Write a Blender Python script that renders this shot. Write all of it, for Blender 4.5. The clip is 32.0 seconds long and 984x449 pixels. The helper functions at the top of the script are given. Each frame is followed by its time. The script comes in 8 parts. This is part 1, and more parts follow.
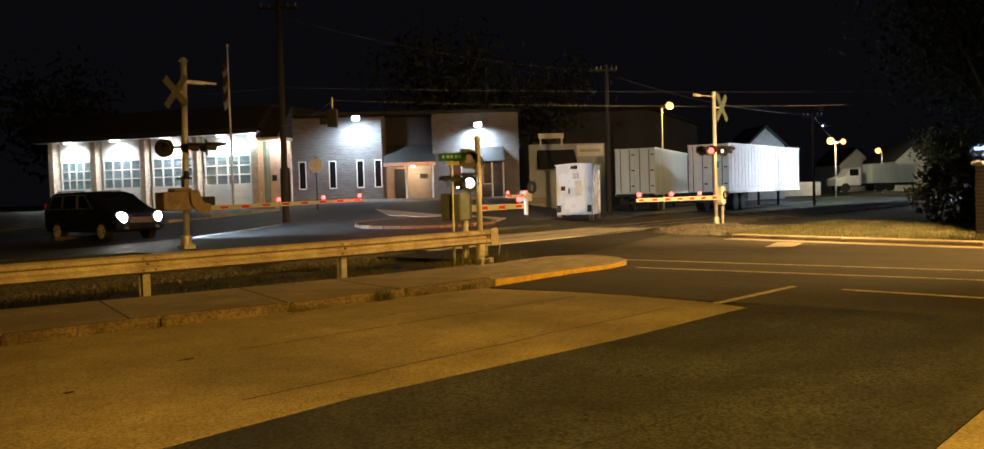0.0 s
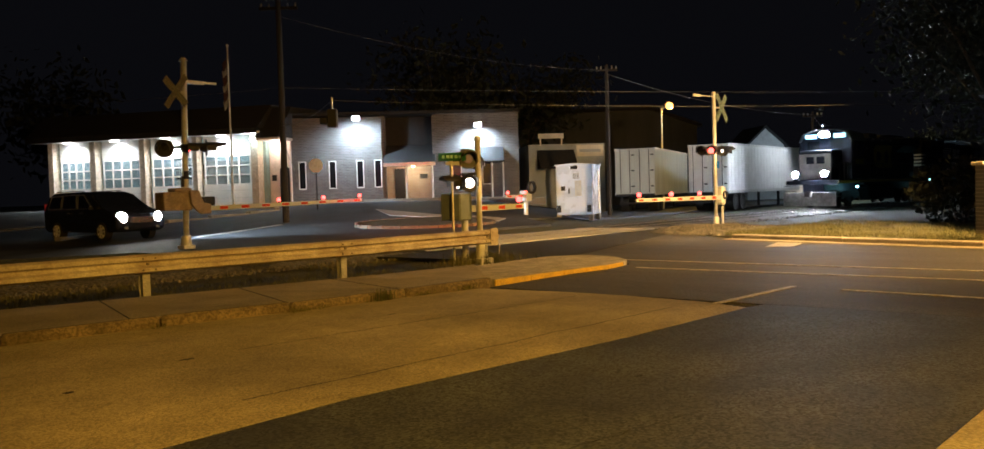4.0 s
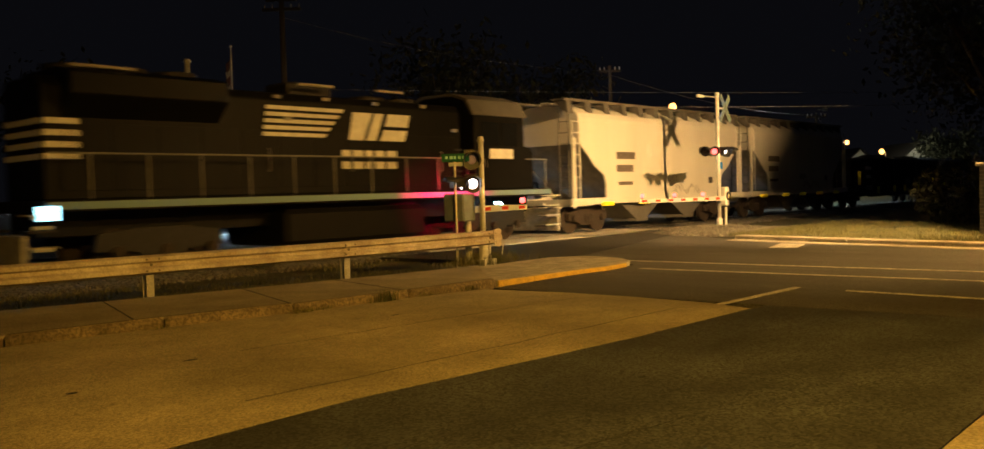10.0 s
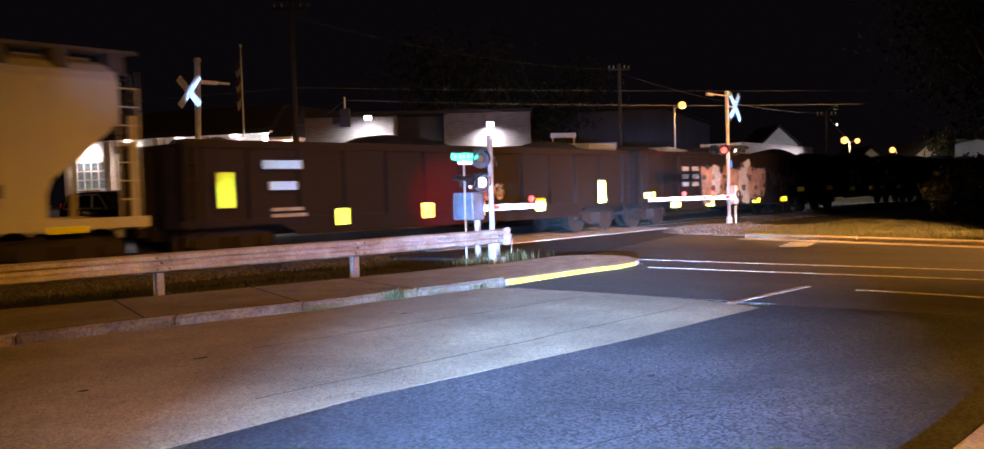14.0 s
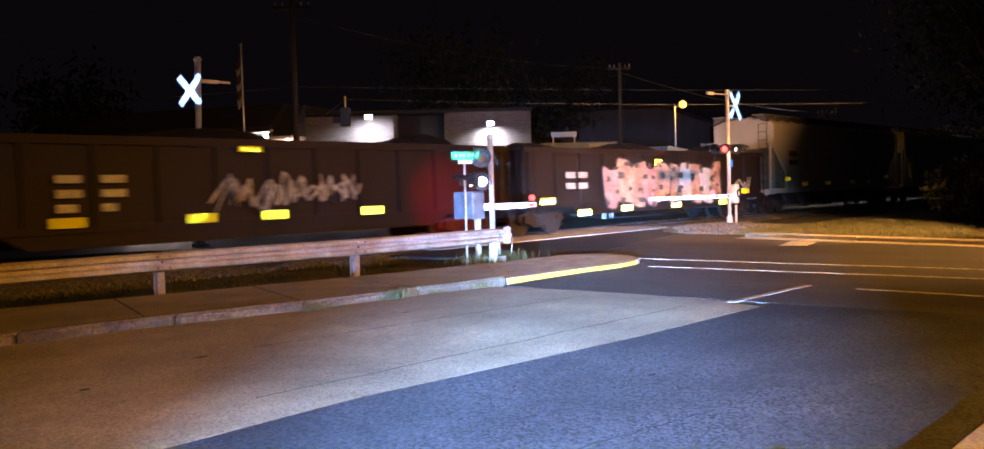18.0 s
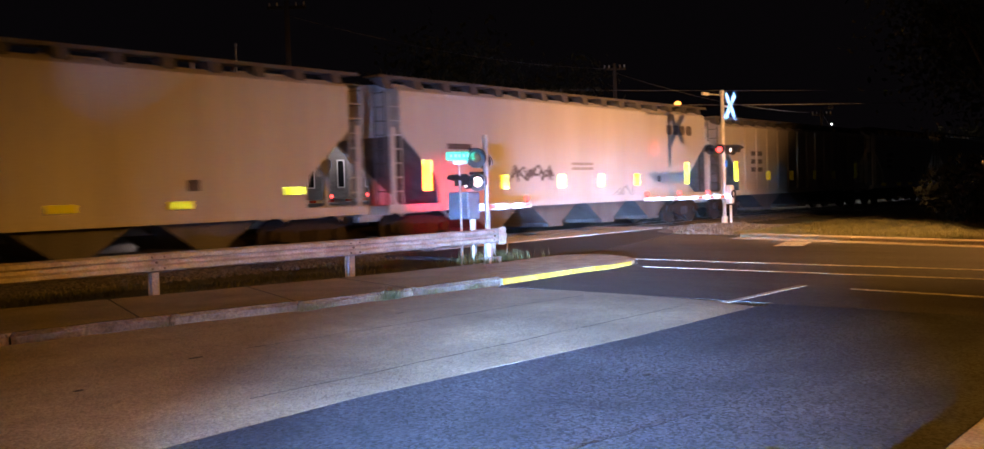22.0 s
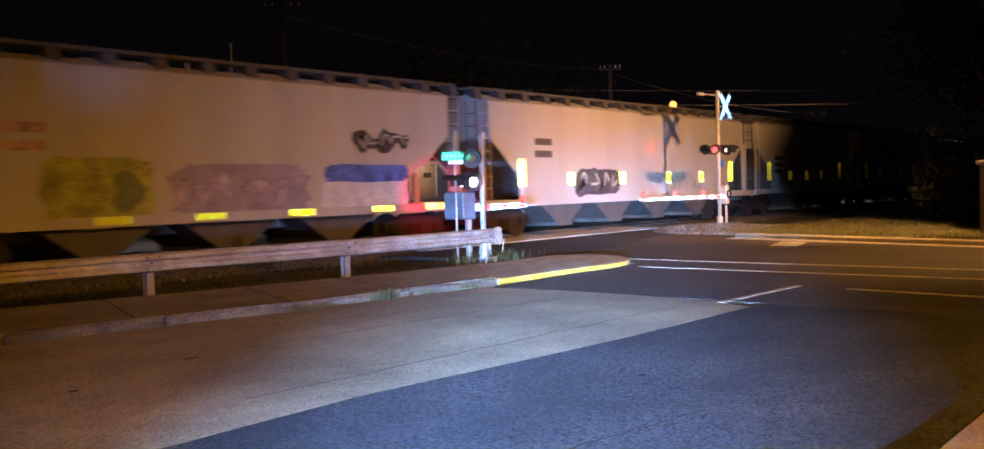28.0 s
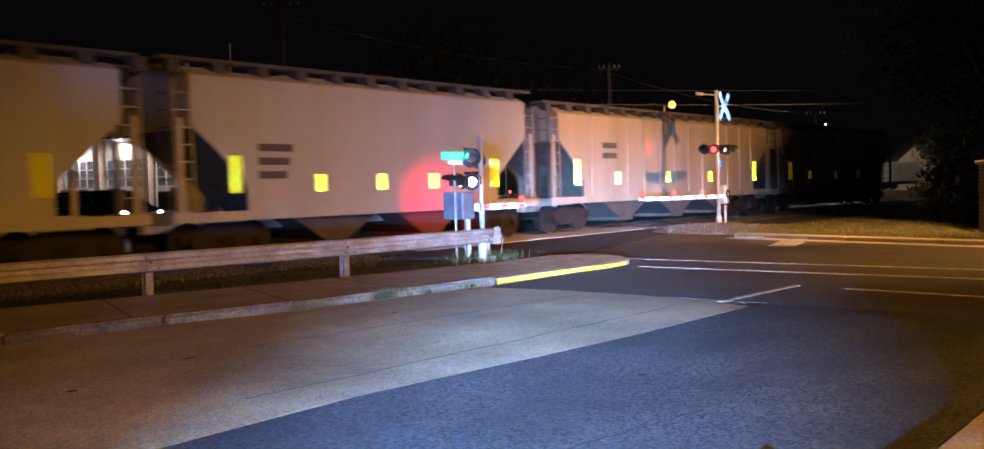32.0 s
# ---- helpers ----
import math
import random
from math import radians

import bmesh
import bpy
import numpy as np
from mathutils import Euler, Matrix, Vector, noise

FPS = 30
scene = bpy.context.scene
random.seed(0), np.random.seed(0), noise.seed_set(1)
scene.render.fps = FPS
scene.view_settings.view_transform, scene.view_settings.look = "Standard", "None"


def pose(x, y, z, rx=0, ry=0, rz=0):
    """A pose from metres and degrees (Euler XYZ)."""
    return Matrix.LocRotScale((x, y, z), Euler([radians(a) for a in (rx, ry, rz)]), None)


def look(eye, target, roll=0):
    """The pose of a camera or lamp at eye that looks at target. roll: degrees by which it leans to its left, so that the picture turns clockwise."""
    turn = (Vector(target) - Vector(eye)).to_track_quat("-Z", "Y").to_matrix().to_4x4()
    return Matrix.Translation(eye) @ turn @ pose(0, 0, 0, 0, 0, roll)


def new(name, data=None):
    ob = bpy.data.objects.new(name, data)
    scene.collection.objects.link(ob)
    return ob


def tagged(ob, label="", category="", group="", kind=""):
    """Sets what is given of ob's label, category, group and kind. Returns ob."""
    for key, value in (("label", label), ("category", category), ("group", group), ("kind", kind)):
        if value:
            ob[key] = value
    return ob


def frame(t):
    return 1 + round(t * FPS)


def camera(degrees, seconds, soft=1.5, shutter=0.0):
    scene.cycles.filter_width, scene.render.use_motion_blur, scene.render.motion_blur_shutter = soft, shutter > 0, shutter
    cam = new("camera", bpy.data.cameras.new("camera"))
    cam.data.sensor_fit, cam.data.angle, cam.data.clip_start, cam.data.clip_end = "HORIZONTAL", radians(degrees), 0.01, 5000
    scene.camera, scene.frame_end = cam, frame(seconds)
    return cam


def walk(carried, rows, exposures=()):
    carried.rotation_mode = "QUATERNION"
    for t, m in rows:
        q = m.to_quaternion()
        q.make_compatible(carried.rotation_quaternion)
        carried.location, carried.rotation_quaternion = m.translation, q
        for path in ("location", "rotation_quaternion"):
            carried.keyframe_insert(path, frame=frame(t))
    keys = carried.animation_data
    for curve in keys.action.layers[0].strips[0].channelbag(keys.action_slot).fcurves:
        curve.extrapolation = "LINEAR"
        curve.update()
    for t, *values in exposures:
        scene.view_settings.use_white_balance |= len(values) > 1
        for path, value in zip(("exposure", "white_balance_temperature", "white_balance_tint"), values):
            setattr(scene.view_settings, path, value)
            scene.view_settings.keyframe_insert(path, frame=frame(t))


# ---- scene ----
# ---------------------------------------------------------------- camera
EYE = (0.0, 0.0, 1.55)
ROLL = -1.72
cam = camera(57.47, 32.0, soft=1.5, shutter=0.5)


def view(turn, tilt):
    return pose(*EYE, 90 + tilt, 0, turn) @ pose(0, 0, 0, 0, 0, ROLL)


PATH = [
    (0.0, -49.132, -2.078),
    (0.5, -49.132, -2.078),
    (1.0, -49.132, -2.078),
    (1.5, -49.132, -2.078),
    (2.0, -49.134, -2.077),
    (2.5, -49.134, -2.074),
    (3.0, -49.132, -2.073),
    (3.5, -49.139, -2.074),
    (5.5, -49.132, -2.072),
    (6.0, -49.148, -2.074),
    (6.5, -49.135, -2.063),
    (7.0, -49.109, -2.049),
    (7.5, -49.089, -2.053),
    (8.0, -49.080, -2.057),
    (8.5, -49.056, -2.055),
    (9.0, -49.006, -2.046),
    (9.5, -48.964, -2.022),
    (10.0, -48.934, -2.013),
    (10.5, -48.894, -2.027),
    (11.0, -48.843, -2.042),
    (11.5, -48.785, -2.057),
    (12.0, -48.719, -2.066),
    (12.5, -48.640, -2.071),
    (13.0, -48.548, -2.083),
    (13.5, -48.449, -2.089),
    (14.0, -48.353, -2.084),
    (14.5, -48.271, -2.077),
    (16.5, -48.234, -2.146),
    (17.0, -48.259, -2.145),
    (17.5, -48.284, -2.142),
    (18.0, -48.324, -2.144),
    (18.5, -48.378, -2.149),
    (19.0, -48.432, -2.154),
    (19.5, -48.482, -2.158),
    (20.0, -48.521, -2.152),
    (20.5, -48.545, -2.139),
    (21.0, -48.563, -2.127),
    (21.5, -48.594, -2.124),
    (22.0, -48.632, -2.126),
    (22.5, -48.673, -2.128),
    (23.0, -48.709, -2.129),
    (23.5, -48.728, -2.129),
    (24.0, -48.752, -2.122),
    (24.5, -48.777, -2.105),
    (25.0, -48.787, -2.087),
    (25.5, -48.787, -2.073),
    (27.5, -48.872, -2.123),
    (28.0, -48.912, -2.127),
    (28.5, -48.958, -2.130),
    (29.0, -49.004, -2.132),
    (29.5, -49.038, -2.133),
    (30.0, -49.042, -2.132),
    (30.5, -49.018, -2.130),
    (31.0, -48.995, -2.129),
    (31.5, -48.980, -2.130),
    (32.0, -48.972, -2.143),
]
EXPOSURES = [(0, 0.3, 5900, 2), (8.5, 0.27, 5900, 2), (10.1, 0.24, 5900, 3), (10.8, -0.3, 6000, 10), (12.1, -0.68, 7000, 26), (13, -0.35, 7150, 30), (14.2, -0.15, 7150, 31), (18.6, -0.1, 7150, 31), (20.5, -0.45, 7150, 31), (28, -0.66, 7000, 29), (32, -0.66, 6800, 28)]
walk(cam, [(t, view(turn, tilt)) for t, turn, tilt in PATH], EXPOSURES)

FWD = Vector((math.cos(radians(40.868)), math.sin(radians(40.868)), 0))
RGT = Vector((FWD.y, -FWD.x, 0))


def smooth(a):
    a = min(1.0, max(0.0, a))
    return a * a * (3 - 2 * a)


def ground_z(x, y):
    """The land rises a little beyond the crossing, towards the fire station."""
    d, u = x * FWD.x + y * FWD.y, x * RGT.x + y * RGT.y
    return 1.17 * smooth((d - 25) / 28) * smooth((7 - u) / 9)


def site(u, d, turn=0.0, z=None):
    """A pose by the distance along and across the line of sight, on the ground."""
    p = FWD * d + RGT * u
    return pose(p.x, p.y, ground_z(p.x, p.y) if z is None else z, 0, 0, -49.132 + turn)


# ---------------------------------------------------------------- night sky and lamps
world = bpy.data.worlds.new("night")
world.use_nodes = True
scene.world = world
world.node_tree.nodes["Background"].inputs["Color"].default_value = (0.85, 0.78, 1.0, 1)
world.node_tree.nodes["Background"].inputs["Strength"].default_value = 0.003

SODIUM = (1.0, 0.52, 0.06)
COLD = (0.78, 0.9, 1.0)


def lamp(kind, name, m, power, color, size=0.15, cone=120, blend=0.5):
    data = bpy.data.lights.new(name, kind)
    data.energy, data.color = power, color
    if kind == "AREA":
        data.size = size
    else:
        data.shadow_soft_size = size
    if kind == "SPOT":
        data.spot_size, data.spot_blend = radians(cone), blend
    ob = new(name, data)
    ob.matrix_world = m
    return ob


def world_at(u, d, z):
    p = FWD * d + RGT * u
    return Vector((p.x, p.y, z))


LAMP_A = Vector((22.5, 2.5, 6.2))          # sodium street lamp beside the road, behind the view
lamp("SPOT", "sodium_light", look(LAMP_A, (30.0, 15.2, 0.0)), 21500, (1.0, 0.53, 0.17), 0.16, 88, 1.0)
LAMP_E = Vector((21.5, 0.5, 8.0))           # unseen sodium lamp added over the road, to brighten and tint its ground
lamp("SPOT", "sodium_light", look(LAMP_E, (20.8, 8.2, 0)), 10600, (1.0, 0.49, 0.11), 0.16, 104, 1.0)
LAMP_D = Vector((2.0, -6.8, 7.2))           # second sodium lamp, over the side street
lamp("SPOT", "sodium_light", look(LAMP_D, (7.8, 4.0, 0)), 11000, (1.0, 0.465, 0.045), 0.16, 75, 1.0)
LAMP_C = world_at(12.64, 62, 7.2)           # sodium lamp over the yard
lamp("POINT", "yard_light", Matrix.Translation(LAMP_C - Vector((0, 0, 0.3))), 800, SODIUM, 0.15)
lamp("POINT", "far_yard_light", Matrix.Translation(world_at(36.6, 94.0, 5.3)), 900, (1.0, 0.78, 0.45), 0.2)
lamp("POINT", "far_yard_light", Matrix.Translation(world_at(51.6, 116.0, 5.0)), 800, (1.0, 0.82, 0.5), 0.2)
FLOOD_1, FLOOD_2 = world_at(-8.05, 54.6, 6.15), world_at(-0.7, 56.1, 5.65)
lamp("SPOT", "flood_light", look(FLOOD_1 - FWD * 0.1 + Vector((0, 0, -0.25)), FLOOD_1 + Vector((0, 0, -1.25)) + FWD * 0.45), 1500, COLD, 0.12, 165, 0.8)
lamp("SPOT", "flood_light", look(FLOOD_2 - FWD * 0.1 + Vector((0, 0, -0.25)), FLOOD_2 + Vector((0, 0, -1.25)) + FWD * 0.45), 1500, COLD, 0.12, 165, 0.8)
FLOOD_3 = world_at(22.3, 60.0, 6.3)         # unseen flood added on the yard pole to brighten the trailers
lamp("SPOT", "added_yard_flood", look(FLOOD_3, world_at(17.5, 61.0, 2.0)), 1350, (0.95, 0.95, 1.0), 0.12, 120, 0.6)
FLOOD_4 = world_at(24.6, 66.5, 5.6)         # second unseen flood added on that pole, over the yard behind the trailers
lamp("SPOT", "added_yard_flood", look(FLOOD_4, world_at(28.0, 70.0, 0.0)), 2600, (0.6, 0.8, 1.0), 0.12, 130, 0.6)
# red light thrown on the passing cars by the flashers that face them
lamp("SPOT", "red_flasher_light", look((14.9, 14.0, 2.0), (18.3, 18, 1.3)), 4400, (1, 0.0, 0.05), 0.06, 34, 1.0)
# narrow spot standing in for the flasher's reflection on the wagon paint
lamp("SPOT", "red_flasher_light", look((29.5, 15.2, 2.85), (29.9, 18, 3.0)), 900, (1, 0.05, 0.02), 0.05, 16, 1.0)

# where the waiting pickup's head lamps stand
RETRO = Vector((-6.4, -3.1, 1.0))


# ---------------------------------------------------------------- materials
def nodes_of(name):
    m = bpy.data.materials.new(name)
    m.use_nodes = True
    return m, m.node_tree.nodes, m.node_tree.links


def mat(name, col, rough=0.6, metal=0.0, scale=3.0, vary=0.25, fine=60.0, grain=0.15, bump=0.1, streak=False, tint=None, random_by=0.0, dirt=None, spec=0.5, wheel=None, speck=0, worn=0.6):
    """A painted, cast or worn surface: patches at one scale, grain at another, a fine relief."""
    m, n, l = nodes_of(name)
    b = n["Principled BSDF"]
    b.inputs["Metallic"].default_value = metal
    b.inputs["Specular IOR Level"].default_value = spec
    co = n.new("ShaderNodeTexCoord")
    mp = n.new("ShaderNodeMapping")
    l.new(co.outputs["Object"], mp.inputs["Vector"])
    if streak:
        mp.inputs["Scale"].default_value = (1, 1, 0.12)
    big = n.new("ShaderNodeTexNoise")
    big.inputs["Scale"].default_value, big.inputs["Detail"].default_value = scale, 6
    big.inputs["Roughness"].default_value = 0.62
    l.new(mp.outputs["Vector"], big.inputs["Vector"])
    small = n.new("ShaderNodeTexNoise")
    small.inputs["Scale"].default_value, small.inputs["Detail"].default_value = fine, 4
    l.new(co.outputs["Object"], small.inputs["Vector"])
    fleck = small.outputs["Fac"]
    if speck:
        cells = n.new("ShaderNodeTexVoronoi")
        cells.inputs["Scale"].default_value = speck
        l.new(co.outputs["Object"], cells.inputs["Vector"])
        sep = n.new("ShaderNodeSeparateColor")
        l.new(cells.outputs["Color"], sep.inputs["Color"])
        fleck = sep.outputs["Red"]
    ramp = n.new("ShaderNodeValToRGB")
    ramp.color_ramp.elements[0].position, ramp.color_ramp.elements[1].position = 0.3, 0.72
    lo = tuple(c * (1 - vary) for c in col) if dirt is None else dirt
    hi = tuple(min(1, c * (1 + vary * 0.5)) for c in (tint or col))
    ramp.color_ramp.elements[0].color, ramp.color_ramp.elements[1].color = (*lo, 1), (*hi, 1)
    l.new(big.outputs["Fac"], ramp.inputs["Fac"])
    mix = n.new("ShaderNodeMix")
    mix.data_type, mix.blend_type = "RGBA", "MULTIPLY"
    mix.inputs["Factor"].default_value = 1.0
    g = n.new("ShaderNodeMapRange")
    g.inputs["From Min"].default_value, g.inputs["From Max"].default_value = (0.0, 1.0) if speck else (0.36, 0.64)
    g.inputs["To Min"].default_value, g.inputs["To Max"].default_value = 1 - grain, 1 + grain
    l.new(fleck, g.inputs["Value"])
    l.new(ramp.outputs["Color"], mix.inputs["A"])
    out = g.outputs["Result"]
    if random_by:
        info = n.new("ShaderNodeObjectInfo")
        r = n.new("ShaderNodeMapRange")
        r.inputs["To Min"].default_value, r.inputs["To Max"].default_value = 1 - random_by, 1 + random_by
        l.new(info.outputs["Random"], r.inputs["Value"])
        k = n.new("ShaderNodeMath")
        k.operation = "MULTIPLY"
        l.new(out, k.inputs[0])
        l.new(r.outputs["Result"], k.inputs[1])
        out = k.outputs["Value"]
    if wheel:
        mw = n.new("ShaderNodeMapping")
        mw.inputs["Scale"].default_value = wheel
        l.new(co.outputs["Object"], mw.inputs["Vector"])
        nw = n.new("ShaderNodeTexNoise")
        nw.inputs["Scale"].default_value, nw.inputs["Detail"].default_value = 1.0, 7
        nw.inputs["Roughness"].default_value = 0.68
        l.new(mw.outputs["Vector"], nw.inputs["Vector"])
        wr = n.new("ShaderNodeMapRange")
        wr.inputs["From Min"].default_value, wr.inputs["From Max"].default_value = 0.34, 0.62
        wr.inputs["To Min"].default_value, wr.inputs["To Max"].default_value = worn, 1.12
        l.new(nw.outputs["Fac"], wr.inputs["Value"])
        kw = n.new("ShaderNodeMath")
        kw.operation = "MULTIPLY"
        l.new(out, kw.inputs[0])
        l.new(wr.outputs["Result"], kw.inputs[1])
        out = kw.outputs["Value"]
    l.new(out, mix.inputs["B"])
    l.new(mix.outputs["Result"], b.inputs["Base Color"])
    rr = n.new("ShaderNodeMapRange")
    rr.inputs["To Min"].default_value, rr.inputs["To Max"].default_value = max(0.05, rough - 0.12), min(1, rough + 0.12)
    l.new(big.outputs["Fac"], rr.inputs["Value"])
    l.new(rr.outputs["Result"], b.inputs["Roughness"])
    if bump:
        bp = n.new("ShaderNodeBump")
        bp.inputs["Strength"].default_value, bp.inputs["Distance"].default_value = bump, 0.02
        l.new(small.outputs["Fac"], bp.inputs["Height"])
        l.new(bp.outputs["Normal"], b.inputs["Normal"])
    return m


def glow(name, col, power):
    m, n, l = nodes_of(name)
    b = n["Principled BSDF"]
    b.inputs["Base Color"].default_value = (*[c * 0.06 for c in col], 1)
    b.inputs["Emission Color"].default_value = (*col, 1)
    b.inputs["Emission Strength"].default_value = power
    return m


def retro(name, col, gain=1.0, base=0.6, dull=None, spread=0.38):
    """Reflective sheeting: its beads turn light back towards the lamps that shine on it."""
    m, n, l = nodes_of(name)
    n.remove(n["Principled BSDF"])
    geo = n.new("ShaderNodeNewGeometry")
    sub = n.new("ShaderNodeVectorMath")
    sub.operation = "SUBTRACT"
    sub.inputs[0].default_value = RETRO
    l.new(geo.outputs["Position"], sub.inputs[1])
    nor = n.new("ShaderNodeVectorMath")
    nor.operation = "NORMALIZE"
    l.new(sub.outputs["Vector"], nor.inputs[0])
    gl = n.new("ShaderNodeBsdfGlossy")
    gl.inputs["Roughness"].default_value = spread
    gl.inputs["Color"].default_value = (*[c * gain for c in col], 1)
    l.new(nor.outputs["Vector"], gl.inputs["Normal"])
    df = n.new("ShaderNodeBsdfDiffuse")
    df.inputs["Color"].default_value = (*[c * base for c in (dull or col)], 1)
    mx = n.new("ShaderNodeMixShader")
    mx.inputs["Fac"].default_value = 0.5
    l.new(df.outputs["BSDF"], mx.inputs[1])
    l.new(gl.outputs["BSDF"], mx.inputs[2])
    l.new(mx.outputs["Shader"], n["Material Output"].inputs["Surface"])
    return m


def glass(name, col=(0.8, 0.9, 0.95)):
    m, n, l = nodes_of(name)
    b = n["Principled BSDF"]
    b.inputs["Base Color"].default_value = (*col, 1)
    b.inputs["Roughness"].default_value = 0.05
    b.inputs["Transmission Weight"].default_value = 0.9
    b.inputs["IOR"].default_value = 1.1
    return m


def brick_mat(name, c1, c2, mortar):
    m, n, l = nodes_of(name)
    b = n["Principled BSDF"]
    co = n.new("ShaderNodeTexCoord")
    mp = n.new("ShaderNodeMapping")
    mp.inputs["Rotation"].default_value = (radians(90), 0, 0)
    l.new(co.outputs["Object"], mp.inputs["Vector"])
    br = n.new("ShaderNodeTexBrick")
    br.inputs["Color1"].default_value, br.inputs["Color2"].default_value, br.inputs["Mortar"].default_value = (*c1, 1), (*c2, 1), (*mortar, 1)
    br.inputs["Scale"].default_value = 1.0
    br.inputs["Brick Width"].default_value, br.inputs["Row Height"].default_value, br.inputs["Mortar Size"].default_value = 0.3, 0.1, 0.012
    l.new(mp.outputs["Vector"], br.inputs["Vector"])
    nz = n.new("ShaderNodeTexNoise")
    nz.inputs["Scale"].default_value, nz.inputs["Detail"].default_value = 1.3, 5
    l.new(co.outputs["Object"], nz.inputs["Vector"])
    rg = n.new("ShaderNodeMapRange")
    rg.inputs["To Min"].default_value, rg.inputs["To Max"].default_value = 0.6, 1.3
    l.new(nz.outputs["Fac"], rg.inputs["Value"])
    mix = n.new("ShaderNodeMix")
    mix.data_type, mix.blend_type = "RGBA", "MULTIPLY"
    mix.inputs["Factor"].default_value = 1.0
    l.new(br.outputs["Color"], mix.inputs["A"])
    l.new(rg.outputs["Result"], mix.inputs["B"])
    l.new(mix.outputs["Result"], b.inputs["Base Color"])
    b.inputs["Roughness"].default_value = 0.85
    bp = n.new("ShaderNodeBump")
    bp.inputs["Strength"].default_value, bp.inputs["Distance"].default_value = 0.5, 0.01
    l.new(br.outputs["Fac"], bp.inputs["Height"])
    bp.invert = True
    l.new(bp.outputs["Normal"], b.inputs["Normal"])
    return m


ASPHALT = mat("asphalt", (0.057, 0.065, 0.081), 0.72, scale=0.7, vary=0.5, fine=38, grain=0.85, bump=0.0, speck=50, wheel=(0.5, 0.9, 1))
ASPHALT_NEW = mat("fresh_asphalt", (0.022, 0.022, 0.022), 0.8, scale=0.5, vary=0.3, fine=60, grain=0.5, bump=0.5)
ASPHALT_OLD = mat("worn_asphalt", (0.062, 0.06, 0.06), 0.75, scale=0.5, vary=0.35, fine=36, grain=0.8, bump=0.0, speck=75, wheel=(1.1, 0.2, 1))
ROAD_CONCRETE = mat("road_concrete", (0.36, 0.315, 0.22), 0.78, scale=0.5, vary=0.42, fine=36, grain=0.4, bump=0.0, speck=70, wheel=(0.5, 0.6, 1), worn=0.8)
FOOTWAY = mat("footway_concrete", (0.260, 0.227, 0.176), 0.85, scale=1.0, vary=0.4, fine=35, grain=0.3, bump=0.35, random_by=0.1)
CONCRETE = mat("concrete", (0.34, 0.31, 0.26), 0.8, scale=1.2, vary=0.35, fine=40, grain=0.25, bump=0.3, random_by=0.08)
SOIL = mat("soil", (0.05, 0.045, 0.03), 0.95, scale=0.8, vary=0.5, fine=18, grain=0.6, bump=1.0, tint=(0.06, 0.065, 0.03))
BALLAST = mat("ballast", (0.12, 0.115, 0.11), 0.9, scale=3, vary=0.4, fine=14, grain=0.7, bump=1.0)
GRAVEL = mat("gravel", (0.15, 0.14, 0.12), 0.9, scale=4, vary=0.4, fine=22, grain=0.7, bump=1.0, random_by=0.3)
GRASS = mat("grass", (0.075, 0.095, 0.03), 0.9, scale=2, vary=0.5, fine=30, grain=0.5, bump=0.2, tint=(0.12, 0.11, 0.04))
# dimmed grey: the shade inside the wagon-end openings is put in its colour
WAGON_DIMMED = mat("dimmed_wagon_grey", (0.2, 0.195, 0.185), 0.75, scale=2, vary=0.4, fine=30, grain=0.2, bump=0.1)
# wagon paint darkened for the shade under the bodies, also on small fittings
WAGON_DARKENED = mat("darkened_wagon_paint", (0.1, 0.095, 0.09), 0.7, scale=1.5, vary=0.45, fine=30, grain=0.2, bump=0.1, streak=True)
LEAF = mat("leaf", (0.02, 0.026, 0.012), 0.8, scale=2, vary=0.5, fine=20, grain=0.4, bump=0)
BARK = mat("bark", (0.1, 0.075, 0.05), 0.9, scale=6, vary=0.4, fine=30, grain=0.4, bump=0.6, streak=True)
ROAD_PAINT = mat("road_paint", (0.46, 0.44, 0.39), 0.7, scale=5, vary=0.5, fine=60, grain=0.5, bump=0.1)
KERB = mat("kerb_concrete", (0.16, 0.126, 0.085), 0.88, scale=2.5, vary=0.55, fine=30, grain=0.4, bump=0.5, random_by=0.15)
KERB_PALE = mat("pale_kerb", (0.36, 0.33, 0.27), 0.85, scale=3, vary=0.45, fine=30, grain=0.3, bump=0.4)
PANEL = mat("crossing_concrete", (0.5, 0.48, 0.44), 0.7, scale=1.5, vary=0.35, fine=30, grain=0.2, bump=0.2, random_by=0.12)
YELLOW_PAINT = mat("yellow_kerb_paint", (0.55, 0.35, 0.012), 0.75, dirt=(0.4, 0.29, 0.06), scale=5, vary=0.35, fine=50, grain=0.25, bump=0.2)
GALV = mat("galvanised_steel", (0.62, 0.62, 0.6), 0.42, 0.75, scale=4, vary=0.25, fine=40, grain=0.15, bump=0.1)
SILVER = mat("silver_paint", (0.66, 0.66, 0.64), 0.4, 0.35, scale=5, vary=0.25, fine=60, grain=0.12, bump=0.08)
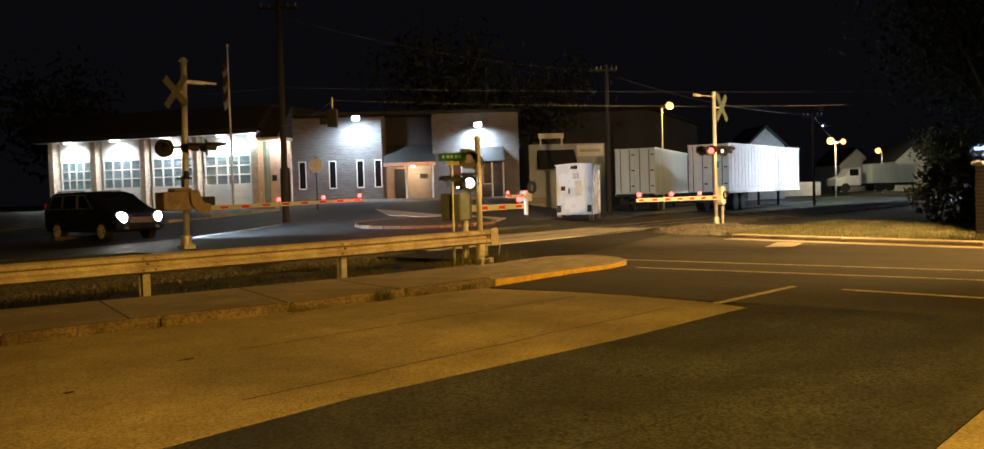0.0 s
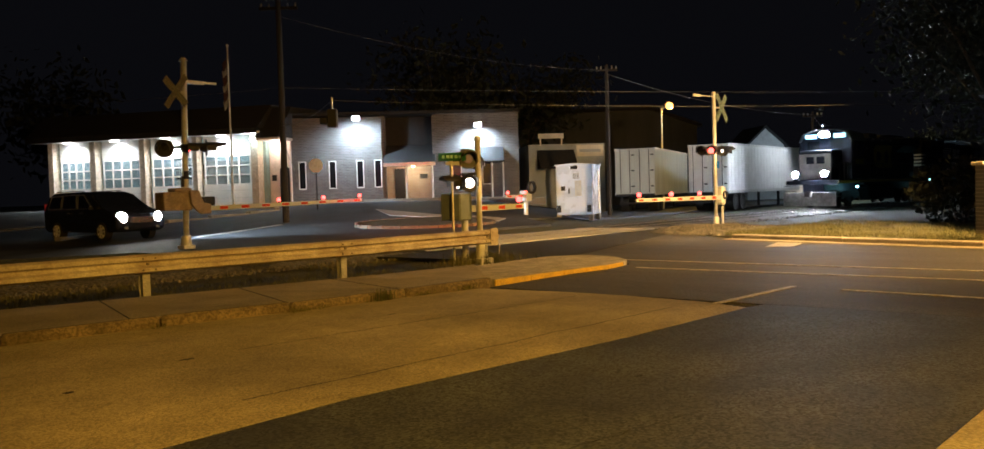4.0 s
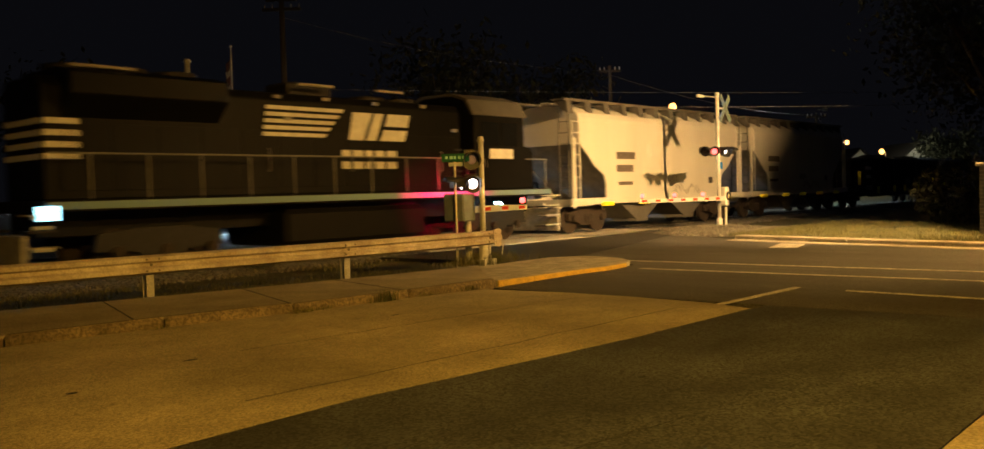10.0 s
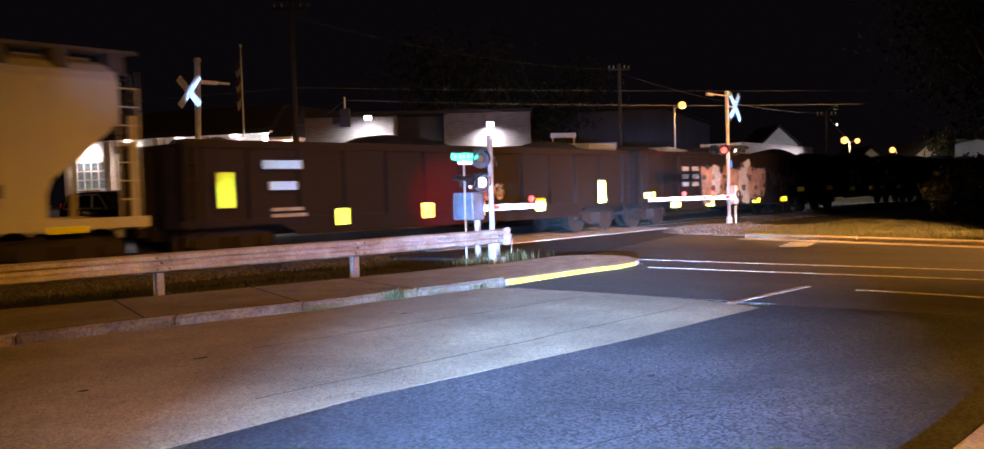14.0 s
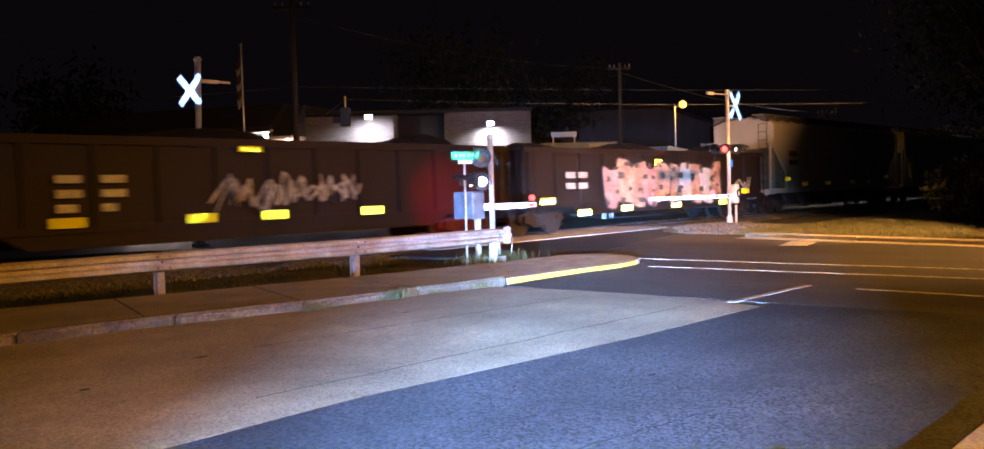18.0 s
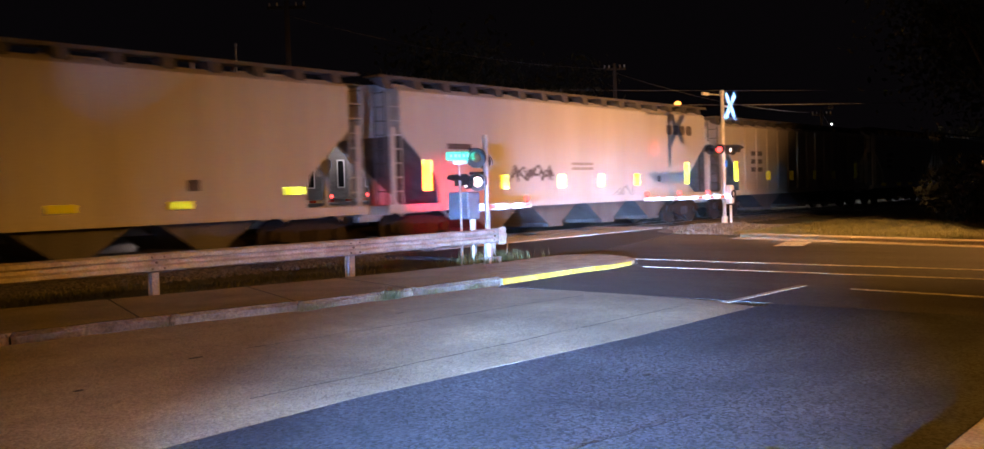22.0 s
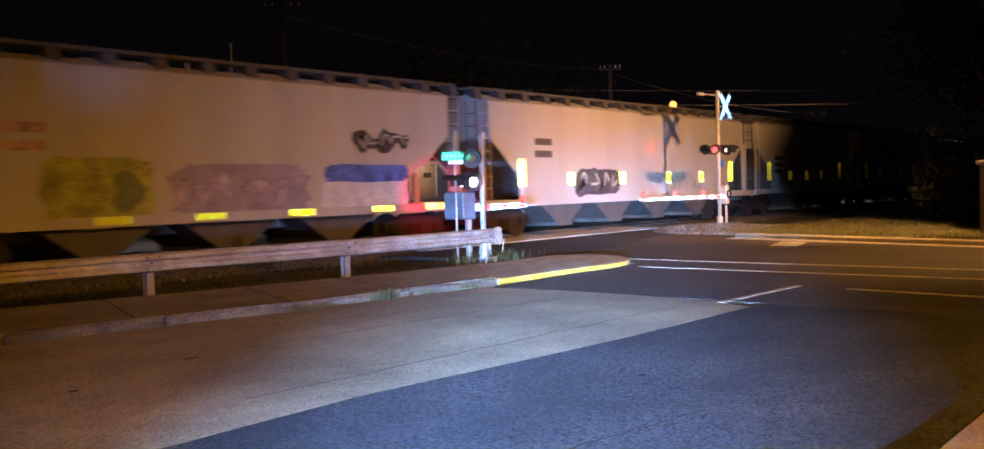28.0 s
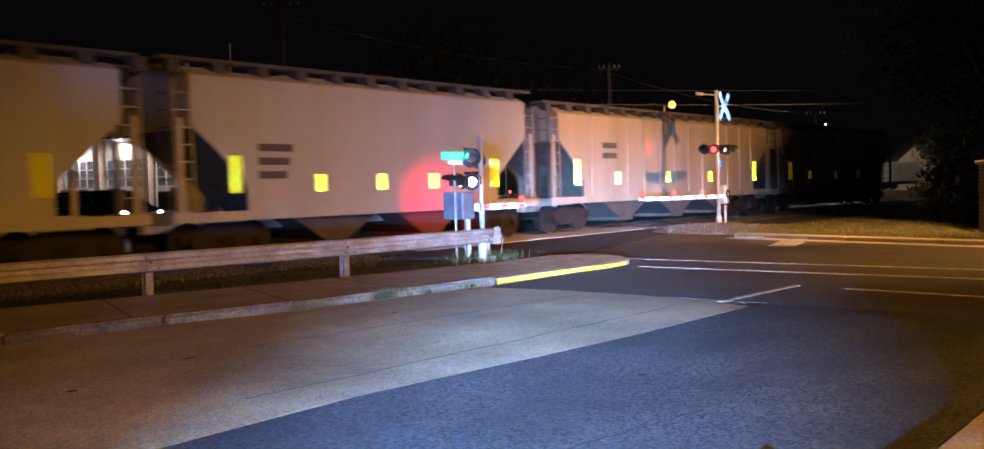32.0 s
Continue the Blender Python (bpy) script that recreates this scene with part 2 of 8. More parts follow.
DARK_METAL = mat("dark_metal", (0.02, 0.02, 0.022), 0.6, 0.3, scale=6, vary=0.4, fine=50, grain=0.3, bump=0.2)
RAIL_STEEL = mat("rail_steel", (0.5, 0.48, 0.46), 0.38, 0.95, scale=8, vary=0.3, fine=60, grain=0.15, bump=0.05)
RUST = mat("rusty_steel", (0.034, 0.025, 0.021), 0.85, 0.2, scale=5, vary=0.4, fine=40, grain=0.3, bump=0.3)
BLACK = mat("black_paint", (0.02, 0.02, 0.022), 0.45, scale=5, vary=0.3, fine=60, grain=0.2, bump=0.05)
WOOD = mat("weathered_wood", (0.03, 0.025, 0.02), 0.85, scale=5, vary=0.4, fine=40, grain=0.3, bump=0.4, streak=True)
WHITE_PAINT = mat("white_paint", (0.72, 0.71, 0.68), 0.5, scale=2, vary=0.15, fine=50, grain=0.08, bump=0.05)
ROOFING = mat("dark_roofing", (0.022, 0.021, 0.022), 0.9, scale=3, vary=0.35, fine=25, grain=0.4, bump=0.5)
BRICK = brick_mat("brown_brick", (0.085, 0.075, 0.07), (0.13, 0.115, 0.11), (0.2, 0.195, 0.19))
BRICK_TAN = brick_mat("tan_brick", (0.4, 0.27, 0.18), (0.34, 0.22, 0.15), (0.42, 0.4, 0.36))
GLASS = glass("window_glass")
DARK_GLASS = mat("dark_glass", (0.008, 0.009, 0.011), 0.2, spec=0.3, scale=1, vary=0.1, grain=0.0, bump=0)
RUBBER = mat("rubber", (0.02, 0.02, 0.02), 0.85, scale=10, vary=0.3, bump=0.1)
CHROME = mat("chrome", (0.75, 0.75, 0.76), 0.15, 1.0, scale=5, vary=0.1, grain=0.05, bump=0)
RETRO_WHITE = retro("white_sheeting", (0.75, 0.8, 0.85), 1.0)
RETRO_CROSS = retro("crossbuck_sheeting", (0.45, 0.8, 0.9), 1.3, 0.22, (0.6, 0.6, 0.6), 0.24)
RETRO_YELLOW = retro("yellow_sheeting", (0.85, 0.84, 0.03), 4.0)
RETRO_RED = retro("red_sheeting", (0.9, 0.06, 0.05), 1.0, 0.5, (0.7, 0.16, 0.08))
RETRO_OLD = retro("old_crossbuck_sheeting", (0.8, 0.82, 0.85), 2.8, 0.12, (0.6, 0.6, 0.6), 0.2)
RETRO_GREEN = retro("green_sheeting", (0.0, 0.62, 0.17), 0.4, 0.45, (0.12, 0.42, 0.22), 0.24)
RETRO_BLUE = retro("blue_sheeting", (0.05, 0.25, 0.8))
GLOW_RED = glow("red_lens_glow", (1.0, 0.06, 0.05), 7)
GLOW_RED_DIM = glow("red_lens_faint", (1.0, 0.05, 0.03), 0.08)
GLOW_SIGNAL = glow("white_hot_lens", (1.0, 0.82, 0.7), 5)
GLOW_SODIUM = glow("sodium_lens", (1.0, 0.4, 0.08), 5)
GLOW_COLD = glow("cold_lens", (0.85, 0.94, 1.0), 60)
GLOW_WARM = glow("warm_lens", (1.0, 0.75, 0.4), 14)
GLOW_HEAD = glow("van_headlamp_glow", (1.0, 0.88, 0.72), 60)
GLOW_TRAIN = glow("train_headlamp_glow", (0.95, 0.93, 1.0), 1700)
GLOW_NUMBER = glow("number_board_glow", (0.45, 0.75, 1.0), 3.0)
GLOW_STEP = glow("step_light_glow", (0.4, 0.9, 1.0), 90.0)
GLOW_PLATE = glow("plate_light_glow", (0.45, 0.9, 1.0), 4.0)
# glow of the lamps added to the pickup for the train and crossbucks
GLOW_FILL = glow("pickup_fill_glow", (0.19, 0.43, 0.98), 195000)
GLOW_PICKUP = glow("pickup_headlamp_glow", (0.172, 0.475, 0.96), 1500000)


# ---------------------------------------------------------------- mesh helpers
def box(bm, x0, x1, y0, y1, z0, z1, m=None):
    vs = [bm.verts.new((x, y, z)) for x in (x0, x1) for y in (y0, y1) for z in (z0, z1)]
    if m is not None:
        for v in vs:
            v.co = m @ v.co
    for f in ((0, 1, 3, 2), (4, 6, 7, 5), (0, 4, 5, 1), (2, 3, 7, 6), (0, 2, 6, 4), (1, 5, 7, 3)):
        bm.faces.new([vs[i] for i in f])
    return vs


def rod(bm, a, b, r, r2=None, n=8):
    """A round bar from a to b, tapering from r to r2."""
    a, b = Vector(a), Vector(b)
    r2 = r if r2 is None else r2
    turn = (b - a).to_track_quat("Z", "Y").to_matrix()
    rings = []
    for p, q in ((a, r), (b, r2)):
        rings.append([bm.verts.new(p + turn @ Vector((q * math.cos(2 * math.pi * i / n), q * math.sin(2 * math.pi * i / n), 0))) for i in range(n)])
    for i in range(n):
        j = (i + 1) % n
        bm.faces.new((rings[0][i], rings[0][j], rings[1][j], rings[1][i]))
    bm.faces.new(rings[0][::-1])
    bm.faces.new(rings[1])


def prism(bm, pts, axis, a, b):
    """A polygon pushed along an axis. Its points are (y, z) for x, (x, z) for y and (x, y) for z."""
    def at(p, k):
        return (k, p[0], p[1]) if axis == "x" else (p[0], k, p[1]) if axis == "y" else (p[0], p[1], k)
    lo, hi = [bm.verts.new(at(p, a)) for p in pts], [bm.verts.new(at(p, b)) for p in pts]
    n = len(pts)
    bm.faces.new(lo[::-1])
    bm.faces.new(hi)
    for i in range(n):
        bm.faces.new((lo[i], lo[(i + 1) % n], hi[(i + 1) % n], hi[i]))


def ball(bm, c, r, n=10, squash=1.0):
    made = bmesh.ops.create_uvsphere(bm, u_segments=n, v_segments=max(5, n // 2), radius=r)["verts"]
    for v in made:
        v.co = Vector((v.co.x, v.co.y, v.co.z * squash)) + Vector(c)


def dome(bm, c, way_, r, depth, n=14, rings=4):
    """A shallow lens or cap that bulges along way_."""
    turn, c = Vector(way_).to_track_quat("Z", "Y").to_matrix(), Vector(c)
    prev = None
    for k in range(rings):
        a = k / rings * math.pi / 2
        ring = [bm.verts.new(c + turn @ Vector((r * math.cos(a) * math.cos(2 * math.pi * i / n), r * math.cos(a) * math.sin(2 * math.pi * i / n), depth * math.sin(a)))) for i in range(n)]
        if prev:
            for i in range(n):
                bm.faces.new((prev[i], prev[(i + 1) % n], ring[(i + 1) % n], ring[i]))
        else:
            bm.faces.new(ring[::-1])
        prev = ring
    tip = bm.verts.new(c + turn @ Vector((0, 0, depth)))
    for i in range(n):
        bm.faces.new((prev[i], prev[(i + 1) % n], tip))


def tube(bm, a, b, r, wall=0.01, n=14):
    """An open pipe."""
    a, b = Vector(a), Vector(b)
    turn = (b - a).to_track_quat("Z", "Y").to_matrix()
    rings = [[bm.verts.new(p + turn @ Vector((q * math.cos(2 * math.pi * i / n), q * math.sin(2 * math.pi * i / n), 0))) for i in range(n)] for p, q in ((a, r), (b, r), (b, r + wall), (a, r + wall))]
    for k in range(4):
        for i in range(n):
            j = (i + 1) % n
            bm.faces.new((rings[k][i], rings[k][j], rings[(k + 1) % 4][j], rings[(k + 1) % 4][i]))


def sweep(bm, pts, r, n=6):
    """A round cable through the points, in one piece."""
    prev = None
    for i, p in enumerate(pts):
        p = Vector(p)
        d = (Vector(pts[min(i + 1, len(pts) - 1)]) - Vector(pts[max(i - 1, 0)])).normalized()
        turn = d.to_track_quat("Z", "Y").to_matrix()
        ring = [bm.verts.new(p + turn @ Vector((r * math.cos(2 * math.pi * k / n), r * math.sin(2 * math.pi * k / n), 0))) for k in range(n)]
        if prev:
            for k in range(n):
                bm.faces.new((prev[k], prev[(k + 1) % n], ring[(k + 1) % n], ring[k]))
        else:
            bm.faces.new(ring[::-1])
        prev = ring
    bm.faces.new(prev)


def finish(bm, material, bevel=0.0, shade=False):
    if bevel:
        bmesh.ops.bevel(bm, geom=bm.edges[:], offset=bevel, segments=1, affect="EDGES", clamp_overlap=True)
    bmesh.ops.recalc_face_normals(bm, faces=bm.faces[:])
    me = bpy.data.meshes.new("mesh")
    bm.to_mesh(me)
    bm.free()
    me.materials.append(material)
    if shade:
        for p in me.polygons:
            p.use_smooth = True
    return me


SINGLE = ("lettering", "graffiti", "graffiti_line", "bolt", "underframe", "hinge", "insulator", "bracket", "lock_rod", "edge_rail", "roof_walkway", "side_seam", "number_board", "sill_stripe", "roof_rail", "porch_post", "air_reservoir", "nose_emblem", "reservoir")


def pieces(bm):
    """The separate pieces of a bmesh, each as a bmesh of its own."""
    seen, out = set(), []
    for first in bm.verts:
        if first in seen:
            continue
        todo, group = [first], []
        seen.add(first)
        while todo:
            v = todo.pop()
            group.append(v)
            for e in v.link_edges:
                o = e.other_vert(v)
                if o not in seen:
                    seen.add(o)
                    todo.append(o)
        nb, table = bmesh.new(), {}
        for v in group:
            table[v] = nb.verts.new(v.co)
        for f in {f for v in group for f in v.link_faces}:
            nb.faces.new([table[v] for v in f.verts])
        out.append(nb)
    return out


def part(name, bm, material, parent, label="", bevel=0.0, shade=False, at=None):
    if name in SINGLE and not isinstance(bm, bpy.types.Mesh):
        bits = pieces(bm)
        if len(bits) > 1:
            for b in bits[1:]:
                one_part(name, b, material, parent, label, bevel, shade, at)
            return one_part(name, bits[0], material, parent, label, bevel, shade, at)
    return one_part(name, bm, material, parent, label, bevel, shade, at)


def one_part(name, bm, material, parent, label="", bevel=0.0, shade=False, at=None):
    me = bm if isinstance(bm, bpy.types.Mesh) else finish(bm, material, bevel, shade)
    ob = new(name, me)
    ob.parent = parent
    if at is not None:
        ob.matrix_basis = at
    if label:
        tagged(ob, label)
    return ob


def thing(name, label, category, m=None, group="", kind=""):
    ob = new(name)
    if m is not None:
        ob.matrix_basis = m
    return tagged(ob, label, category, group, kind)


def solid(name, bm, material, label, category="", kind="", bevel=0.0, m=None, group="", shade=False):
    ob = new(name, finish(bm, material, bevel, shade))
    if m is not None:
        ob.matrix_basis = m
    return tagged(ob, label, category, group, kind)


def slab(name, pts, material, label, lift=0.0, thick=0.05, kind="structure", step=None, follow=True, category=""):
    """A flat piece of ground cover on the land, with its own thickness."""
    bm = bmesh.new()
    top = [bm.verts.new((x, y, 0)) for x, y in pts]
    f = bm.faces.new(top)
    if f.normal.z < 0:
        f.normal_flip()
    if step:
        xs, ys = [p[0] for p in pts], [p[1] for p in pts]
        for k in np.arange(min(xs) + step, max(xs), step):
            bmesh.ops.bisect_plane(bm, geom=bm.verts[:] + bm.edges[:] + bm.faces[:], plane_co=(k, 0, 0), plane_no=(1, 0, 0))
        for k in np.arange(min(ys) + step, max(ys), step):
            bmesh.ops.bisect_plane(bm, geom=bm.verts[:] + bm.edges[:] + bm.faces[:], plane_co=(0, k, 0), plane_no=(0, 1, 0))
    bmesh.ops.recalc_face_normals(bm, faces=bm.faces[:])
    if bm.faces[:][0].normal.z < 0:
        bmesh.ops.reverse_faces(bm, faces=bm.faces[:])
    ext = bmesh.ops.extrude_face_region(bm, geom=bm.faces[:])
    up = [v for v in ext["geom"] if isinstance(v, bmesh.types.BMVert)]
    ups = set(up)
    for v in bm.verts:
        base = ground_z(v.co.x, v.co.y) if follow else 0.0
        v.co.z = base + lift - (0 if v in ups else thick)
    return solid(name, bm, material, label, category, kind)


def bar_on(bm, x0, x1, z0, z1, y, t=0.006):
    box(bm, x0, x1, y - t, y, z0, z1)


def share(me, name, parent, at, label=""):
    ob = new(name, me)
    ob.parent = parent
    ob.matrix_basis = at
    if label:
        tagged(ob, label)
    return ob


# ---------------------------------------------------------------- ground, roads and track
def build_ground():
    bm = bmesh.new()
    xs = [-2500, -600, -150] + list(range(-60, 161, 4)) + [220, 420, 900, 2600]
    ys = [-2500, -600, -150] + list(range(-60, 161, 4)) + [220, 420, 900, 2600]
    grid = [[bm.verts.new((x, y, ground_z(x, y) - 0.09 - 0.05 * noise.noise(Vector((x * 0.13, y * 0.13, 0))))) for y in ys] for x in xs]
    for i in range(len(xs) - 1):
        for j in range(len(ys) - 1):
            bm.faces.new((grid[i][j], grid[i + 1][j], grid[i + 1][j + 1], grid[i][j + 1]))
    solid("ground", bm, SOIL, "dark bare soil and thin grass", "ground", "structure", shade=True)

    slab("road", [(11.0, -40), (22.0, -40), (22.1, 4.7), (24.1, 11.8), (26.4, 14.8), (28.7, 17.05), (15.2, 17.05), (15.6, 12.2), (16.3, 11.6), (16.4, 10.6), (15.6, 9.8), (11.0, 9.6)],
         ASPHALT_OLD, "grey worn asphalt road leading to the level crossing", 0.0, 0.08, follow=False)
    slab("road_patch", [(15.3, 12.35), (17.9, 12.5), (26.2, 14.9), (28.5, 17.0), (15.2, 17.0)], ASPHALT_NEW, "fresh black asphalt patch before the rails", 0.006, 0.03, follow=False)
    slab("side_street", [(-60, 5.25), (2.8, 5.27), (4.45, 5.33), (6.3, 5.17), (7.9, 5.04), (10.6, 4.97), (10.86, 5.7), (11.0, 6.98), (11.0, 8.1), (10.8, 9.6), (9.4, 9.87), (7.4, 10.05), (5.7, 10.4), (3.9, 10.62), (-60, 12.5)],
         ROAD_CONCRETE, "pale worn concrete side street", 0.0, 0.08, follow=False)
    slab("near_street", [(-60, -12), (10.99, -12), (10.99, 4.9), (10.6, 4.96), (7.9, 5.03), (6.3, 5.16), (4.45, 5.32), (2.8, 5.26), (-60, 5.24)], ASPHALT, "dark speckled asphalt street", 0.0, 0.08, follow=False)
    # far side: the road goes on, with a street along the tracks
    slab("far_road", [(14.0, 21.6), (28.6, 21.6), (30, 24), (45, 26.5), (75, 28.5), (75, 33), (52, 33.5), (38, 35.5), (33, 52), (26, 62), (19, 62), (19, 40), (-20, 40), (-20, 29), (9, 28.5), (13.5, 26)],
         ASPHALT, "dark asphalt street beyond the rails", 0.005, 0.1, step=3.0)
    slab("yard", [(36.5, 38), (60, 36.5), (110, 38), (110, 66), (40, 66)], ASPHALT, "asphalt truck yard", 0.0, 0.1, step=5.0)
    slab("station_apron", [(8, 41), (36, 41.5), (40, 60), (8, 64)], ASPHALT_OLD, "asphalt forecourt before the fire station", 0.012, 0.1, step=3.0)

    # kerb and walk along the side street
    kerb_line = [(-40, 11.6), (-6, 11.1), (1.0, 10.75), (3.9, 10.61), (5.7, 10.4), (7.4, 10.04), (9.4, 9.87), (11.3, 9.76)]
    walk_back = [(-40, 14.6), (-6, 14.1), (2.0, 13.85), (5.0, 13.4), (7.5, 12.85), (10.9, 12.25), (13.3, 12.0)]
    walk_ob = None
    bm = bmesh.new()
    prism(bm, [(x, y + 0.16) for x, y in kerb_line] + walk_back[::-1], "z", -0.08, 0.11)
    walk_ob = solid("pavement", bm, FOOTWAY, "worn concrete footway beside the guard rail", "pavement", "structure")
    random.seed(4)
    for i in range(len(kerb_line) - 1):
        a, b = Vector((*kerb_line[i], 0)), Vector((*kerb_line[i + 1], 0))
        n_seg = max(1, int((b - a).length / 2.4))
        for k in range(n_seg):
            p, q = a.lerp(b, k / n_seg), a.lerp(b, (k + 1) / n_seg)
            side = Vector((-(q - p).y, (q - p).x, 0)).normalized() * 0.17
            along = (q - p).normalized() * 0.008
            bm = bmesh.new()
            j = random.uniform(-0.008, 0.008)
            prism(bm, [((p + along).x, (p + along).y), ((q - along).x, (q - along).y), ((q - along + side).x, (q - along + side).y), ((p + along + side).x, (p + along + side).y)], "z", -0.1, 0.125 + j)
            part("kerb_stone", bm, KERB, walk_ob, bevel=0.045)
    for x, y, x2, y2 in ((5.4, 10.6, 6.2, 13.1), (7.45, 10.2, 8.3, 12.65), (9.4, 10.05, 10.0, 12.4), (3.2, 10.8, 3.9, 13.6)):
        bm = bmesh.new()
        d = Vector((y2 - y, x - x2, 0)).normalized() * 0.012
        prism(bm, [(x - d.x, y - d.y), (x2 - d.x, y2 - d.y), (x2 + d.x, y2 + d.y), (x + d.x, y + d.y)], "z", 0.105, 0.1135)
        part("expansion_joint", bm, ASPHALT_NEW, walk_ob, "dark joint in the footway")

    # the rounded end of the walk, with its yellow kerb
    nose = [(11.35, 9.78), (13.2, 9.72), (14.5, 9.62), (15.2, 9.72), (15.75, 10.0), (16.2, 10.5), (16.45, 11.15), (16.3, 11.75), (15.8, 12.1), (14.5, 12.05), (13.3, 11.95), (12.2, 12.0), (11.4, 12.1)]
    bm = bmesh.new()
    prism(bm, [(x, y + 0.02) for x, y in nose], "z", -0.08, 0.085)
    isl = solid("kerb_island", bm, KERB_PALE, "concrete corner of the footway with a yellow kerb", "pavement", "structure", bevel=0.012)
    for i in range(5):
        p, q = Vector((*nose[i], 0)), Vector((*nose[i + 1], 0))
        n_seg = 2 if i < 2 else 1
        for k in range(n_seg):
            a, b = p.lerp(q, k / n_seg), p.lerp(q, (k + 1) / n_seg - 0.004)
            side = Vector((-(b - a).y, (b - a).x, 0)).normalized() * 0.03
            o = side * -0.3
            bm = bmesh.new()
            prism(bm, [((a + o).x, (a + o).y), ((b + o).x, (b + o).y), ((b + side).x, (b + side).y), ((a + side).x, (a + side).y)], "z", -0.05, 0.08)
            part("kerb_stone", bm, YELLOW_PAINT if i < 3 else KERB_PALE, isl, "yellow painted kerb face" if i < 3 else "bare worn kerb face", bevel=0.012)

    # kerb with its gutter on the other side of the road
    front = [(20.0, -12), (21.2, 0), (22.15, 4.76), (23.1, 8.2), (24.15, 11.76)]
    gutter = None
    bm = bmesh.new()
    prism(bm, [(x - 0.55, y) for x, y in front] + [(x, y) for x, y in front[::-1]], "z", -0.05, 0.008)
    gutter = solid("gutter", bm, CONCRETE, "pale concrete gutter along the road", "gutter", "structure")
    for i in range(len(front) - 1):
        p, q = Vector((*front[i], 0)), Vector((*front[i + 1], 0))
        n_seg = max(1, int((q - p).length / 2.2))
        for k in range(n_seg):
            a, b = p.lerp(q, k / n_seg + 0.003), p.lerp(q, (k + 1) / n_seg - 0.003)
            side = Vector(((b - a).y, -(b - a).x, 0)).normalized() * 0.4
            bm = bmesh.new()
            prism(bm, [(a.x, a.y), (b.x, b.y), ((b + side).x, (b + side).y), ((a + side).x, (a + side).y)], "z", -0.08, 0.115)
            part("kerb_stone", bm, CONCRETE, gutter, bevel=0.02)
    slab("verge", [(20.4, -12), (21.6, 0), (22.55, 4.7), (23.5, 8.1), (24.5, 11.7), (26.2, 12.6), (27.8, 12.8), (60, 12.8), (60, -12)], SOIL, "rough grass verge on dark soil", 0.06, 0.1, follow=False)
    # kerb of the near corner
    bm = bmesh.new()
    corner = [(4.2, 1.41), (7.5, 1.39), (9.05, 1.08), (10.1, 0.2), (10.5, -1.2), (10.6, -9)]
    prism(bm, corner + [(10.2, -9), (10.1, -1.3), (9.75, 0.0), (8.9, 0.73), (7.45, 0.99), (4.2, 0.99)], "z", -0.08, 0.055)
    solid("kerb", bm, CONCRETE, "concrete kerb of the near street corner", "kerb", "structure", bevel=0.015)
    bm = bmesh.new()
    prism(bm, [(4.2, 0.98), (7.45, 0.98), (8.88, 0.72), (9.74, -0.01), (10.09, -1.31), (10.19, -9), (4.2, -9)], "z", -0.06, 0.045)
    solid("corner_walk", bm, CONCRETE, "concrete footway at the near corner", "pavement", "structure")

    # painted lines
    def line(name, a, b, w, label):
        a, b = Vector((*a, 0)), Vector((*b, 0))
        side = Vector((-(b - a).y, (b - a).x, 0)).normalized() * w / 2
        bm = bmesh.new()
        prism(bm, [((a - side).x, (a - side).y), ((b - side).x, (b - side).y), ((b + side).x, (b + side).y), ((a + side).x, (a + side).y)], "z", 0.002, 0.0095)
        solid(name, bm, ROAD_PAINT, label, "road marking", "structure")
    line("centre_line", (16.47, 10.55), (16.35, -30), 0.11, "thin white line along the road")
    line("lane_line", (14.93, 9.25), (15.1, -30), 0.1, "thin white line along the road")
    for y in (4.6, -0.5, -6, -12):
        line("lane_dash", (12.93, y), (12.75, y - 1.9), 0.1, "short white lane dash")
    line("entry_line", (10.76, 5.46), (13.05, 5.36), 0.11, "white line across the mouth of the side street")
    bm = bmesh.new()
    prism(bm, [(20.95, 9.3), (21.15, 8.68), (22.5, 9.0), (22.6, 9.7)], "z", 0.002, 0.0125)
    solid("stop_bar", bm, ROAD_PAINT, "white stop bar before the crossing", "road marking", "structure")
    slab("far_line", [(17.6, 29.3), (22.2, 30.55), (22.25, 30.85), (17.6, 29.65)], ROAD_PAINT, "white line on the street beyond the rails", 0.02, 0.02, step=1.5)
    slab("far_line", [(-6, 28.9), (8, 29.2), (8, 29.4), (-6, 29.1)], ROAD_PAINT, "white edge line on the street beyond the rails", 0.02, 0.02, step=2.0)
    # planted island and kerbs on the street beyond the rails
    ring = [(25.1 + 2.15 * math.cos(math.radians(a)) * 1.0 - 0.8 * math.sin(math.radians(a)), 25.2 + 2.3 * math.sin(math.radians(a))) for a in range(0, 360, 15)]
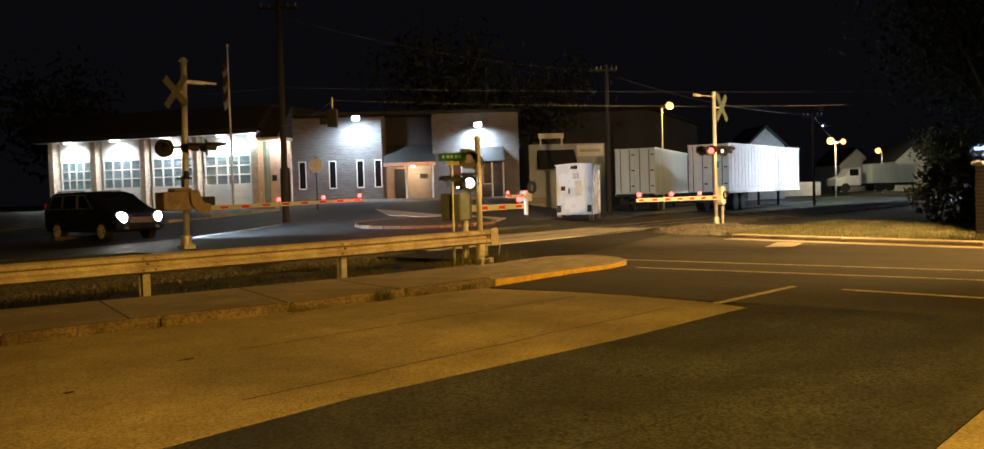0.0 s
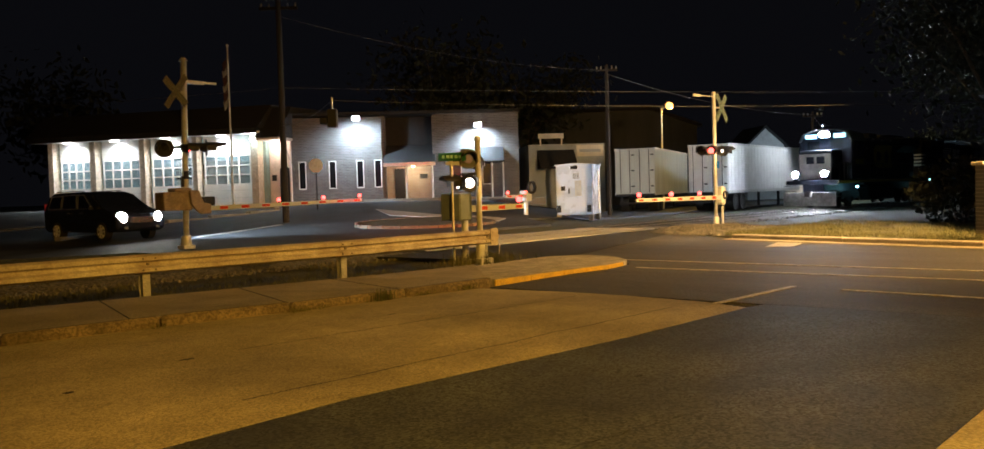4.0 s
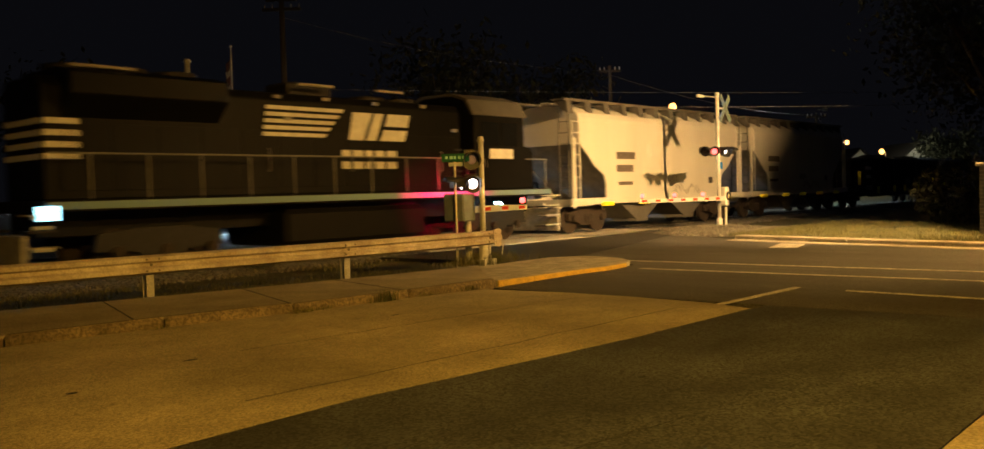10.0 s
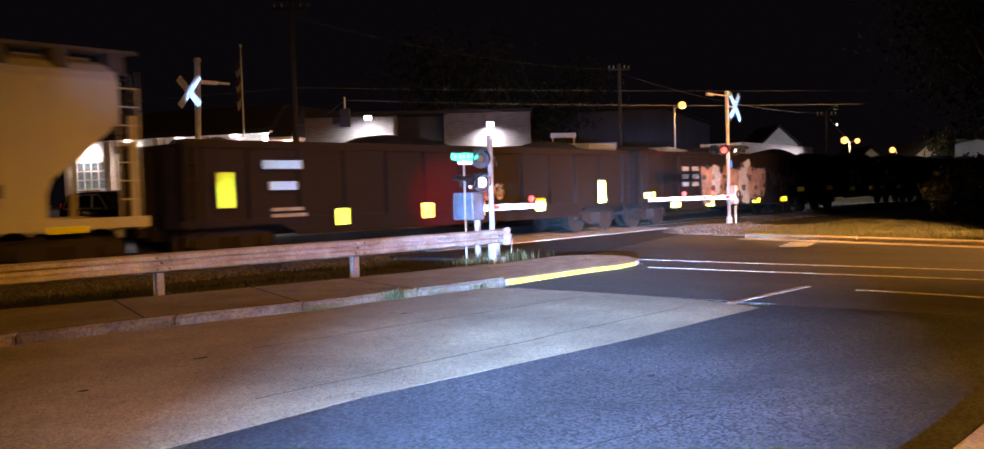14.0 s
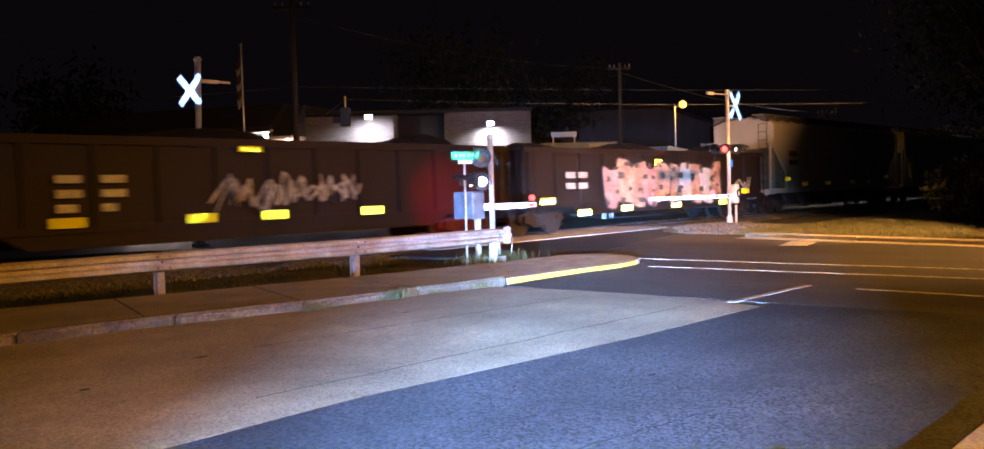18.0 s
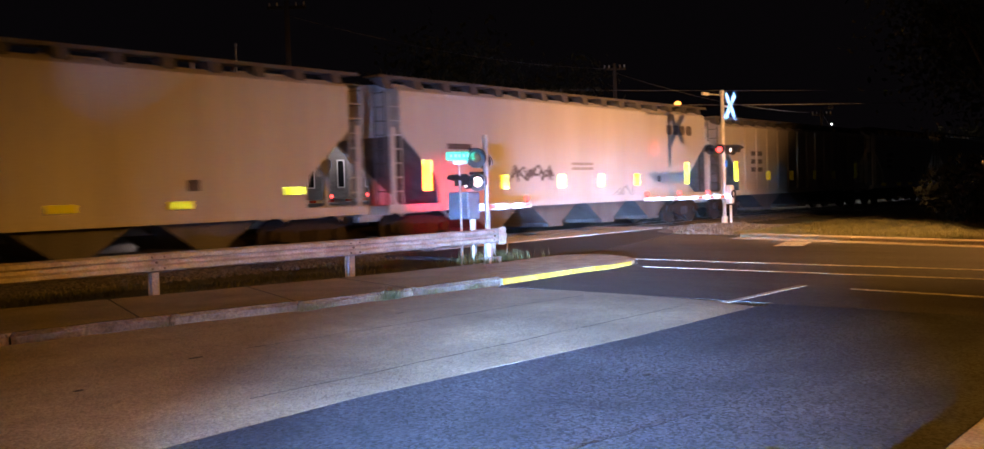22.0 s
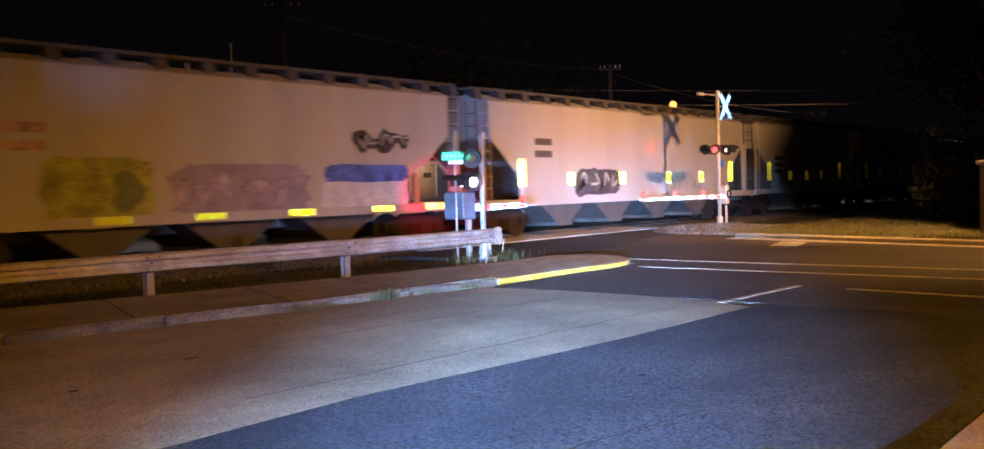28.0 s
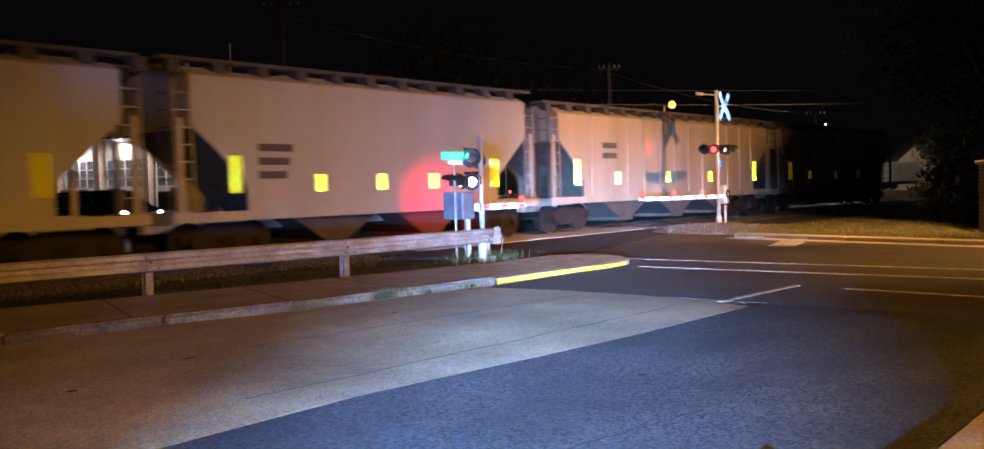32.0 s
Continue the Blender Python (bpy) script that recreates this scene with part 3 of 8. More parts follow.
    slab("far_walk", [(29.3, 32.8), (28.3, 27.6), (29.0, 24.3), (27.6, 23.5), (27.3, 25.6), (27.1, 29.4)], PANEL, "pale concrete walk beyond the rails", 0.03, 0.1, step=1.5)
    isle = slab("far_island", ring, SOIL, "grassy island on the street beyond the rails", 0.1, 0.12, step=1.0)
    for i in range(24):
        a, b = Vector((*ring[i], 0)), Vector((*ring[(i + 1) % 24], 0))
        z = ground_z(a.x, a.y)
        out = Vector(((b - a).y, -(b - a).x, 0)).normalized() * 0.14
        bm = bmesh.new()
        prism(bm, [(a.x, a.y), ((a + out).x, (a + out).y), ((b + out).x, (b + out).y), (b.x, b.y)], "z", z - 0.1, z + 0.115)
        ob = solid("far_kerb", bm, KERB, "worn kerb of the far island", "kerb", "structure", bevel=0.02)
    for pts in ([(14.5, 33.4), (20.5, 36.5), (25.0, 36.9), (27.2, 37.6), (28.2, 39.0), (28.0, 40.6)], [(32.5, 50.5), (38.0, 49.6), (37.0, 42.2), (37.4, 36.3), (43.0, 35.2)]):
        for p, q in zip(pts[:-1], pts[1:]):
            a, b = Vector((*p, 0)), Vector((*q, 0))
            n_seg = max(1, int((b - a).length / 2.0))
            for k in range(n_seg):
                c, d = a.lerp(b, k / n_seg), a.lerp(b, (k + 1) / n_seg)
                z = ground_z(c.x, c.y)
                out = Vector((-(d - c).y, (d - c).x, 0)).normalized() * 0.3
                bm = bmesh.new()
                prism(bm, [(c.x, c.y), (d.x, d.y), ((d + out).x, (d + out).y), ((c + out).x, (c + out).y)], "z", z - 0.12, z + 0.15)
                solid("far_kerb", bm, CONCRETE, "pale kerb of the street beyond the rails", "kerb", "structure", bevel=0.02)
    # long crack and patch seams
    random.seed(9)
    for (x, y, x2, y2) in ((3.9, 5.97, 10.2, 5.78), (4.0, 3.2, 5.4, 2.97), (5.2, 8.0, 10.6, 7.6)):
        bm = bmesh.new()
        n, prev = 26, None
        for i in range(n + 1):
            k = i / n
            px, py = x + (x2 - x) * k, y + (y2 - y) * k + 0.05 * noise.noise(Vector((k * 9, x, 0)))
            w = 0.006 + 0.006 * random.random()
            cur = (bm.verts.new((px, py - w, 0.006)), bm.verts.new((px, py + w, 0.006)))
            if prev:
                bm.faces.new((prev[0], cur[0], cur[1], prev[1]))
            prev = cur
        solid("road_crack", bm, ASPHALT_NEW, "dark sealed crack in the street", "crack", "structure")
    for x, y, rx, ry in ((3.24, 7.46, 0.05, 0.04), (4.62, 7.99, 0.09, 0.035), (6.3, 3.9, 0.05, 0.03), (4.9, 2.2, 0.06, 0.03), (7.9, 8.6, 0.07, 0.03)):
        bm = bmesh.new()
        bm.faces.new([bm.verts.new((x + rx * math.cos(k * 0.42) * random.uniform(0.8, 1.2), y + ry * math.sin(k * 0.42), 0.006)) for k in range(15)])
        solid("tar_spot", bm, ASPHALT_NEW, "small dark tar spot on the street", "stain", "structure")

    # track
    bm = bmesh.new()
    prism(bm, [(17.0, -0.12), (21.9, -0.12), (21.2, 0.03), (17.7, 0.03)], "x", -120, 17.0)
    solid("ballast_bed", bm, BALLAST, "grey crushed stone track bed", "ballast", "structure")
    bm = bmesh.new()
    prism(bm, [(17.0, -0.12), (21.9, -0.12), (21.2, 0.03), (17.7, 0.03)], "x", 29.2, 420)
    solid("ballast_bed", bm, BALLAST, "grey crushed stone track bed", "ballast", "structure")
    for y in (18.73, 20.17):
        bm = bmesh.new()
        prism(bm, [(y - 0.07, 0.0), (y + 0.07, 0.0), (y + 0.07, 0.03), (y + 0.012, 0.05), (y + 0.012, 0.12), (y + 0.036, 0.13), (y + 0.036, 0.165), (y - 0.036, 0.165), (y - 0.036, 0.13), (y - 0.012, 0.12), (y - 0.012, 0.05), (y - 0.07, 0.03)], "x", -120, 420)
        for v in bm.verts:
            v.co.z -= 0.12
        solid("rail", bm, RAIL_STEEL, "steel rail with a worn shiny head", "rail", "structure")
    bm = bmesh.new()
    box(bm, -0.11, 0.11, -1.3, 1.3, -0.13, 0.0)
    tie = finish(bm, WOOD, 0.01)
    for i in range(230):
        x = -18 + i * 0.56
        if 16.6 < x < 29.4:
            continue
        ob = new("railway_tie", tie)
        ob.matrix_basis = pose(x, 19.45, 0.038, 0, 0, random.uniform(-1, 1))
        tagged(ob, "dark creosoted wooden railway tie", "railway tie", "ties under the rails")
    # crossing panels
    crossing = thing("level_crossing", "pale concrete level crossing panels between the rails", "crossing", pose(0, 0, 0), kind="structure")
    for y0, y1 in ((17.05, 18.6), (18.84, 20.06), (20.29, 21.55)):
        for k in range(5):
            x0 = 17.0 + k * 2.44
            bm = bmesh.new()
            box(bm, x0, x0 + 2.42, y0, y1, -0.1, 0.035)
            part("crossing_panel", bm, PANEL, crossing, bevel=0.02)


def build_stones():
    """Loose gravel by the signal and along the track, and the grass of the verge."""
    random.seed(11)
    verts, faces = [], []
    tet = [(1, 0, -0.4), (-0.6, 0.8, -0.4), (-0.6, -0.8, -0.4), (0, 0, 0.9), (0.5, 0.6, 0.4)]
    fac = [(0, 2, 1), (0, 1, 4), (1, 3, 4), (0, 4, 3), (1, 2, 3), (2, 0, 3)]
    def pebble(x, y, z, r):
        k = len(verts)
        ang = random.uniform(0, 6.28)
        c, s = math.cos(ang), math.sin(ang)
        for a, b, h in tet:
            a, b = a * random.uniform(0.7, 1.3), b * random.uniform(0.7, 1.3)
            verts.append((x + r * (a * c - b * s), y + r * (a * s + b * c), z + r * h))
        faces.extend([tuple(k + i for i in f) for f in fac])
    for _ in range(2600):
        x, y = random.uniform(25.4, 31.5), random.uniform(12.3, 16.95)
        if y > 11.2 + (x - 23.5) * 0.75 + 1.9 or y < 12.2:
            continue
        mound = 0.16 * max(0, 1 - ((x - 28.4) / 2.6) ** 2 - ((y - 14.7) / 2.0) ** 2)
        pebble(x, y, mound + 0.01, random.uniform(0.025, 0.07))
    for _ in range(7000):
        x = random.uniform(-4, 17) if random.random() < 0.6 else random.uniform(29.2, 62)
        y = random.uniform(16.4, 21.6)
        pebble(x, y, 0.02 if 17.6 < y < 21.3 else -0.05, random.uniform(0.03, 0.06))
    me = bpy.data.meshes.new("gravel")
    me.from_pydata(verts, [], faces)
    me.materials.append(GRAVEL)
    ob = new("gravel", me)
    tagged(ob, "loose crushed stone beside the rails and signal", "gravel", kind="stuff")
    bm = bmesh.new()
    bmesh.ops.create_uvsphere(bm, u_segments=20, v_segments=10, radius=1)
    for v in bm.verts:
        v.co = Vector((28.4 + v.co.x * 2.6, 14.6 + v.co.y * 1.9, v.co.z * 0.15 - 0.01))
    solid("gravel_mound", bm, GRAVEL, "low mound of gravel round the signal base", "gravel", "structure", shade=True)

    # grass blades
    def blades(name, spots, label, material):
        vs, fs = [], []
        for x, y, z, h, w in spots:
            a = random.uniform(0, 6.28)
            lean = random.uniform(0.1, 0.5) * h
            c, s = math.cos(a), math.sin(a)
            k = len(vs)
            vs.extend([(x - s * w, y + c * w, z), (x + s * w, y - c * w, z), (x + c * lean * 0.4 + s * w * 0.6, y + s * lean * 0.4 - c * w * 0.6, z + h * 0.6), (x + c * lean * 0.4 - s * w * 0.6, y + s * lean * 0.4 + c * w * 0.6, z + h * 0.6), (x + c * lean, y + s * lean, z + h)])
            fs.extend([(k, k + 1, k + 2, k + 3), (k + 3, k + 2, k + 4)])
        me = bpy.data.meshes.new(name)
        me.from_pydata(vs, [], fs)
        me.materials.append(material)
        tagged(new(name, me), label, "grass", kind="stuff")
    spots = []
    for _ in range(24000):
        y = random.uniform(1.0, 12.4)
        x0 = 22.75 + (y - 4.7) * 0.285
        x = x0 + random.random() ** 1.6 * 9
        if noise.noise(Vector((x * 0.7, y * 0.7, 3))) < -0.25:
            continue
        spots.append((x, y, 0.05, random.uniform(0.05, 0.16), 0.006))
    blades("verge_grass", spots, "short dry grass on the verge behind the kerb", GRASS)
    spots = []
    for _ in range(9000):
        x = random.uniform(1, 16.5)
        y0 = 13.9 - (x - 2) * 0.17
        y = y0 + random.random() * (16.6 - y0)
        if noise.noise(Vector((x * 0.6, y * 0.6, 8))) < 0.0:
            continue
        spots.append((x, y, -0.08, random.uniform(0.05, 0.14), 0.006))
    for _ in range(900):
        a, r = random.uniform(0, 6.28), abs(random.gauss(0, 0.45))
        spots.append((14.7 + r * math.cos(a) * 1.3, 13.05 + r * math.sin(a) * 0.7, 0.0, random.uniform(0.1, 0.32), 0.008))
    blades("trackside_grass", spots, "weeds and thin grass between guard rail and track", GRASS)
    spots = []
    for cx, cy, n, h in ((7.45, 9.95, 70, 0.12), (7.8, 9.98, 50, 0.09), (8.9, 9.85, 120, 0.22), (9.7, 9.8, 50, 0.09), (10.6, 9.75, 70, 0.1), (5.6, 10.35, 30, 0.08)):
        for _ in range(n):
            spots.append((cx + random.gauss(0, 0.12), cy + random.gauss(0, 0.03), 0.0, random.uniform(0.4, 1.0) * h, 0.005))
    blades("kerb_weeds", spots, "small dry weeds growing along the kerb", GRASS)


# ---------------------------------------------------------------- the train
TRACK_Y = 19.45


def wheel_mesh():
    bm = bmesh.new()
    rod(bm, (0, -0.07, 0), (0, 0.07, 0), 0.46, n=24)
    rod(bm, (0, 0.07, 0), (0, 0.1, 0), 0.49, n=24)
    rod(bm, (0, -0.1, 0), (0, -0.07, 0), 0.18, 0.2, n=12)
    return finish(bm, RUST)


def truck_mesh():
    bm = bmesh.new()
    for s in (-1, 1):
        prism(bm, [(-1.15, 0.42), (-1.15, 0.66), (-0.72, 0.74), (-0.45, 0.9), (0.45, 0.9), (0.72, 0.74), (1.15, 0.66), (1.15, 0.42), (0.75, 0.4), (0.4, 0.24), (-0.4, 0.24), (-0.75, 0.4)], "y", s * 1.0 - 0.07, s * 1.0 + 0.07)
        for x in (-0.86, 0.86):
            rod(bm, (x, s * 1.0, 0.5), (x, s * 1.16, 0.5), 0.13, n=12)
        for x in (-0.18, 0, 0.18):
            rod(bm, (x, s * 1.07, 0.3), (x, s * 1.07, 0.62), 0.07, n=8)
    box(bm, -0.2, 0.2, -1.05, 1.05, 0.5, 0.8)
    for x in (-0.86, 0.86):
        rod(bm, (x, -1.0, 0.5), (x, 1.0, 0.5), 0.08, n=10)
    return finish(bm, RUST)


WHEEL, TRUCK = wheel_mesh(), truck_mesh()


def add_truck(car, x, name="truck"):
    t = share(TRUCK, name, car, pose(x, 0, 0.04), "rusty two-axle truck")
    for dx in (-0.86, 0.86):
        for y in (-0.76, 0.76):
            share(WHEEL, "wheel", t, pose(dx, y, 0.46, 0, 0, 0 if y > 0 else 180))
    return t


def coupler(car, L):
    for x, s in ((0.0, 1), (L, -1)):
        bm = bmesh.new()
        box(bm, min(x + s * 0.02, x + s * 0.9), max(x + s * 0.02, x + s * 0.9), -0.09, 0.09, 0.75, 0.95)
        box(bm, min(x, x + s * 0.28), max(x, x + s * 0.28), -0.16, 0.16, 0.7, 1.0)
        part("coupler", bm, RUST, car, "rusty knuckle coupler")


def ladder(car, x, y, z0, z1, w, along="x", material=None):
    bm = bmesh.new()
    a = (w / 2, 0) if along == "x" else (0, w / 2)
    for s in (-1, 1):
        rod(bm, (x + s * a[0], y + s * a[1], z0), (x + s * a[0], y + s * a[1], z1), 0.022, n=6)
    k = z0 + 0.1
    while k < z1:
        rod(bm, (x - a[0], y - a[1], k), (x + a[0], y + a[1], k), 0.016, n=6)
        k += 0.38
    part("ladder", bm, material or GALV, car)


def reflector(car, x, z, w, h, y, material):
    bm = bmesh.new()
    box(bm, x - w / 2, x + w / 2, y - 0.008, y, z - h / 2, z + h / 2)
    part("reflector", bm, material, car, "reflective safety strip")


def stencil(car, x, z, rows, y, material, h=0.2):
    """Lines of lettering too blurred to read, as bars."""
    bm = bmesh.new()
    for i, w in enumerate(rows):
        bar_on(bm, x, x + w, z - i * h * 1.8, z - i * h * 1.8 + h, y)
    part("stencil", bm, material, car, "dark stencilled lettering")


def ribbon(bm, pts, w, y):
    """A sprayed stroke of width w along a smooth line."""
    fine = []
    n = len(pts)
    for i in range(n - 1):
        p0, p1, p2, p3 = pts[max(0, i - 1)], pts[i], pts[i + 1], pts[min(n - 1, i + 2)]
        for k in range(5):
            t = k / 5
            fine.append(tuple(0.5 * (2 * b + (c - a) * t + (2 * a - 5 * b + 4 * c - d) * t * t + (3 * b - a - 3 * c + d) * t * t * t) for a, b, c, d in zip(p0, p1, p2, p3)))
    fine.append(pts[-1])
    prev = None
    for i, (x, z) in enumerate(fine):
        q, r = fine[min(i + 1, len(fine) - 1)], fine[max(i - 1, 0)]
        d = Vector((q[0] - r[0], q[1] - r[1]))
        d = d.normalized() if d.length > 1e-6 else Vector((1, 0))
        k = w * (0.75 + 0.25 * math.sin(math.pi * i / (len(fine) - 1)))
        cur = (bm.verts.new((x - d.y * k, y, z + d.x * k)), bm.verts.new((x + d.y * k, y, z - d.x * k)))
        if prev:
            bm.faces.new((prev[0], cur[0], cur[1], prev[1]))
        prev = cur


def graffiti(car, x0, x1, z0, z1, y, material, seed, label, letters=5, thin=False, accent=None, back=None, soft=False):
    """Sprayed shapes: fat strokes with a dark rim and a few strokes in a second colour, over a patch of ground colour."""
    rnd = random.Random(seed)
    w, h = (x1 - x0) / letters, z1 - z0
    if back:
        bm = bmesh.new()
        n = 40
        ring = []
        for k in range(n):
            a = 2 * math.pi * k / n
            c, d = math.cos(a), math.sin(a)
            r = 1 + rnd.uniform(-0.05, 0.09)
            ring.append(bm.verts.new(((x0 + x1) / 2 + math.copysign(abs(c) ** 0.35, c) * (x1 - x0) / 2 * r, y - 0.003, (z0 + z1) / 2 + math.copysign(abs(d) ** 0.4, d) * h / 2 * r)))
        bm.faces.new(ring)
        part("graffiti_ground", bm, back, car, "sprayed patch behind the strokes")
    if thin:
        # one running scrawl, gone over twice
        for again in range(2):
            n = letters * 3
            pts = [(x0 + (x1 - x0) * k / (n - 1) + rnd.uniform(-0.45, 0.45) * w, z0 + h * (0.5 + (0.5 if k % 2 else -0.5) * rnd.uniform(0.2, 1.0))) for k in range(n)]
            bm = bmesh.new()
            ribbon(bm, pts, min(w, h) * rnd.uniform(0.05, 0.09), y - 0.005 - 0.003 * again)
            part("graffiti", bm, material, car, label)
        return
    for i in range(letters):
        turn, n = rnd.uniform(0, 6.3), rnd.randint(4, 6)
        pts = []
        for k in range(n):
            a = turn + k * rnd.uniform(1.5, 2.6)
            r = rnd.uniform(0.35, 0.95)
            pts.append((x0 + (i + 0.5 + 0.62 * r * math.cos(a)) * w, (z0 + z1) / 2 + 0.44 * h * r * math.sin(a)))
        fat = min(w, h) * rnd.uniform(0.2, 0.36)
        if soft:
            # a cloudy smudge
            bm = bmesh.new()
            ring = []
            for k in range(28):
                a = 2 * math.pi * k / 28
                r = 1 + 0.22 * math.cos(2 * a + turn) + 0.16 * math.cos(3 * a + 2 * turn) + rnd.uniform(-0.05, 0.05)
                ring.append(bm.verts.new((x0 + (i + 0.5) * w + math.cos(a) * r * w * 0.36, y - 0.007 - 0.0012 * i, (z0 + z1) / 2 + h * 0.12 * math.sin(turn) + math.sin(a) * r * h * 0.24)))
            bm.faces.new(ring)
            part("graffiti", bm, material if not accent or rnd.random() < 0.6 else accent, car, label)
            continue
        bm = bmesh.new()
        ribbon(bm, pts, fat * 1.3, y - 0.005 - 0.0006 * i)
        part("graffiti_line", bm, SPRAY_BLACK, car, "dark sprayed outline")
        bm = bmesh.new()
        ribbon(bm, pts, fat, y - 0.009 - 0.0006 * i)
        part("graffiti", bm, material if not accent or rnd.random() < 0.6 else accent, car, label)
        bm = bmesh.new()
        ribbon(bm, [(px + fat * 0.3, pz + fat * 0.35) for px, pz in pts[:3]], fat * 0.22, y - 0.02)
        part("graffiti_line", bm, accent or STENCIL_WHITE, car, "thin pale sprayed stroke")


def bubbles(car, x0, x1, z0, z1, y, materials, seed, label, count):
    """Sprayed fat rounded shapes side by side, each with a dark rim and a small dark gap in it."""
    rnd = random.Random(seed)
    w = (x1 - x0) / count
    def blob(cx, cz, a, b, grow, depth, wob):
        bm = bmesh.new()
        ring = []
        for k in range(36):
            t = 2 * math.pi * k / 36
            c, d = math.cos(t), math.sin(t)
            r = 1 + wob[0] * math.cos(2 * t + wob[1]) + wob[2] * math.cos(3 * t + wob[3])
            ring.append(bm.verts.new((cx + math.copysign(abs(c) ** 0.45, c) * a * r + math.copysign(grow, c), depth, cz + math.copysign(abs(d) ** 0.45, d) * b * r + math.copysign(grow, d))))
        bm.faces.new(ring)
        return bm
    for i in range(count):
        cx, cz = x0 + (i + 0.5) * w, (z0 + z1) / 2 + rnd.uniform(-0.08, 0.08)
        a, b = w * rnd.uniform(0.48, 0.66), (z1 - z0) / 2 * rnd.uniform(0.8, 1.05)
        wob = (rnd.uniform(-0.2, 0.2), rnd.uniform(0, 6), rnd.uniform(-0.22, 0.22), rnd.uniform(0, 6))
        part("graffiti_line", blob(cx, cz, a, b, 0.05, y - 0.005 - 0.0015 * i, wob), SPRAY_BLACK, car, "dark sprayed outline")
        part("graffiti", blob(cx, cz, a, b, 0.0, y - 0.02 - 0.0015 * i, wob), materials[i % len(materials)], car, label)
        for g in range(4):
            gap = (rnd.uniform(-0.2, 0.2), rnd.uniform(0, 6), rnd.uniform(-0.2, 0.2), rnd.uniform(0, 6))
            part("graffiti_line", blob(cx + rnd.uniform(-0.9, 0.9) * a, cz + (-0.85, -0.3, 0.35, 0.9)[g] * b, a * rnd.uniform(0.12, 0.4), b * rnd.uniform(0.08, 0.22), 0.0, y - 0.04 - 0.002 * g, gap), SPRAY_DARKGREY, car, "dark sprayed gap")


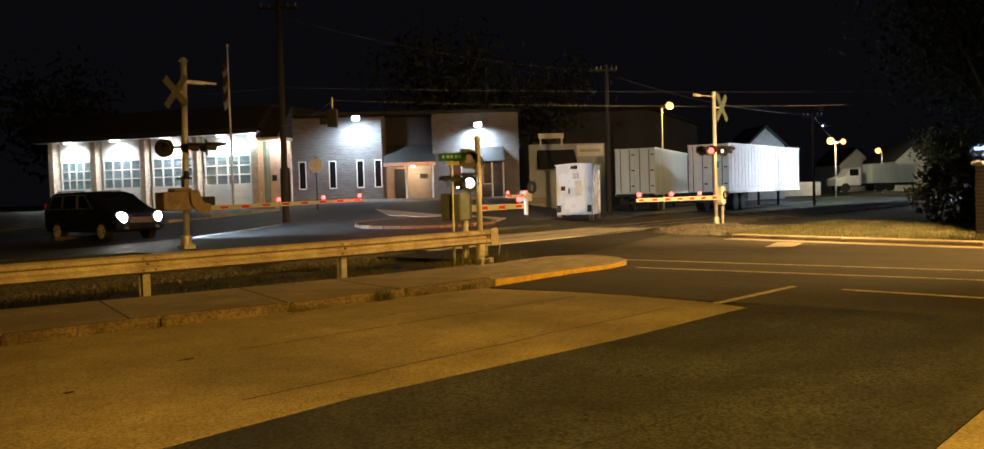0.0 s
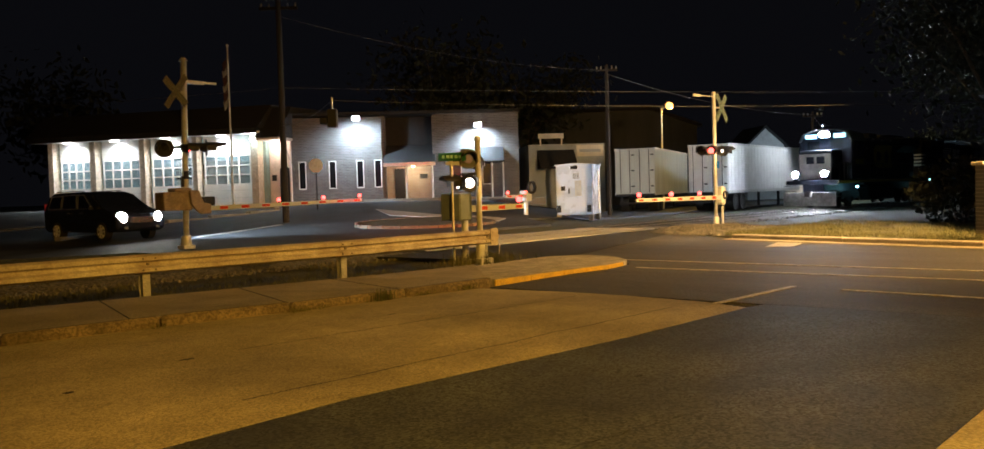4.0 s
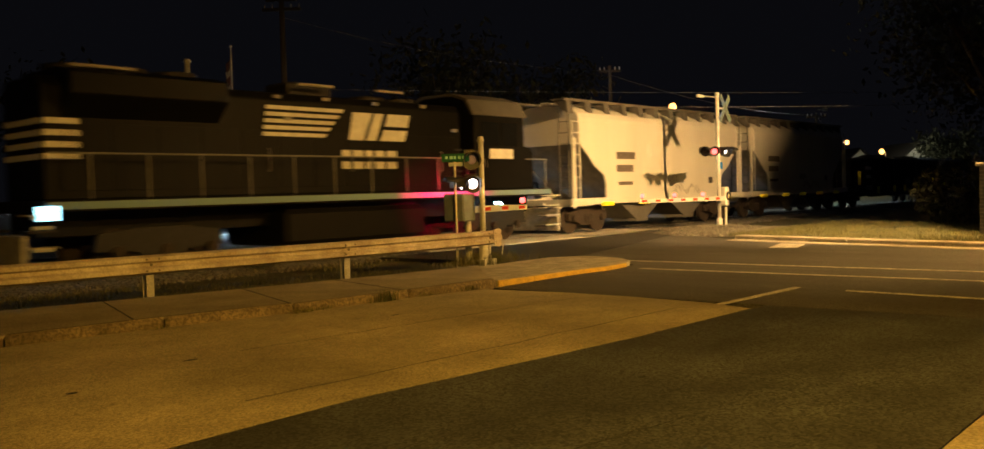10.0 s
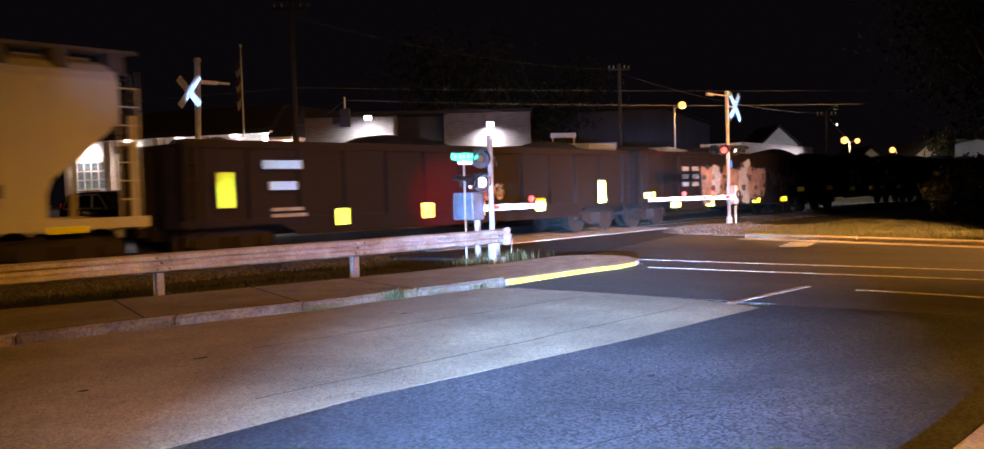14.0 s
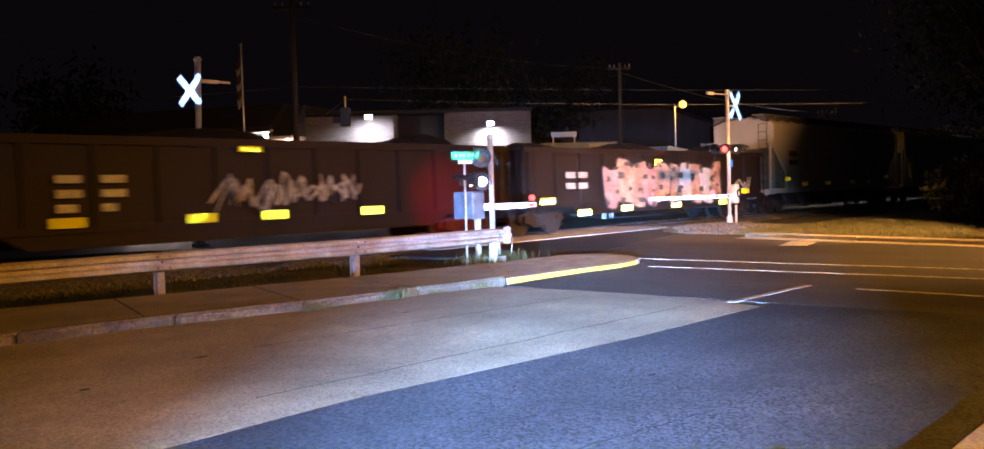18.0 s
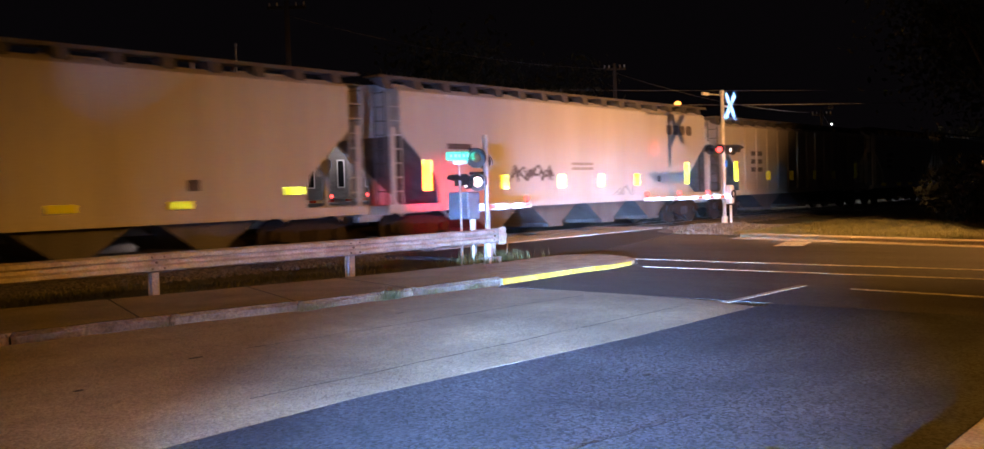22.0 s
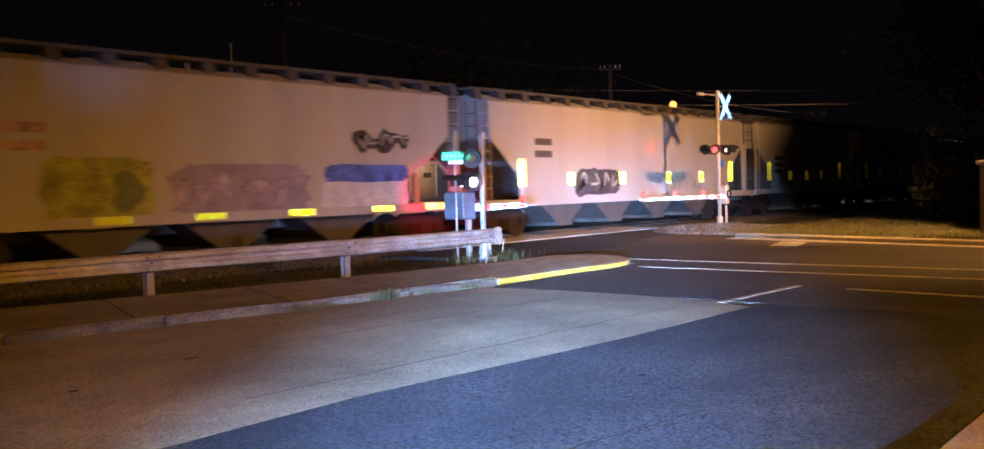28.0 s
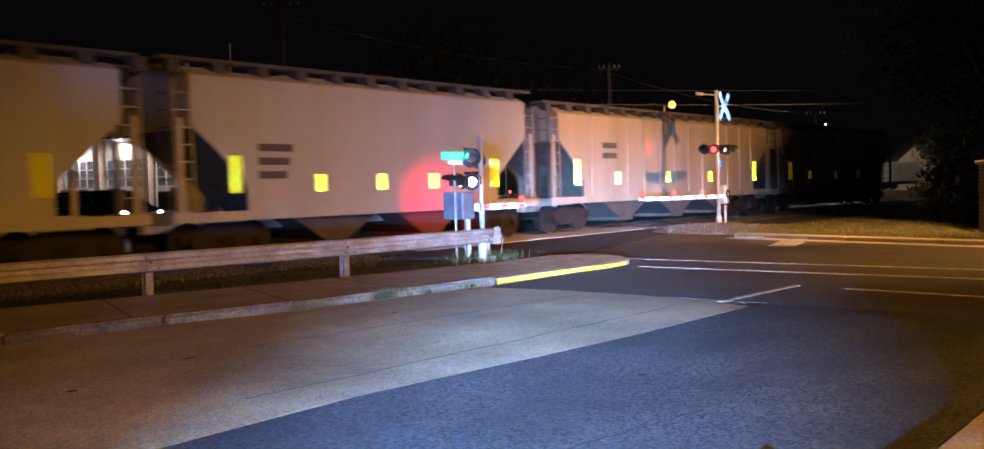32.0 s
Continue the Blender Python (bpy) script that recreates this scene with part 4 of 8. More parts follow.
def covered_hopper(L, H, paint, label, marks, ribs=False, bays=3, shoulder=0.5, end=2.3):
    car = thing("covered_hopper_wagon", label, "railway wagon", group="wagons of the train")
    top, H = H - 0.06, H - 0.19
    zs = H - shoulder + 0.1
    shoulder -= 0.1
    roof = [(-1.5, zs), (-1.49, zs + 0.12), (-1.4, zs + shoulder * 0.45), (-1.15, zs + shoulder * 0.72), (-0.7, H - 0.06), (0, H), (0.7, H - 0.06), (1.15, zs + shoulder * 0.72), (1.4, zs + shoulder * 0.45), (1.49, zs + 0.12), (1.5, zs)]
    half = [(0.92, zs + 0.02), (0.92, 3.2), (1.08, 2.98), (1.4, 2.72), (1.75, 2.38), (end - 0.12, 2.02), (end, 1.7), (end, 1.22)]
    side = half + [(L - x, z) for x, z in half[::-1]]
    for s in (-1, 1):
        bm = bmesh.new()
        prism(bm, side, "y", s * 1.5, s * 1.44)
        part("side_sheet", bm, paint, car)
    bm = bmesh.new()
    prism(bm, roof, "x", 0.89, L - 0.89)
    part("roof", bm, paint, car)
    for a, s in ((0.87, 1), (L - 0.87, -1)):
        bm = bmesh.new()
        box(bm, min(a, a + s * 0.05), max(a, a + s * 0.05), -1.49, 1.49, 3.1, zs + 0.1)
        part("end_sheet", bm, paint, car)
        # slope sheet dimmed by colour, for the shade within the end opening
        bm = bmesh.new()
        prism(bm, [(a, 3.15), (a + s * 2.7, 1.15), (a + s * 2.8, 1.25), (a + s * 0.1, 3.25)], "y", -1.43, 1.43)
        part("slope_sheet", bm, WAGON_DIMMED, car)
    bm = bmesh.new()
    for s in (-1, 1):
        box(bm, 0.35, L - 0.35, s * 1.5 - 0.06, s * 1.5 + 0.045, 1.0, 1.22)
    box(bm, 0.3, L - 0.3, -0.35, 0.35, 0.75, 1.1)
    for x in (0.4, L - 0.55):
        box(bm, x, x + 0.15, -1.45, 1.45, 0.95, 1.2)
    part("underframe", bm, paint, car)
    # bays in the darkened paint, which holds the shade beneath the wagon
    for i in range(bays):
        c = L / 2 + (i - (bays - 1) / 2) * (L - 6.6) / bays
        w = (L - 6.8) / bays / 2
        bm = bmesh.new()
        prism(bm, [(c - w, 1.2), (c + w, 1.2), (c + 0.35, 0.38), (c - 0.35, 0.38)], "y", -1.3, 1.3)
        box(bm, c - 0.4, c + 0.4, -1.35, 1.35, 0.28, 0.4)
        part("hopper_bay", bm, WAGON_DARKENED, car)
    for s in (-1, 1):
        bm = bmesh.new()
        box(bm, 0.35, L - 0.35, s * 1.0 - 0.28, s * 1.0 + 0.28, top - 0.04, top)
        part("running_board", bm, WAGON_DIMMED, car, "long running board along the roof")
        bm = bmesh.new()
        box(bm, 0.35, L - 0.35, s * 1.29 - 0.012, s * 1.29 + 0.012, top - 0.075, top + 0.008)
        part("board_edge", bm, WAGON_DARKENED, car, "dark edge of the running board")
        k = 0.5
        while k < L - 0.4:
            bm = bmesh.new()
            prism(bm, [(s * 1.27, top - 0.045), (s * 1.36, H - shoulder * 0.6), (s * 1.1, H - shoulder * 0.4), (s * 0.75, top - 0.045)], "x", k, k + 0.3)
            part("board_bracket", bm, WAGON_DARKENED, car)
            k += 1.15
    for i in range(4):
        bm = bmesh.new()
        x = L * (i + 0.5) / 4
        box(bm, x - 0.8, x + 0.8, -0.16, 0.16, H - 0.03, H + 0.1)
        part("roof_hatch", bm, paint, car, bevel=0.03)
    for x in (0.62, L - 0.62):
        for y in (-1.46, 1.46):
            bm = bmesh.new()
            box(bm, x - 0.06, x + 0.06, y - 0.05, y + 0.05, 1.0, 3.3)
            part("end_post", bm, paint, car)
    for x in (0.7, L - 0.7):
        ladder(car, x, -1.5, 1.1, zs, 0.42, material=paint)
    for x in (0.42, L - 0.42):
        ladder(car, x, -1.2, 1.1, H - 0.3, 0.4, "y", WAGON_DARKENED)
    bm = bmesh.new()
    for k in range(7):
        a = k / 7 * 2 * math.pi
        b = (k + 1) / 7 * 2 * math.pi
        rod(bm, (L - 0.25, 0.5 + 0.28 * math.cos(a), 2.3 + 0.28 * math.sin(a)), (L - 0.25, 0.5 + 0.28 * math.cos(b), 2.3 + 0.28 * math.sin(b)), 0.018, n=5)
    rod(bm, (L - 0.25, 0.5, 2.02), (L - 0.25, 0.5, 2.58), 0.015, n=5)
    part("brake_wheel", bm, GALV, car)
    if ribs:
        x = end + 0.5
        while x < L - end:
            for s in (-1, 1):
                bm = bmesh.new()
                box(bm, x - 0.04, x + 0.04, s * 1.5 - 0.05, s * 1.5 + 0.05, 1.25, zs + 0.1)
                part("side_post", bm, paint, car)
            x += 1.15
    else:
        bm = bmesh.new()
        for s in (-1, 1):
            box(bm, 0.93, L - 0.93, s * 1.5 - 0.012, s * 1.5 + 0.012, zs - 0.03, zs + 0.03)
        part("side_seam", bm, paint, car)
    coupler(car, L)
    add_truck(car, 1.95)
    add_truck(car, L - 1.95)
    marks(car, L)
    return car


def coal_hopper(L, paint, label, marks, H=2.78):
    """A loaded gondola: low sides with posts, black heaps showing over the edge."""
    car = thing("gondola_wagon", label, "railway wagon", group="wagons of the train")
    for s in (-1, 1):
        bm = bmesh.new()
        prism(bm, [(0.45, H), (0.45, 0.95), (2.9, 0.95), (3.5, 0.6), (L - 3.5, 0.6), (L - 2.9, 0.95), (L - 0.45, 0.95), (L - 0.45, H)], "y", s * 1.46, s * 1.4)
        part("side_sheet", bm, paint, car)
        bm = bmesh.new()
        box(bm, 0.4, L - 0.4, s * 1.46 - 0.08, s * 1.46 + 0.08, H - 0.1, H + 0.08)
        part("top_chord", bm, paint, car)
        bm = bmesh.new()
        box(bm, 0.3, L - 0.3, s * 1.46 - 0.07, s * 1.46 + 0.05, 0.9, 1.05)
        part("side_sill", bm, paint, car)
    for a, s in ((0.45, 1), (L - 0.45, -1)):
        bm = bmesh.new()
        box(bm, min(a, a + s * 0.06), max(a, a + s * 0.06), -1.42, 1.42, 0.9, H)
        for y in (-0.9, 0, 0.9):
            box(bm, min(a - s * 0.1, a), max(a - s * 0.1, a), y - 0.06, y + 0.06, 0.9, H - 0.1)
        part("end_sheet", bm, paint, car)
    bm = bmesh.new()
    box(bm, 0.3, L - 0.3, -0.3, 0.3, 0.6, 0.92)
    box(bm, 0.5, L - 0.5, -1.4, 1.4, 0.86, 0.95)
    part("underframe", bm, paint, car)
    n = 13
    for i in range(n):
        x = 0.7 + (L - 1.4) * i / (n - 1)
        for s in (-1, 1):
            bm = bmesh.new()
            prism(bm, [(s * 1.44, 0.98), (s * 1.56, 0.98), (s * 1.54, H - 0.1), (s * 1.44, H - 0.05)], "x", x - 0.06, x + 0.06)
            part("side_post", bm, paint, car)
    # coal heaped in two humps
    bm = bmesh.new()
    nx, ny = 60, 12
    grid = []
    for i in range(nx + 1):
        row = []
        for j in range(ny + 1):
            x, y = 0.52 + (L - 1.04) * i / nx, -1.39 + 2.78 * j / ny
            k = (1 - (y / 1.4) ** 2) * smooth((x - 0.5) / 2.0) * smooth((L - 0.5 - x) / 2.0)
            z = H - 0.12 + k * (0.3 + 0.26 * math.cos(x * 2 * math.pi / (L / 2.5) + L)) + 0.1 * noise.noise(Vector((x * 2.1, y * 2.1, L)))
            row.append(bm.verts.new((x, y, z)))
        grid.append(row)
    for i in range(nx):
        for j in range(ny):
            bm.faces.new((grid[i][j], grid[i + 1][j], grid[i + 1][j + 1], grid[i][j + 1]))
    part("coal_load", bm, COAL, car, "heaped black coal")
    for x in (0.62, L - 0.62):
        ladder(car, x, -1.6, 0.7, H, 0.4, material=paint)
    for i, x in enumerate((0.28, L - 0.28)):
        ladder(car, x, -1.15, 0.8, H - 0.1, 0.4, "y", paint)
    coupler(car, L)
    add_truck(car, 1.8)
    add_truck(car, L - 1.8)
    marks(car, L)
    return car


def locomotive(L, body, trim, nose_paint, label, flip, marks, headlights, c0=3.4, nose_top=3.02, n0=0.95):
    c1 = c0 + 2.35
    car = thing("diesel_locomotive", label, "locomotive", group="locomotives of the train")

    def fx(a, b=None):
        if b is None:
            return L - a if flip else a
        return (L - b, L - a) if flip else (a, b)

    def blk(bm, a, b, y0, y1, z0, z1):
        p, q = fx(a, b)
        box(bm, p, q, y0, y1, z0, z1)

    bm = bmesh.new()
    blk(bm, 0.75, L - 0.75, -1.5, 1.5, 1.38, 1.62)
    blk(bm, 0.9, L - 0.9, -0.6, 0.6, 0.85, 1.4)
    part("frame", bm, body, car, bevel=0.02)
    bm = bmesh.new()
    for y in (-1.512, 1.512):
        blk(bm, 0.8, L - 0.8, y - 0.01, y + 0.01, 1.43, 1.58)
    part("sill_stripe", bm, trim, car, "bright reflective stripe along the frame")
    bm = bmesh.new()
    pts = [(n0, 1.62), (n0, nose_top - 0.22), (n0 + 0.15, nose_top - 0.04), (c0, nose_top), (c0, 1.62)]
    if flip:
        pts = [(L - x, z) for x, z in pts][::-1]
    prism(bm, pts, "y", -0.95, 0.95)
    part("short_hood", bm, body, car, "short hood of the locomotive", bevel=0.05)
    if headlights:
        bm = bmesh.new()
        box(bm, n0 - 0.012, n0 + 0.002, -0.9, 0.9, 1.66, nose_top - 0.25)
        part("nose_panel", bm, nose_paint, car, "front of the nose, whitened for headlamp glare")
    bm = bmesh.new()
    cab = [(-1.5, 1.62), (-1.5, 3.85), (-1.25, 4.3), (-0.6, 4.5), (0.6, 4.5), (1.25, 4.3), (1.5, 3.85), (1.5, 1.62)]
    a, b = fx(c0, c1)
    prism(bm, cab, "x", a, b)
    cab_ob = part("cab", bm, body, car, bevel=0.03)
    a, b = fx(c0 - 0.08, c1 + 0.08)
    bm = bmesh.new()
    prism(bm, [(-1.56, 3.85), (-1.3, 4.34), (-0.6, 4.56), (0.6, 4.56), (1.3, 4.34), (1.56, 3.85), (1.45, 3.85), (1.2, 4.28), (0.6, 4.48), (-0.6, 4.48), (-1.2, 4.28), (-1.45, 3.85)], "x", a, b)
    part("cab_roof", bm, CAB_ROOF, car)
    for y in (-1.0, 0.35):
        bm = bmesh.new()
        blk(bm, c0 - 0.015, c0, y, y + 0.7, max(3.15, nose_top + 0.06), 3.88)
        part("windscreen", bm, DARK_GLASS, car)
    for x in (c0 + 0.35, c0 + 1.25):
        bm = bmesh.new()
        blk(bm, x, x + 0.75, -1.515, -1.5, 2.95, 3.65)
        part("side_window", bm, DARK_GLASS, car)
        bm = bmesh.new()
        for p, q, r, s in ((x - 0.05, x, 2.9, 3.7), (x + 0.75, x + 0.8, 2.9, 3.7), (x, x + 0.75, 2.88, 2.95), (x, x + 0.75, 3.65, 3.72)):
            blk(bm, p, q, -1.525, -1.5, r, s)
        part("window_frame", bm, body, car)
    bm = bmesh.new()
    hood = [(-0.95, 1.62), (-0.95, 3.95), (-0.8, 4.15), (0.8, 4.15), (0.95, 3.95), (0.95, 1.62)]
    a, b = fx(c1 + 0.02, L - 1.0)
    prism(bm, hood, "x", a, b)
    part("long_hood", bm, body, car, bevel=0.03)
    for i in range(11):
        bm = bmesh.new()
        x = c1 + 0.3 + i * (L - c1 - 1.6) / 11
        blk(bm, x, x + (L - c1 - 1.6) / 11 - 0.06, -0.968, -0.95, 1.8, 3.2)
        part("hood_door", bm, body, car, bevel=0.008)
    bm = bmesh.new()
    a, b = fx(L - 5.0, L - 1.4)
    prism(bm, [(-0.95, 3.3), (-1.42, 3.75), (-1.42, 4.2), (-0.8, 4.35), (0.8, 4.35), (1.42, 4.2), (1.42, 3.75), (0.95, 3.3)], "x", a, b)
    part("radiator", bm, LOCO_BLACK, car, "black radiator grille", bevel=0.02)
    for x in (6.2, 7.4, L - 4.4, L - 3.2, L - 2.0):
        bm = bmesh.new()
        z = 4.13 if x < 9 else 4.33
        rod(bm, (fx(x), 0, z), (fx(x), 0, z + 0.16), 0.55, n=20)
        rod(bm, (fx(x), 0, z + 0.16), (fx(x), 0, z + 0.2), 0.5, 0.2, n=20)
        part("roof_fan", bm, DARK_METAL, car)
    bm = bmesh.new()
    blk(bm, 9.0, 10.4, -0.5, 0.5, 4.13, 4.5)
    part("exhaust", bm, DARK_METAL, car, bevel=0.05)
    # hand rails and steps
    bm = bmesh.new()
    x = 1.0
    while x < L - 0.9:
        if not c0 - 0.2 < x < c1 + 0.1:
            rod(bm, (fx(x), -1.47, 1.6), (fx(x), -1.47, 2.55), 0.02, n=5)
        x += 1.25
    rod(bm, (fx(c1 + 0.1), -1.47, 2.55), (fx(L - 0.9), -1.47, 2.55), 0.02, n=5)
    rod(bm, (fx(0.9), -1.47, 2.55), (fx(c0 - 0.1), -1.47, 2.55), 0.02, n=5)
    part("handrail", bm, HANDRAIL, car, "thin tubular handrail")
    for e in (0.0, 1.0):
        xs = fx(0.72) if e == 0 else fx(L - 0.72)
        for s in (-1, 1):
            for k in range(4):
                bm = bmesh.new()
                box(bm, xs - 0.28, xs + 0.28, s * 1.25 - 0.24, s * 1.25 + 0.24, 0.35 + k * 0.32, 0.39 + k * 0.32)
                part("step", bm, HANDRAIL if k % 2 else DARK_METAL, car)
        bm = bmesh.new()
        out = -1 if xs < L / 2 else 1
        prism(bm, [(-1.5, 0.18), (-1.5, 0.95), (1.5, 0.95), (1.5, 0.18)], "x", xs + out * 0.3, xs + out * 0.42)
        part("pilot", bm, PILOT, car, "plough below the coupler", bevel=0.02)
    bm = bmesh.new()
    blk(bm, 6.4, 11.2, -1.35, 1.35, 0.35, 1.25)
    part("fuel_tank", bm, LOCO_BLACK, car, bevel=0.12)
    bm = bmesh.new()
    for y in (-1.0, 1.0):
        a, b = fx(6.5), fx(11.0)
        rod(bm, (a, y * 0.9, 1.34), (b, y * 0.9, 1.34), 0.12, n=10)
    part("air_reservoir", bm, DARK_METAL, car)
    coupler(car, L)
    for x in (3.3, L - 3.3):
        t = add_truck(car, fx(x))
        for s in (-1, 1):
            bm = bmesh.new()
            prism(bm, [(-1.5, 0.5), (-1.4, 0.85), (-0.5, 0.95), (0.5, 0.95), (1.4, 0.85), (1.5, 0.5), (0.6, 0.45), (0.4, 0.3), (-0.4, 0.3), (-0.6, 0.45)], "y", s * 1.15, s * 1.25)
            part("truck_frame", bm, DARK_METAL, t)
    if headlights:
        for y in (-0.14, 0.14):
            bm = bmesh.new()
            dome(bm, (fx(c0 - 0.1), y, 4.25), (-1, 0, 0), 0.15, 0.2)
            part("headlamp", bm, GLOW_TRAIN, car, "blazing white headlamp", shade=True)
            bm = bmesh.new()
            tube(bm, (c0 - 0.2, y, 4.25), (c0 - 0.08, y, 4.25), 0.152, 0.008, n=18)
            part("headlamp_rim", bm, GALV, car)
        for y in (-0.82, 0.82):
            bm = bmesh.new()
            dome(bm, (fx(0.48), y, 1.97), (-1, 0, 0), 0.16, 0.2)
            part("ditch_light", bm, GLOW_TRAIN, car, "blazing white ditch light", shade=True)
            bm = bmesh.new()
            tube(bm, (0.4, y, 1.97), (0.5, y, 1.97), 0.165, 0.012, n=18)
            part("ditch_light_rim", bm, GALV, car)
            bm = bmesh.new()
            box(bm, 0.48, 0.85, y - 0.16, y + 0.16, 1.62, 2.14)
            part("ditch_light_housing", bm, body, car, bevel=0.03)
        bm = bmesh.new()
        box(bm, c0 - 0.1, c0 + 0.1, -0.36, 0.36, 4.08, 4.42)
        part("headlamp_housing", bm, body, car, bevel=0.03)
        bm = bmesh.new()
        box(bm, c0 - 0.06, c0 - 0.001, -1.15, -0.5, 4.05, 4.28)
        box(bm, c0 - 0.06, c0 - 0.001, 0.5, 1.15, 4.05, 4.28)
        part("number_board", bm, GLOW_NUMBER, car, "lit number board")
    marks(car, L)
    return car


COAL = mat("coal", (0.015, 0.015, 0.016), 0.55, scale=4, vary=0.5, fine=12, grain=0.6, bump=1.0)
CAB_ROOF = mat("cab_roof_paint", (0.11, 0.105, 0.1), 0.6, scale=3, vary=0.3, bump=0.1)
HANDRAIL = mat("handrail_paint", (0.22, 0.22, 0.22), 0.5, scale=6, vary=0.3, bump=0.05)
PILOT = mat("pilot_paint", (0.35, 0.34, 0.33), 0.6, scale=4, vary=0.5, bump=0.2)
BLUE_GREY = mat("dark_blue_grey_paint", (0.010, 0.013, 0.024), 0.5, spec=0.2, scale=1.2, vary=0.5, fine=40, grain=0.2, bump=0.08, streak=True, tint=(0.016, 0.02, 0.032))
LOCO_BLACK = mat("loco_black_paint", (0.006, 0.006, 0.0065), 0.5, spec=0.15, scale=1.5, vary=0.4, fine=40, grain=0.15, bump=0.06, streak=True)
LOCO_YELLOW = mat("loco_yellow_paint", (0.5, 0.42, 0.02), 0.5, scale=2.5, vary=0.3, fine=40, grain=0.12, bump=0.06)
LOCO_WHITE = mat("loco_white_paint", (0.75, 0.74, 0.68), 0.5, scale=3, vary=0.25, fine=40, grain=0.1, bump=0.05)
STRIPE_YELLOW = mat("stripe_yellow", (0.62, 0.48, 0.04), 0.45, scale=4, vary=0.3, bump=0.05)
STRIPE_WHITE = retro("stripe_white", (0.5, 0.75, 1.0), 0.5)
# headlamp glare over the nose is put into this pale paint
NOSE_GLARE = mat("glare_pale_nose_paint", (0.5, 0.46, 0.42), 0.5, scale=2.5, vary=0.35, bump=0.08)
CAB_TAN = mat("tan_cab_paint", (0.14, 0.11, 0.07), 0.55, scale=2.5, vary=0.4, fine=30, grain=0.15, bump=0.06)


def wagon_paint(name, col, dirt, spec=0.5):
    dirt = tuple(0.55 * a + 0.45 * b for a, b in zip(col, dirt))
    return mat(name, col, 0.6, scale=0.8, vary=0.15, fine=26, grain=0.06, bump=0.05, streak=True, dirt=dirt, spec=spec)


GREY_PALE = wagon_paint("pale_grey_wagon_paint", (0.52, 0.51, 0.49), (0.4, 0.37, 0.33))
GREY_WARM = wagon_paint("warm_grey_wagon_paint", (0.5, 0.47, 0.43), (0.34, 0.29, 0.24))
GREY_RUSTY = wagon_paint("rust_streaked_wagon_paint", (0.5, 0.45, 0.38), (0.2, 0.12, 0.08))
CEMENT = wagon_paint("cement_grey_wagon_paint", (0.56, 0.55, 0.52), (0.46, 0.44, 0.41))
COAL_BROWN = wagon_paint("brown_wagon_paint", (0.026, 0.018, 0.0155), (0.013, 0.01, 0.009), 0.2)
STENCIL = mat("stencil_paint", (0.12, 0.1, 0.09), 0.7, scale=6, vary=0.4, fine=30, grain=0.3, bump=0)
STENCIL_FAINT = mat("faded_stencil_paint", (0.33, 0.29, 0.25), 0.7, scale=6, vary=0.3, fine=30, grain=0.2, bump=0)
STENCIL_WHITE = mat("white_stencil_paint", (0.6, 0.58, 0.52), 0.7, scale=6, vary=0.4, fine=30, grain=0.3, bump=0)
SPRAY_GREEN = mat("green_spray", (0.3, 0.3, 0.03), 0.6, scale=3, vary=0.5, fine=20, grain=0.3, bump=0, tint=(0.42, 0.42, 0.05))
SPRAY_VIOLET = mat("violet_spray", (0.3, 0.2, 0.38), 0.6, scale=3, vary=0.5, fine=20, grain=0.3, bump=0, tint=(0.5, 0.4, 0.5))
SPRAY_BLUE = mat("blue_spray", (0.05, 0.12, 0.5), 0.6, scale=3, vary=0.5, fine=20, grain=0.3, bump=0, tint=(0.1, 0.2, 0.62))
SPRAY_PINK = mat("pink_spray", (0.62, 0.12, 0.2), 0.6, scale=2.2, vary=0.3, fine=20, grain=0.3, bump=0, tint=(0.7, 0.35, 0.35), dirt=(0.3, 0.2, 0.15))
SPRAY_PEACH = mat("peach_spray", (0.6, 0.27, 0.13), 0.6, scale=2.2, vary=0.3, fine=20, grain=0.3, bump=0, tint=(0.7, 0.42, 0.3), dirt=(0.25, 0.14, 0.1))
SPRAY_PALE = mat("pale_spray", (0.68, 0.68, 0.7), 0.6, scale=3, vary=0.3, fine=20, grain=0.2, bump=0)
SPRAY_LILAC = mat("lilac_spray", (0.36, 0.3, 0.38), 0.6, scale=2, vary=0.35, fine=20, grain=0.2, bump=0)
SPRAY_DARKGREEN = mat("dark_green_spray", (0.17, 0.19, 0.04), 0.6, scale=3, vary=0.4, fine=20, grain=0.2, bump=0)
SPRAY_DARKGREY = mat("dark_grey_spray", (0.11, 0.1, 0.1), 0.6, scale=3, vary=0.4, fine=20, grain=0.2, bump=0)
SPRAY_BLACK = mat("black_spray", (0.03, 0.03, 0.035), 0.6, scale=3, vary=0.5, fine=20, grain=0.3, bump=0, tint=(0.09, 0.08, 0.09))

SIDE = -1.505


